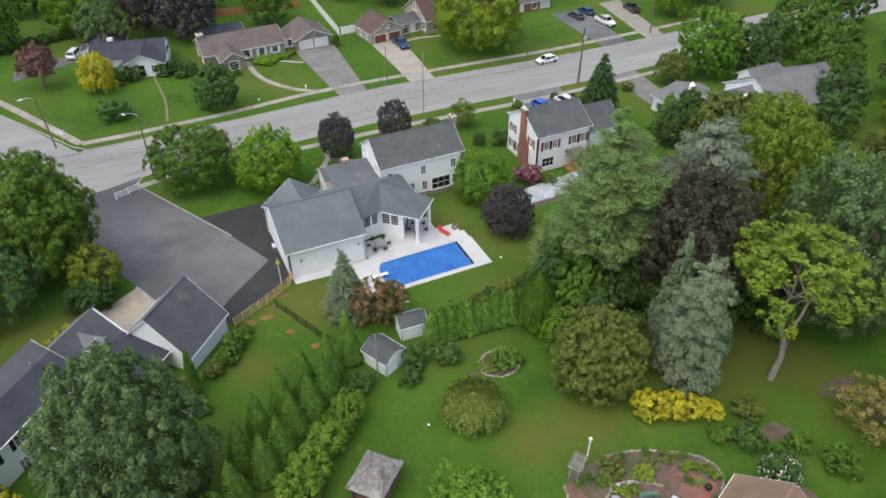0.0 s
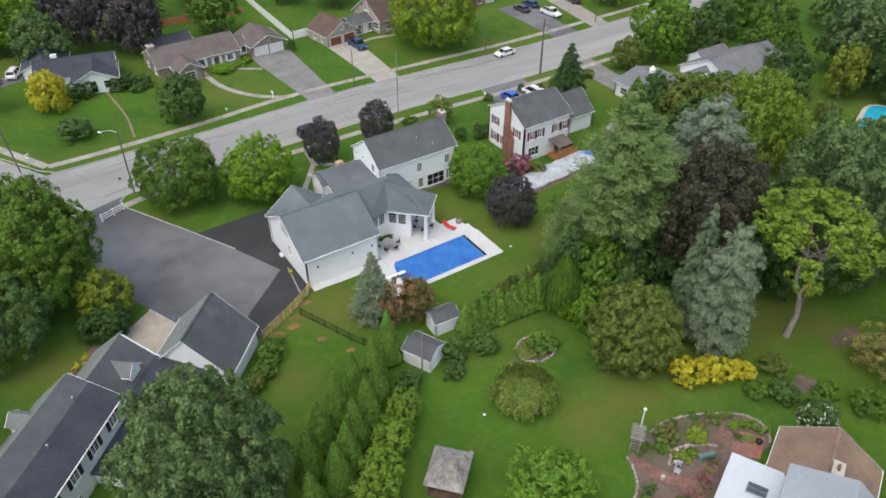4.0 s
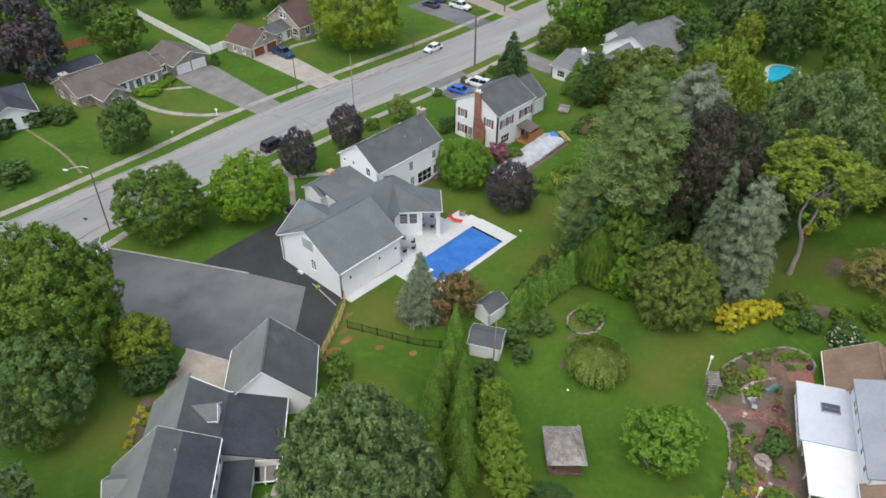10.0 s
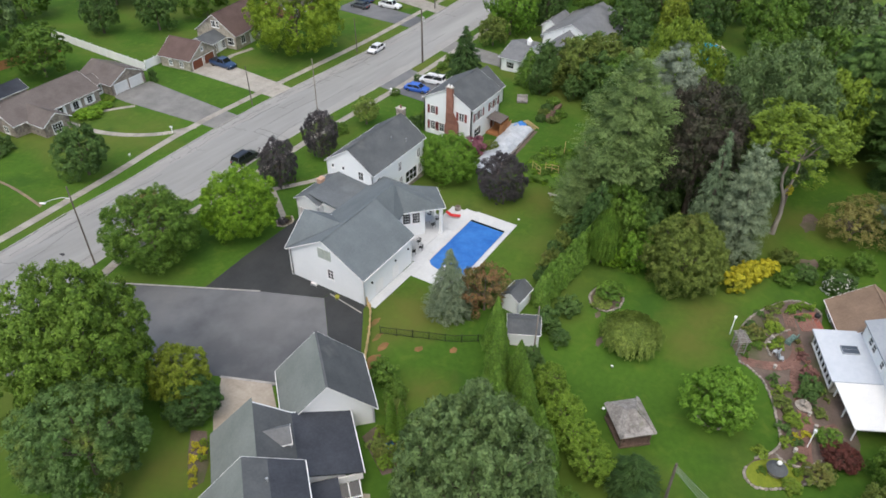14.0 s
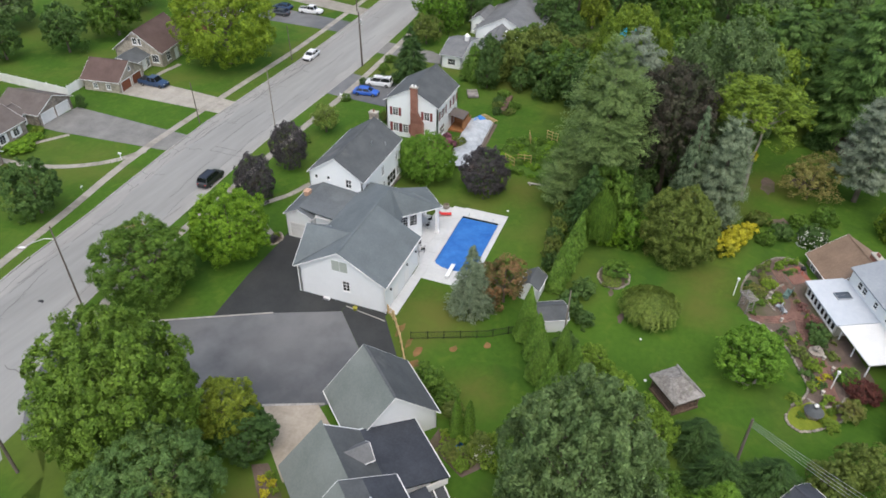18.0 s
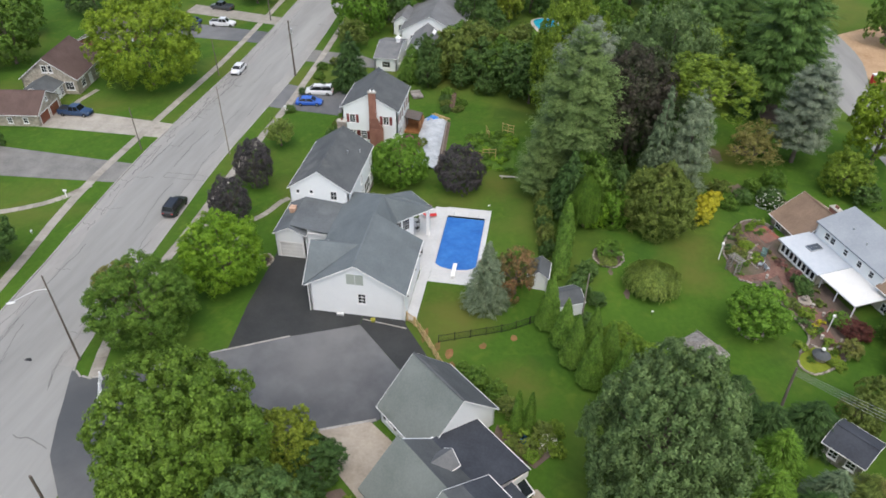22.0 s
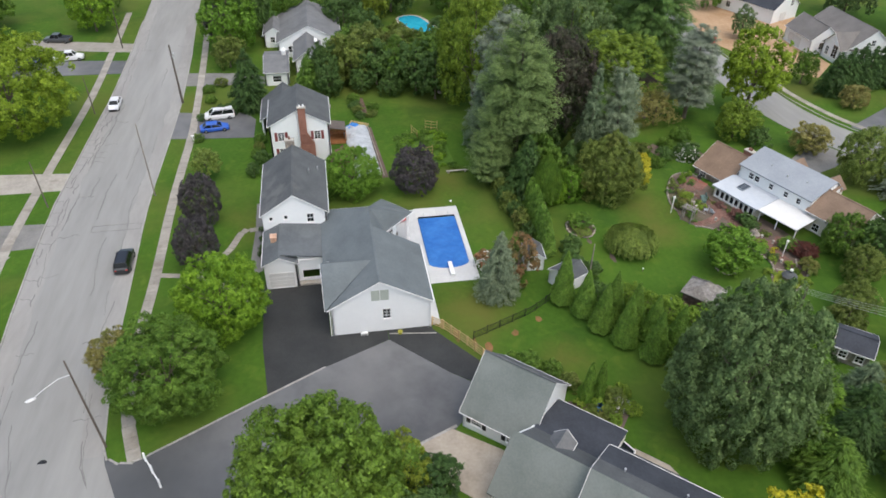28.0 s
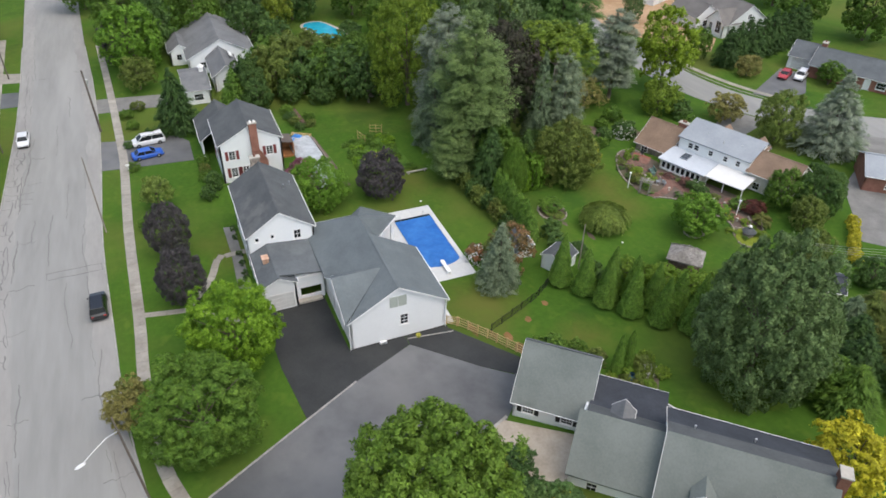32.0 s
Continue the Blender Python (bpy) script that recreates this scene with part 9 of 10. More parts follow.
# woods behind
for x, y, h, r, sh, mt in ((81, 63, 9, 4.6, "mid", L_MAPLE), (82, 72, 9.5, 4.4, "mid", L_OLIVE), (76.5, 60.5, 9, 4.6, "mid", L_DARK), (80.5, 67.5, 8.5, 4.4, "mid", L_DARK), (86, 69, 9.5, 4.6, "mid", L_OLIVE), (86.5, 73.0, 8.5, 4, "mid", L_MAPLE), (72.5, 57.5, 9, 4, "mid", L_DARK), (78, 56, 9, 4.2, "mid", L_MAPLE), (79.5, 76, 5, 2.6, "mid", L_OLIVE), (75.5, 65.5, 3.6, 2.4, "mid", L_DARK), (78, 70.5, 4.2, 2.6, "mid", L_DARK),
                           (90, 71.5, 8, 4, "mid", L_MAPLE), (91, 66, 6.5, 4.0, "mid", L_OLIVE), (86, 57, 8, 4.6, "mid", L_MAPLE), (88, 61.5, 8, 4.4, "mid", L_OLIVE), (94, 62, 4.5, 3.0, "mid", L_LIME), (104, 68, 7, 4, "mid", L_DARK), (110, 72, 9, 4.5, "big", L_DARK), (118, 82, 13, 6, "big", L_MAPLE), (112, 92, 12, 5, "big", L_DARK), (101, 95.5, 13, 6.0, "big", L_FRESH), (106, 60.5, 3.4, 2.4, "mid", L_OLIVE), (106.5, 51, 4, 3, "mid", L_DARK), (93, 95.5, 6, 3.4, "mid", L_OLIVE), (108, 98, 9, 4, "mid", L_PURPLE), (126, 97, 14, 6.5, "big", L_MAPLE), (128, 70, 15, 7, "big", L_OAK),
                           (122, 46, 15, 6.5, "big", L_MAPLE), (108, 42, 9, 5.0, "big", L_MAPLE), (96, 43, 7, 4.5, "mid", L_DARK), (86, 45, 10, 5.5, "big", L_FRESH), (78, 42, 13, 5.5, "big", L_OAK), (124, 60, 13, 6, "big", L_DARK), (76, 30, 15, 6, "big", L_LIME), (96, 32, 15, 6.5, "big", L_MAPLE), (110, 30, 15, 6.5, "big", L_OAK), (88, 22, 13, 5.5, "big", L_MAPLE), (122, 22, 14, 6.5, "big", L_MAPLE), (136, 36, 16, 7.5, "big", L_OAK), (138, 56, 16, 7.5, "big", L_MAPLE), (136, 14, 15, 7, "big", L_OAK), (150, 84, 16, 8, "big", L_OAK), (148, 105, 15, 7, "big", L_MAPLE)):
    tree(sh, x, y, h, r, mt, "leafy tree in the woods behind the gardens", group="woodland trees", base=h * 0.1)
for x, y, h, r in ((77.3, 15.3, 25, 8.2), (87, 13, 19, 5.8), (83, 27, 20, 6.0), (94, 20, 18, 6)):
    tree("boughs", x, y, h, r, L_NEEDLE, "tall green pine at the wood's edge", "pine", "pine", base=2.0, group="wood-edge pines")
tree("bluff", 58.2, 15.4, 16.4, 4.3, L_SILVER, "open blue-grey spruce near the brown-roofed house", "spruce", "spruce", base=2.6)
tree("wild", 58.6, 3.6, 15.5, 5.8, L_SUN, "tall sparse light green tree beside the curving street", base=3.4)
tree("mid", 116.6, 64.6, 9.8, 3.5, L_AMBER, "yellow-flecked olive tree beside the far pool", base=0.8)
tree("big", 131.0, 23.6, 13.0, 4.8, L_BEECH, "brown-leaved tree among far pines", base=1.5)
tree("fir", 75.0, 19.4, 4.8, 2.6, L_SPRUCE, "low dark evergreen under the tall pine", "evergreen", "evergreen")
tree("semi", 50.0, 10.6, 6.6, 3.6, L_LIME, "round light green tree behind the brown roof", base=0.4)
tree("shrub", 46.8, 8.2, 3.2, 2.2, L_DARK, "dark shrub by the forecourt", "shrub", "shrub")
tree("wild", 43.0, 1.2, 5.0, 3.2, L_RUST, "reddish olive tree in front of the house", base=0.6)
tree("fine", 33.4, -0.8, 8.8, 3.6, L_WEEP, "grey-green tree in front of the house", base=0.8)
tree("spruce", 28.2, -6.8, 13.0, 6.2, L_SILVER, "broad blue cedar beside the lane", "cedar", "cedar")
for x, y, h, r, mt in ((17.2, 13.0, 6.0, 3.0, L_MAPLE), (14.6, 9.4, 6.6, 3.4, L_DARK), (11.8, 14.4, 4.6, 2.4, L_OLIVE), (19.6, 5.4, 4.0, 2.2, L_DARK)):
    tree("fine", x, y, h, r, mt, "dense dark green tree beside the brown-roofed house", group="side trees", base=0.4)
for k in range(10):
    x, y = 64.4 + 0.75 * k, -17.0 - 3.0 * k
    tree("fir", x, y, 8.0 + (k % 3) * 0.5, 2.9, L_SPRUCE, "dark spruce in a dense screening row", "spruce", "spruce", group="screening spruces")
tree("mid", 58.2, -17.4, 4.2, 2.7, L_RUST, "rounded rust-green small tree on the verge", base=0.4)
tree("mid", 48.9, -29.4, 4.8, 3.0, L_MAPLE, "round green tree before the ranch house", base=0.6)
for x, y, h, r in ((78, -50, 13, 6), (66, -58, 13, 6), (94, -58, 14, 6.5), (108, -50, 14, 6.5), (44, -52, 12, 6), (28, -44, 12, 6), (118, -18, 12, 5), (70, -14.6, 6.5, 2.6), (96, -16, 7, 2.6), (130, -2, 13, 6), (114, 6, 13, 5.5), (100, 6, 12, 4.6)):
    tree("big" if h > 9 else "mid", x, y, h, r, L_MAPLE if x % 4 else L_OAK, "leafy green tree along the curving street", group="street trees", base=h * 0.12)
for k in range(7):
    x, y = 2.6 + 1.2 * k, 15.4 - 1.32 * k
    tree("shrub", x, y, 1.3, 0.95, L_GOLD, "clipped golden hedge ball beside a path", "shrub", "shrub", group="golden hedge balls")
# across the street
tree("semi", 12.7, 119.7, 7.6, 3.9, L_DARK, "dense round dark green tree on the far lawn", base=0.4)
tree("huge", 67.5, 127.0, 17.0, 9.6, L_SUN, "very large yellow-green tree on the far lawn", base=1.6)
tree("semi", -5.7, 133.2, 7.0, 3.1, L_GOLD, "tall golden-yellow shrub before the corner house", "shrub", "shrub", base=0.0)
tree("shrub", -4.4, 121.5, 2.9, 3.0, L_DARK, "low dark rounded shrub on the corner lawn", "shrub", "shrub")
tree("mid", -14.6, 137.3, 8.5, 3.4, L_BROWNRED, "reddish-brown tree by the side street", base=2.2)
for x, y, h, r in ((-2.2, 136.6, 2.8, 2.1), (0.4, 137.2, 2.4, 1.9), (5.6, 137.6, 2.6, 2.0), (8.2, 138.2, 2.4, 2.0), (8.8, 135.4, 1.4, 1.5), (-4.4, 138.4, 2.8, 2.0), (10.4, 137.2, 2.2, 1.8)):
    tree("shrub", x, y, h, r, L_DARK, "dark foundation shrub before the corner house", "shrub", "shrub", group="foundation shrubs")
for x, y, h, r, mt in ((25.0, 136.4, 1.2, 2.4, L_BRIGHT), (28.2, 137.0, 1.0, 1.6, L_BRIGHT), (30.6, 138.4, 0.9, 1.1, L_LIME), (40.6, 138.8, 2.4, 0.9, L_DARK), (18.4, 132.6, 1.2, 1.0, L_DARK)):
    tree("shrub", x, y, h, r, mt, "low green shrub before the stone house", "shrub", "shrub", group="stone-house shrubs")
for x, y, h, r, sh, mt in ((14.0, 156.0, 15, 6.6, "big", L_PURPLE), (5, 162, 15, 6.4, "big", L_PURPLE), (-3, 155, 10, 5, "big", L_OAK), (-8, 166, 12, 6, "big", L_BRIGHT), (31, 157, 9.5, 5.4, "mid", L_MAPLE), (-22, 160, 13, 5.4, "big", L_MAPLE), (52, 168, 9, 4, "mid", L_DARK), (60, 160, 10, 4.6, "mid", L_DARK), (72, 158, 13, 6, "big", L_MAPLE), (-36, 148, 13, 6, "big", L_OAK), (18, 172, 14, 6.5, "big", L_MAPLE), (34, 178, 14, 6.5, "big", L_OAK), (-16, 182, 14, 7, "big", L_MAPLE), (4, 186, 14, 7, "big", L_OAK), (48, 190, 14, 7, "big", L_MAPLE), (66, 182, 14, 7, "big", L_OAK), (86, 168, 14, 7, "big", L_MAPLE), (104, 160, 14, 7, "big", L_OAK), (122, 150, 14, 7, "big", L_MAPLE), (130, 128, 13, 6, "big", L_MAPLE), (118, 126, 11, 5, "big", L_BRIGHT)):
    tree(sh, x, y, h, r, mt, "leafy tree behind the houses across the street", group="trees across the street", base=h * 0.12)
for x, y, h, r in ((-27, 166, 16, 5.5), (-33, 172, 15, 5)):
    tree("spruce", x, y, h, r, L_BLUE, "tall blue-grey spruce beside the side street", "spruce", "spruce", group="side-street spruces")
for k in range(7):
    tree("shrub", -24 + 2.4 * k, 157 + 1.0 * k, 2.0, 1.5, L_DARK, "dark clipped hedge plant behind a lawn", "hedge plant", "hedge_plant", group="far hedge")

# ---- garden of the brown-roofed house ----
edge = smooth_line([(29.8, 29.9), (31.6, 30.0), (35.0, 28.9), (38.6, 26.6), (39.6, 24.2), (38.2, 22.5)], 5)
edge2 = smooth_line([(25.6, 28.9), (25.0, 27.4), (23.9, 26.1), (21.6, 24.8), (19.2, 23.9), (16.9, 23.15), (15.1, 23.6), (13.6, 24.8)], 5)
edge3 = smooth_line([(12.0, 25.4), (10.9, 25.2), (10.3, 24.0), (11.3, 22.2), (13.2, 20.2), (14.8, 18.9), (16.6, 18.3)], 5)
soil = [edge[-1]] + [(36.8, 22.4), (33.6, 21.7), (26.6, 18.9), (20.6, 16.6), (17.0, 16.4)] + edge3[::-1] + edge2[::-1] + [(27.6, 30.2)] + edge
tagged(part("garden_bed", draped(soil, 0.02, 0.1, 1.5), SOIL), "mulched brown garden beds round the patio", "garden bed", kind="structure")
stone_me = []
for s in range(4):
    bm = bmesh.new()
    bmesh.ops.create_icosphere(bm, subdivisions=1, radius=1)
    for v in bm.verts:
        v.co *= random.uniform(0.8, 1.1)
        v.co.x *= 0.27
        v.co.y *= 0.17
        v.co.z *= 0.15
    m = bpy.data.meshes.new("stone")
    bm.to_mesh(m)
    bm.free()
    m.materials.append(STONE)
    stone_me.append(m)


def stone_row(line, label, gap=0.42, z=0.08):
    root = thing("stone_edging", line[0][0], line[0][1], 0, 0, label, "stone edging")
    for k, (x, y, a) in enumerate(along(line, gap)):
        part("stone", stone_me[k % 4], None, root, m=pose(x - line[0][0] + random.uniform(-0.04, 0.04), y - line[0][1] + random.uniform(-0.04, 0.04), fall(x) + z + random.uniform(-0.03, 0.03), random.uniform(-15, 15), 0, a + random.uniform(-20, 20)))


stone_row(edge, "low curved fieldstone edging round the garden beds")
stone_row(edge2, "low winding fieldstone edging beside the lawn")
stone_row(edge3, "low fieldstone edging round the bright groundcover")
stone_row(smooth_line([(33.6, 25.4), (31.8, 26.6), (30.0, 27.2), (28.4, 26.4)], 4), "short fieldstone edging inside the beds")
stone_row(smooth_line([(16.6, 19.6), (15.0, 20.6), (14.6, 22.2), (15.2, 23.4)], 4), "short fieldstone edging near the canopy")
ring = [(27.6 + 2.3 * math.cos(a), 44.8 + 1.9 * math.sin(a)) for a in [k * 0.2618 for k in range(25)]]
tagged(part("island_bed", draped(ring[:-1], 0.02, 0.1, 1.5), SOIL), "oval island bed in the lawn", "garden bed", kind="structure")
stone_row(ring, "pale stone ring round the island bed")
tree("shrub", 28.4, 44.6, 1.5, 1.9, L_MAPLE, "green shrub inside the island bed", "shrub", "shrub")
tree("shrub", 26.4, 45.0, 0.6, 1.3, L_OLIVE, "low olive groundcover inside the island bed", "shrub", "shrub")
stone_row([(16.2 + 1.3 * math.cos(a), 29.4 + 1.3 * math.sin(a)) for a in [k * 0.35 for k in range(19)]], "small stone ring round a tree foot", gap=0.45)

ring2 = [(19.2 + 1.35 * math.cos(a), 87.4 + 0.95 * math.sin(a)) for a in [k * 0.2992 for k in range(22)]]
tagged(part("corner_bed", draped(ring2[:-1], 0.02, 0.1, 1.5), SOIL), "small dark mulch bed at the garage corner", "garden bed", kind="structure")
stone_row(ring2, "pale stone rim round the corner bed", gap=0.4)
tree("shrub", 18.9, 87.4, 0.8, 0.75, L_PURPLE, "small dark purple shrub in the corner bed", "shrub", "shrub")
tree("shrub", 19.9, 87.5, 0.5, 0.5, L_LIME, "small yellow-green plant in the corner bed", "shrub", "shrub")

def inside(p, poly):
    """True where p lies within the outline."""
    c = False
    for (x0, y0), (x1, y1) in zip(poly, poly[1:] + poly[:1]):
        if (y0 > p[1]) != (y1 > p[1]) and p[0] < (x1 - x0) * (p[1] - y0) / (y1 - y0) + x0:
            c = not c
    return c


bp = thing("brick_paving", 0, 0, 0, label="faded red brick paths and patio", category="paving", kind="structure")
brick_me = bpy.data.meshes.new("brick")
bm = boxed(-0.24, -0.145, -0.05, 0.24, 0.145, 0.055, bevel=0.01)
bm.to_mesh(brick_me)
bm.free()
brick_me.materials.append(BRICK_PAVE)
for line, wide in ((smooth_line([(26.0, 28.6), (26.4, 26.8), (27.4, 25.0), (29.0, 24.0), (31.2, 24.0), (33.6, 25.0), (36.3, 26.0)], 5), 4), (smooth_line([(28.4, 23.6), (25.4, 23.2), (22.6, 22.1), (20.3, 21.4), (17.4, 21.1), (15.0, 20.4)], 5), 4), (smooth_line([(20.8, 21.6), (20.6, 20.0), (21.6, 18.9)], 4), 3)):
    for k, (x, y, a) in enumerate(along(line, 0.5)):
        for j in range(wide):
            o = (j - (wide - 1) / 2) * 0.31
            px, py = x - math.sin(radians(a)) * o, y + math.cos(radians(a)) * o
            part("brick", brick_me, None, bp, m=pose(px, py, fall(px) + random.uniform(-0.008, 0.008), 0, 0, a + random.uniform(-3, 3)))
for i in range(9):
    for j in range(5):
        u, v = i * 0.5, j * 0.31
        px, py = 34.5 + u * 0.52 + v * 0.82, 23.9 + u * 0.3 - v * 0.95
        part("brick", brick_me, None, bp, m=pose(px, py, fall(px) + random.uniform(-0.008, 0.008), 0, 0, 18))
patio_p = [(34.3, 24.1), (36.8, 25.4), (38.4, 23.4), (35.9, 22.0)]
tagged(part("brick_patio", draped(patio_p, 0.035, 0.1, 1.5), surface("red_patio_brick", (0.24, 0.085, 0.065), (0.34, 0.13, 0.1), scale=0.6, fine=6, rough=0.95, bump=0.3)), "small faded red brick patio by the sunroom", "patio", kind="structure")

ar = thing("garden_arbour", 27.2, 29.6, None, 35, "small weathered grey wooden arbour at the garden entrance", "arbour")
for sx in (-0.7, 0.7):
    for sy in (-0.4, 0.4):
        part("post", boxed(sx - 0.05, sy - 0.05, -0.2, sx + 0.05, sy + 0.05, 2.1), SHAKE, ar)
for k in range(8):
    part("slat", boxed(-0.95 + 0.25 * k, -0.65, 2.12, -0.87 + 0.25 * k, 0.65, 2.2), SHAKE, ar)
for sy in (-0.4, 0.4):
    part("beam", boxed(-1.0, sy - 0.04, 2.02, 1.0, sy + 0.04, 2.12), SHAKE, ar)
for k in range(4):
    for sx in (-0.7, 0.7):
        part("lattice_bar", boxed(sx - 0.02, -0.4, 0.4 + 0.4 * k, sx + 0.02, 0.4, 0.45 + 0.4 * k), SHAKE, ar)
for x, y, h in ((29.4, 30.9, 2.4), (17.6, 20.9, 2.3)):
    bp2 = thing("bird_post", x, y, None, 0, "white garden post with a small bird house", "bird house")
    part("post", boxed(-0.05, -0.05, -0.2, 0.05, 0.05, h), WHITE_PAINT, bp2)
    part("house", boxed(-0.14, -0.14, h, 0.14, 0.14, h + 0.28, bevel=0.03), WHITE_PAINT, bp2)
for x, y, a in ((28.2, 25.3, 20), (28.9, 25.9, 150)):
    bn = thing("garden_chair", x, y, None, a, "pale garden chair on the brick path", "chair", "pale garden chairs")
    part("seat", boxed(-0.3, -0.28, 0.36, 0.3, 0.28, 0.42, bevel=0.02), TARP, bn)
    part("backrest", boxed(-0.3, 0.24, 0.42, 0.3, 0.3, 0.95, bevel=0.02), TARP, bn)
    for sx in (-0.26, 0.22):
        for sy in (-0.24, 0.22):
            part("leg", boxed(sx, sy, 0, sx + 0.05, sy + 0.05, 0.37), TARP, bn)
gt = thing("garden_bench", 31.8, 24.9, None, 160, "grey-green slatted garden bench beside the beds", "bench")
for k in range(5):
    part("slat", boxed(-0.8, -0.3 + 0.13 * k, 0.42, 0.8, -0.2 + 0.13 * k, 0.46), TEAL_PAINT, gt)
for k in range(3):
    part("back_slat", boxed(-0.8, 0.34, 0.55 + 0.16 * k, 0.8, 0.38, 0.67 + 0.16 * k), TEAL_PAINT, gt)
for sx in (-0.7, 0.7):
    part("leg", boxed(sx - 0.05, -0.3, 0, sx + 0.05, 0.36, 0.42), TEAL_PAINT, gt)
ft = thing("fountain", 22.6, 22.1, None, 0, "round tiered grey stone fountain on the path", "fountain")
part("basin", lathe(bmesh.new(), [(0.75, 0), (0.8, 0.25), (0.72, 0.28), (0.6, 0.18), (0.2, 0.16)], 20), STONE, ft)
part("bowl", lathe(bmesh.new(), [(0.12, 0.15), (0.1, 0.55), (0.45, 0.7), (0.42, 0.74), (0.1, 0.68)], 16), STONE, ft)
part("finial", lathe(bmesh.new(), [(0.08, 0.65), (0.06, 0.9), (0.16, 1.0), (0.03, 1.1)], 12), STONE, ft)
tagged(part("bark_circle", draped(smooth_line([(14.2, 23.7), (13.2, 24.8), (12.0, 25.2), (11.0, 25.0), (10.5, 24.0), (11.4, 22.4), (12.8, 21.0), (13.8, 20.6), (14.4, 21.6), (14.9, 22.7), (14.4, 23.5)], 3), 0.035, 0.08, 1.5), surface("bright_groundcover", (0.13, 0.17, 0.015), (0.2, 0.24, 0.025), scale=1.2, fine=9, rough=1, bump=0.5, dist=0.06)), "bright yellow-green groundcover lawn", "groundcover", kind="structure")
wh = thing("wishing_well", 13.0, 22.9, None, 0, "small round grey well with conical cover", "well")
part("wall", lathe(bmesh.new(), [(0.72, 0), (0.74, 0.6), (0.66, 0.62)], 16), STONE, wh)
part("cover", lathe(bmesh.new(), [(0.95, 0.62), (0.55, 0.95), (0.2, 1.1), (0.2, 1.3), (0.1, 1.4)], 16), ROOF_DARK, wh)
part("finial", lathe(bmesh.new(), [(0.22, 1.36), (0.2, 1.5), (0.08, 1.62)], 12), WHITE_PAINT, wh)
tree("semi", 19.2, 19.3, 1.5, 1.3, L_ARB, "smooth domed green shrub in the garden bed", "shrub", "shrub", base=0.05)
tree("semi", 17.4, 18.0, 1.6, 1.8, L_WINE, "low spreading dark red maple beside the canopy", "shrub", "shrub", base=0.05)
gr = thing("kettle_grill", 36.9, 23.1, None, 0, "round dark kettle grill on the brick patio", "grill")
part("bowl", lathe(bmesh.new(), [(0.1, 0.5), (0.32, 0.65), (0.34, 0.85), (0.28, 1.0), (0.06, 1.08)], 14), BLACK_METAL, gr, smooth=True)
for k in range(3):
    a = k * 2.094
    part("leg", tube(bmesh.new(), [(0.15 * math.cos(a), 0.15 * math.sin(a), 0.6), (0.32 * math.cos(a), 0.32 * math.sin(a), 0)], [0.02, 0.02], 5), STEEL, gr)
for x, y in ((36.7, 25.9), (37.3, 25.7), (37.9, 25.2), (38.4, 24.6), (38.7, 23.9)):
    tree("tuft", x, y, 0.85, 0.62, L_HEDGE, "low clipped bright green hedge plant round the patio", "hedge plant", "hedge_plant", group="patio hedge")
rg = random.Random(8)
for x, y, h, r, mt in ((33.9, 27.6, 0.7, 0.9, L_OLIVE), (32.8, 26.9, 0.7, 1.1, L_LIME), (35.8, 27.6, 0.8, 0.9, L_OLIVE), (30.4, 28.6, 1.3, 1.3, L_OLIVE), (31.6, 29.2, 0.7, 0.8, L_DARK), (29.9, 26.2, 0.6, 0.9, L_LIME), (29.0, 28.0, 0.5, 0.7, L_MAPLE), (25.3, 21.9, 1.6, 1.4, L_DARK), (27.0, 22.3, 1.2, 1.1, L_BROWNRED), (23.8, 22.0, 1.4, 1.1, L_DARK), (29.6, 23.3, 0.9, 0.8, L_BROWNRED), (23.4, 24.4, 0.7, 0.9, L_LIME), (21.6, 23.9, 0.9, 1.0, L_OLIVE), (20.0, 22.6, 0.9, 1.0, L_LIME), (18.6, 23.2, 0.7, 0.9, L_DARK), (17.0, 22.8, 0.6, 0.8, L_LIME), (22.6, 20.6, 0.6, 0.7, L_OLIVE), (19.0, 21.3, 0.45, 0.55, L_GOLD), (18.2, 22.0, 0.4, 0.5, L_GOLD), (15.6, 21.2, 0.6, 0.8, L_LIME), (14.2, 19.6, 1.6, 1.5, L_OLIVE), (16.2, 18.8, 0.6, 0.7, L_OLIVE), (12.0, 21.4, 0.6, 1.0, L_LIME), (14.6, 24.6, 0.5, 0.9, L_LIME), (24.8, 25.4, 0.6, 0.7, L_DARK), (31.4, 25.8, 0.4, 0.5, L_OLIVE), (34.6, 28.8, 0.5, 0.7, L_DARK), (37.2, 27.2, 0.5, 0.6, L_OLIVE)):
    tree("tuft" if r < 0.95 else "shrub", x, y, h, r, mt, "small mounded perennial in the garden beds", "perennial", "perennial", group="garden perennials")
bed_plants = 0
while bed_plants < 30:
    x, y = rg.uniform(11.5, 38.5), rg.uniform(18.5, 29.8)
    if inside((x, y), soil):
        bed_plants += 1
        tree("tuft", x, y, rg.uniform(0.25, 0.6), rg.uniform(0.3, 0.65), rg.choice((L_LIME, L_OLIVE, L_DARK, L_MAPLE, L_WEEP, L_HEDGE)), "small mounded perennial in the garden beds", "perennial", "perennial", group="garden perennials")
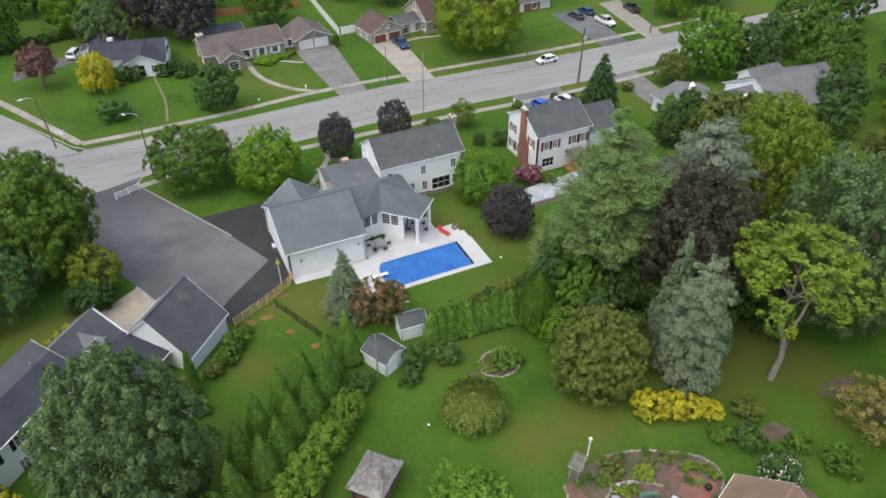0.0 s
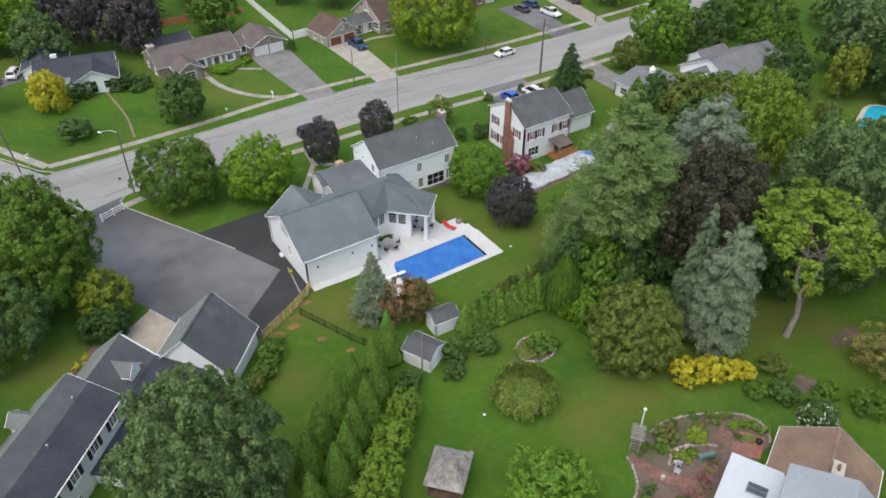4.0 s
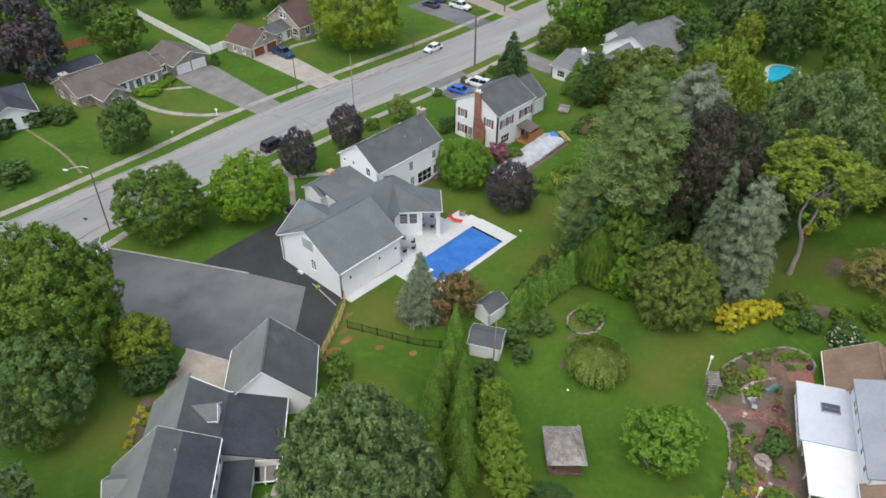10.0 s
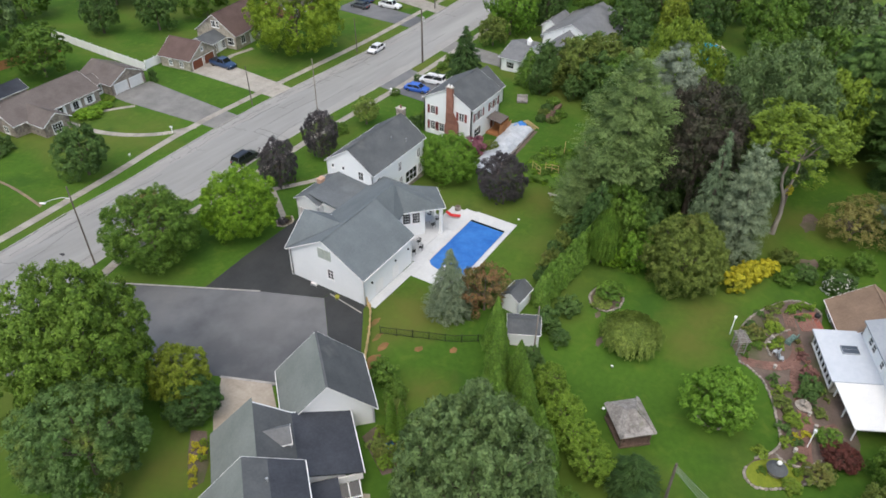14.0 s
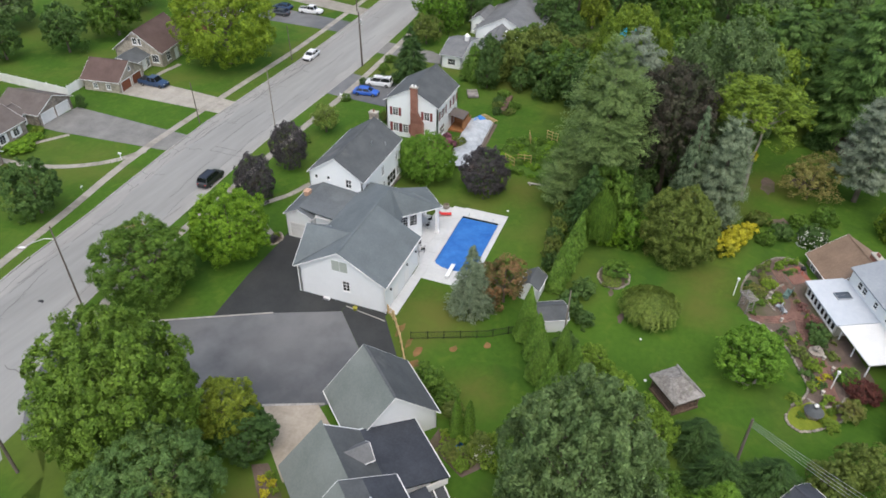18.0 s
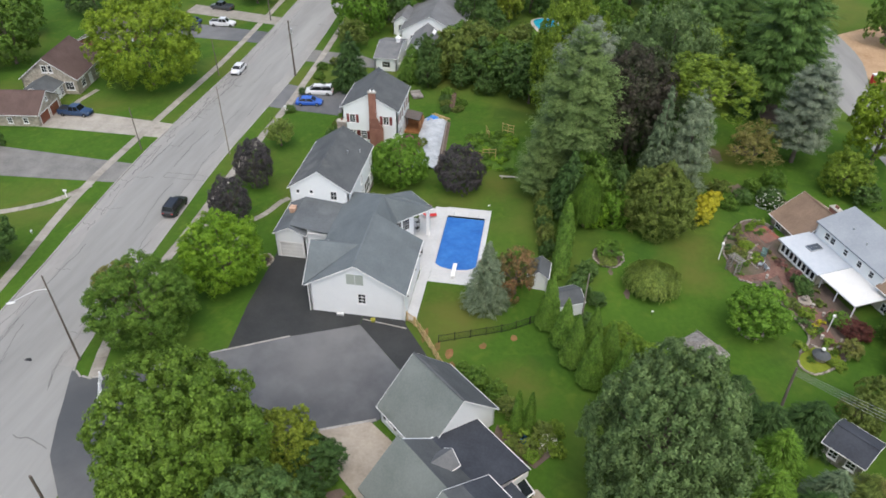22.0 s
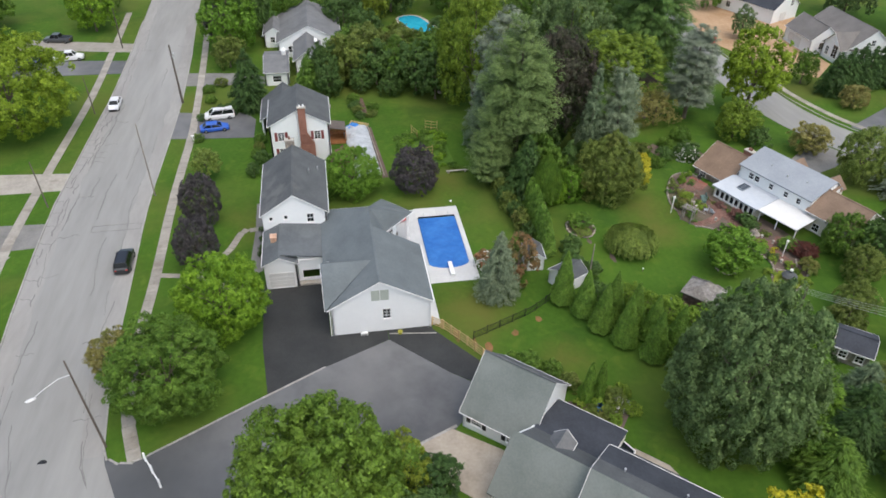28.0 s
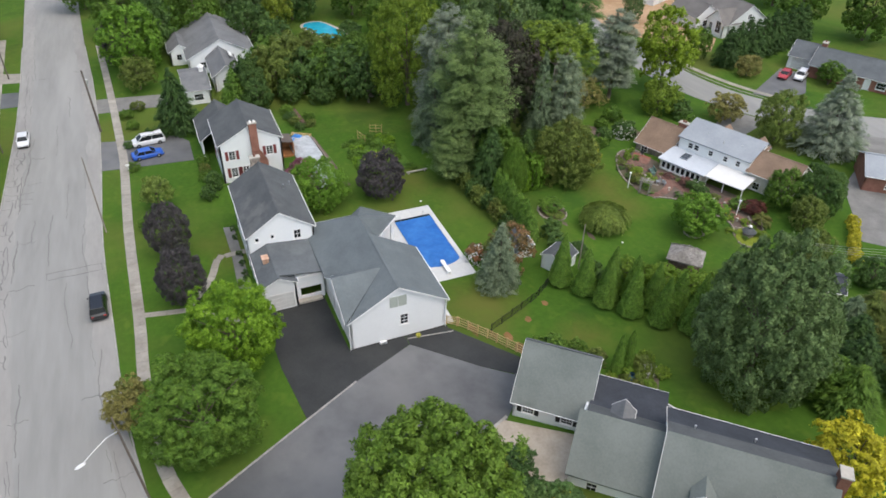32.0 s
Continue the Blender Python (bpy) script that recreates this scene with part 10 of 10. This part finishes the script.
for x, y in ((29.9, 26.9), (24.0, 24.0), (21.8, 21.4), (16.4, 21.8), (31.0, 26.7), (18.6, 19.6), (20.4, 20.6), (26.6, 25.6)):
    o = thing("garden_ornament", x, y, None, rg.uniform(0, 360), "small pale stone garden ornament", "ornament", "garden ornaments")
    part("base", boxed(-0.14, -0.14, 0, 0.14, 0.14, 0.12, bevel=0.02), CONCRETE, o)
    part("urn", lathe(bmesh.new(), [(0.08, 0.1), (0.07, 0.2), (0.2, 0.38), (0.16, 0.46), (0.19, 0.5)], 10), CONCRETE, o)

# ---- vegetable garden and plastic tunnel by the shuttered house ----
tn = thing("plastic_tunnel", 53.4, 72.4, fall(53.2), 4, "long low bed under crumpled pale plastic sheeting", "garden tunnel")
vs, fs = [], []
for i in range(61):
    for j in range(13):
        u, v = i / 60, j / 12
        half = 1.85 + 0.25 * u
        x, y = -8.2 + 16.4 * u, -half + 2 * half * v
        z = 0.2 + 0.5 * math.sin(v * math.pi) ** 0.6 + noise.noise((x * 0.9, y * 1.2, 3.0)) * 0.24 + noise.noise((x * 2.3, y * 2.9, 7.0)) * 0.1
        vs.append((x, y, max(z, 0.12)))
for i in range(60):
    for j in range(12):
        k = i * 13 + j
        fs.append((k, k + 13, k + 14, k + 1))
tm = bpy.data.meshes.new("sheet")
tm.from_pydata(vs, [], fs)
tm.materials.append(TARP)
part("sheet", tm, None, tn)
part("bed", boxed(-8.3, -2.1, -0.2, 8.3, 2.1, 0.1), SOIL, tn)
for k in range(7):
    part("board", boxed(-8.3 + 2.37 * k + 0.01, -2.3, -0.1, -8.3 + 2.37 * (k + 1) - 0.01, -2.14, 0.3), BARK_PALE, tn)
ld = thing("wooden_rack", 63.4, 72.1, fall(63.4), 60, "low slatted pale wooden rack at the bed's end", "rack")
for k in range(9):
    part("slat", boxed(-1.6 + 0.38 * k, -0.45, 0.3, -1.45 + 0.38 * k, 0.45, 0.36), NEW_WOOD, ld)
for y in (-0.4, 0.36):
    part("rail", boxed(-1.7, y, 0.2, 1.75, y + 0.06, 0.3), NEW_WOOD, ld)
    for x in (-1.6, 1.6):
        part("leg", boxed(x - 0.04, y, -0.1, x + 0.04, y + 0.06, 0.2), NEW_WOOD, ld)
wp = thing("wood_pile", 70.2, 71.0, fall(70.2), 4, "long low pile of dark grey firewood on the lawn", "wood pile")
for k in range(36):
    part("log", tube(bmesh.new(), [(-3.4 + 0.38 * (k % 18), -0.45, 0.12 + 0.3 * (k // 18)), (-3.35 + 0.38 * (k % 18), 0.45, 0.14 + 0.3 * (k // 18))], [0.15, 0.14], 7), OLD_WOOD, wp)
bt = thing("blue_tarp", 61.5, 73.2, fall(61.5), 10, "crumpled bright blue tarpaulin over a heap", "tarpaulin")
bm = bmesh.new()
bmesh.ops.create_icosphere(bm, subdivisions=3, radius=1)
for v in bm.verts:
    v.co = Vector((v.co.x * 1.25, v.co.y * 1.35, max(v.co.z, -0.05) * 1.15)) * (1 + 0.25 * noise.noise(v.co * 1.7))
part("sheet", bm, TARP_BLUE, bt)
part("heap", boxed(-0.8, -0.6, -0.05, 0.8, 0.6, 0.4), SOIL, bt)
tagged(part("vegetable_bed", draped([(44.8, 69.9), (62.0, 71.0), (62.2, 70.2), (44.8, 69.0)], 0.02, 0.08), SOIL), "bare soil path between vegetable beds", "garden bed", kind="structure")
tagged(part("vegetable_bed", draped([(46.6, 66.2), (57.4, 66.6), (59.6, 58.8), (47.4, 58.4)], 0.015, 0.08), surface("weedy_vegetable_plot", (0.055, 0.125, 0.014), (0.095, 0.18, 0.022), scale=0.8, fine=5, rough=1, bump=0.5, dist=0.1)), "weedy green vegetable plot", "garden bed", kind="structure")
for k in range(80):
    x, y = rg.uniform(46.5, 58.5), rg.uniform(58.8, 66.4)
    tree("tuft", x, y, rg.uniform(0.4, 0.9), rg.uniform(0.6, 1.1), rg.choice((L_BRIGHT, L_MAPLE, L_ARB)), "leafy vegetable plant in the plot", "vegetable plant", "vegetable_plant", group="vegetable plants")
for x, y, a in ((57.6, 63.4, 20), (59.8, 60.2, 70), (49.4, 64.4, 60), (50.6, 62.4, 100)):
    tl = thing("trellis", x, y, None, a, "leaning pale wooden trellis in the vegetable plot", "trellis", "trellises")
    for k in range(3):
        part("stake", boxed(-1.0 + k, -0.03, -0.1, -0.94 + k, 0.03, 1.7), NEW_WOOD, tl)
    for k in range(3):
        part("rung", boxed(-1.05, -0.02, 0.4 + 0.55 * k, 1.1, 0.02, 0.46 + 0.55 * k), NEW_WOOD, tl)
sb = thing("log_bench", 44.8, 58.6, None, 92, "low pale log bench at the lawn's end", "bench")
part("seat", boxed(-1.7, -0.15, 0.3, 1.7, 0.15, 0.42, bevel=0.03), CONCRETE, sb)
for sx in (-1.3, 1.3):
    part("leg", boxed(sx - 0.1, -0.12, -0.05, sx + 0.1, 0.12, 0.3), CONCRETE, sb)
pl = thing("wooden_pallet", 72.0, 78.0, None, 25, "grey wooden pallet stack behind the white house", "pallet")
for j in range(2):
    for k in range(7):
        part("board", boxed(-1.5 + 0.43 * k, -0.95, 0.15 + 0.3 * j, -1.17 + 0.43 * k, 0.95, 0.18 + 0.3 * j), SHAKE, pl)
    for k in range(3):
        part("bearer", boxed(-1.5, -0.9 + 0.85 * k, 0.0 + 0.3 * j, 1.42, -0.8 + 0.85 * k, 0.15 + 0.3 * j), OLD_WOOD, pl)
for x, y, h, r, mt in ((66.2, 71.6, 1.0, 1.0, L_DARK), (68.0, 72.0, 1.3, 1.2, L_OLIVE), (70.6, 72.3, 1.2, 1.3, L_DARK), (73.2, 72.4, 1.4, 1.4, L_MAPLE), (66.8, 69.6, 0.9, 1.1, L_OLIVE), (69.6, 69.4, 1.1, 1.2, L_MAPLE)):
    tree("shrub", x, y, h, r, mt, "rough dark weeds growing round the firewood", "shrub", "shrub", group="weeds by the firewood")
rk = thing("boulder_heap", 77.0, 55.4, None, 0, "heap of tan boulders at the wood's edge", "boulders")
for k in range(14):
    part("stone", stone_me[k % 4], None, rk, m=pose(rg.uniform(-2.2, 2.2), rg.uniform(-1.2, 1.2), rg.uniform(0.1, 0.5), rg.uniform(0, 60), 0, rg.uniform(0, 360)) @ Matrix.Scale(rg.uniform(2.2, 3.6), 4))
# far blue pool
fp = thing("far_pool", 114.0, 55.0, None, 20, "turquoise kidney pool among the trees", "pool")
part("water", prism(bmesh.new(), [(6.5 * math.cos(k * 0.3142), (3.6 + 0.9 * math.cos(2 * k * 0.3142)) * math.sin(k * 0.3142)) for k in range(20)], -0.3, 0.08), POOL_WATER, fp)
part("coping", prism(bmesh.new(), [(7.0 * math.cos(k * 0.3142), (4.4 + 0.9 * math.cos(2 * k * 0.3142)) * math.sin(k * 0.3142)) for k in range(20)], -0.3, 0.05), CONCRETE, fp)
sw = thing("bird_bath", 17.2, 40.2, None, 0, "small white lawn marker on a thin stake", "lawn marker")
part("stake", boxed(-0.02, -0.02, -0.05, 0.02, 0.02, 0.5), OLD_WOOD, sw)
part("cap", lathe(bmesh.new(), [(0.1, 0.48), (0.14, 0.55), (0.05, 0.62)], 10), WHITE_PAINT, sw)
for x, y in ((36.8, 61.0), (22.6, 58.2), (11.6, 38.9)):
    dl_ = thing("drain_cap", x, y, None, 0, "small white round drain cap in the lawn", "drain cap", "lawn drain caps")
    part("rim", lathe(bmesh.new(), [(0.16, -0.05), (0.16, 0.06), (0.13, 0.08)], 12), WHITE_PAINT, dl_)
    part("lid", lathe(bmesh.new(), [(0.12, 0.06), (0.12, 0.085)], 12), GARAGE_WHITE, dl_)
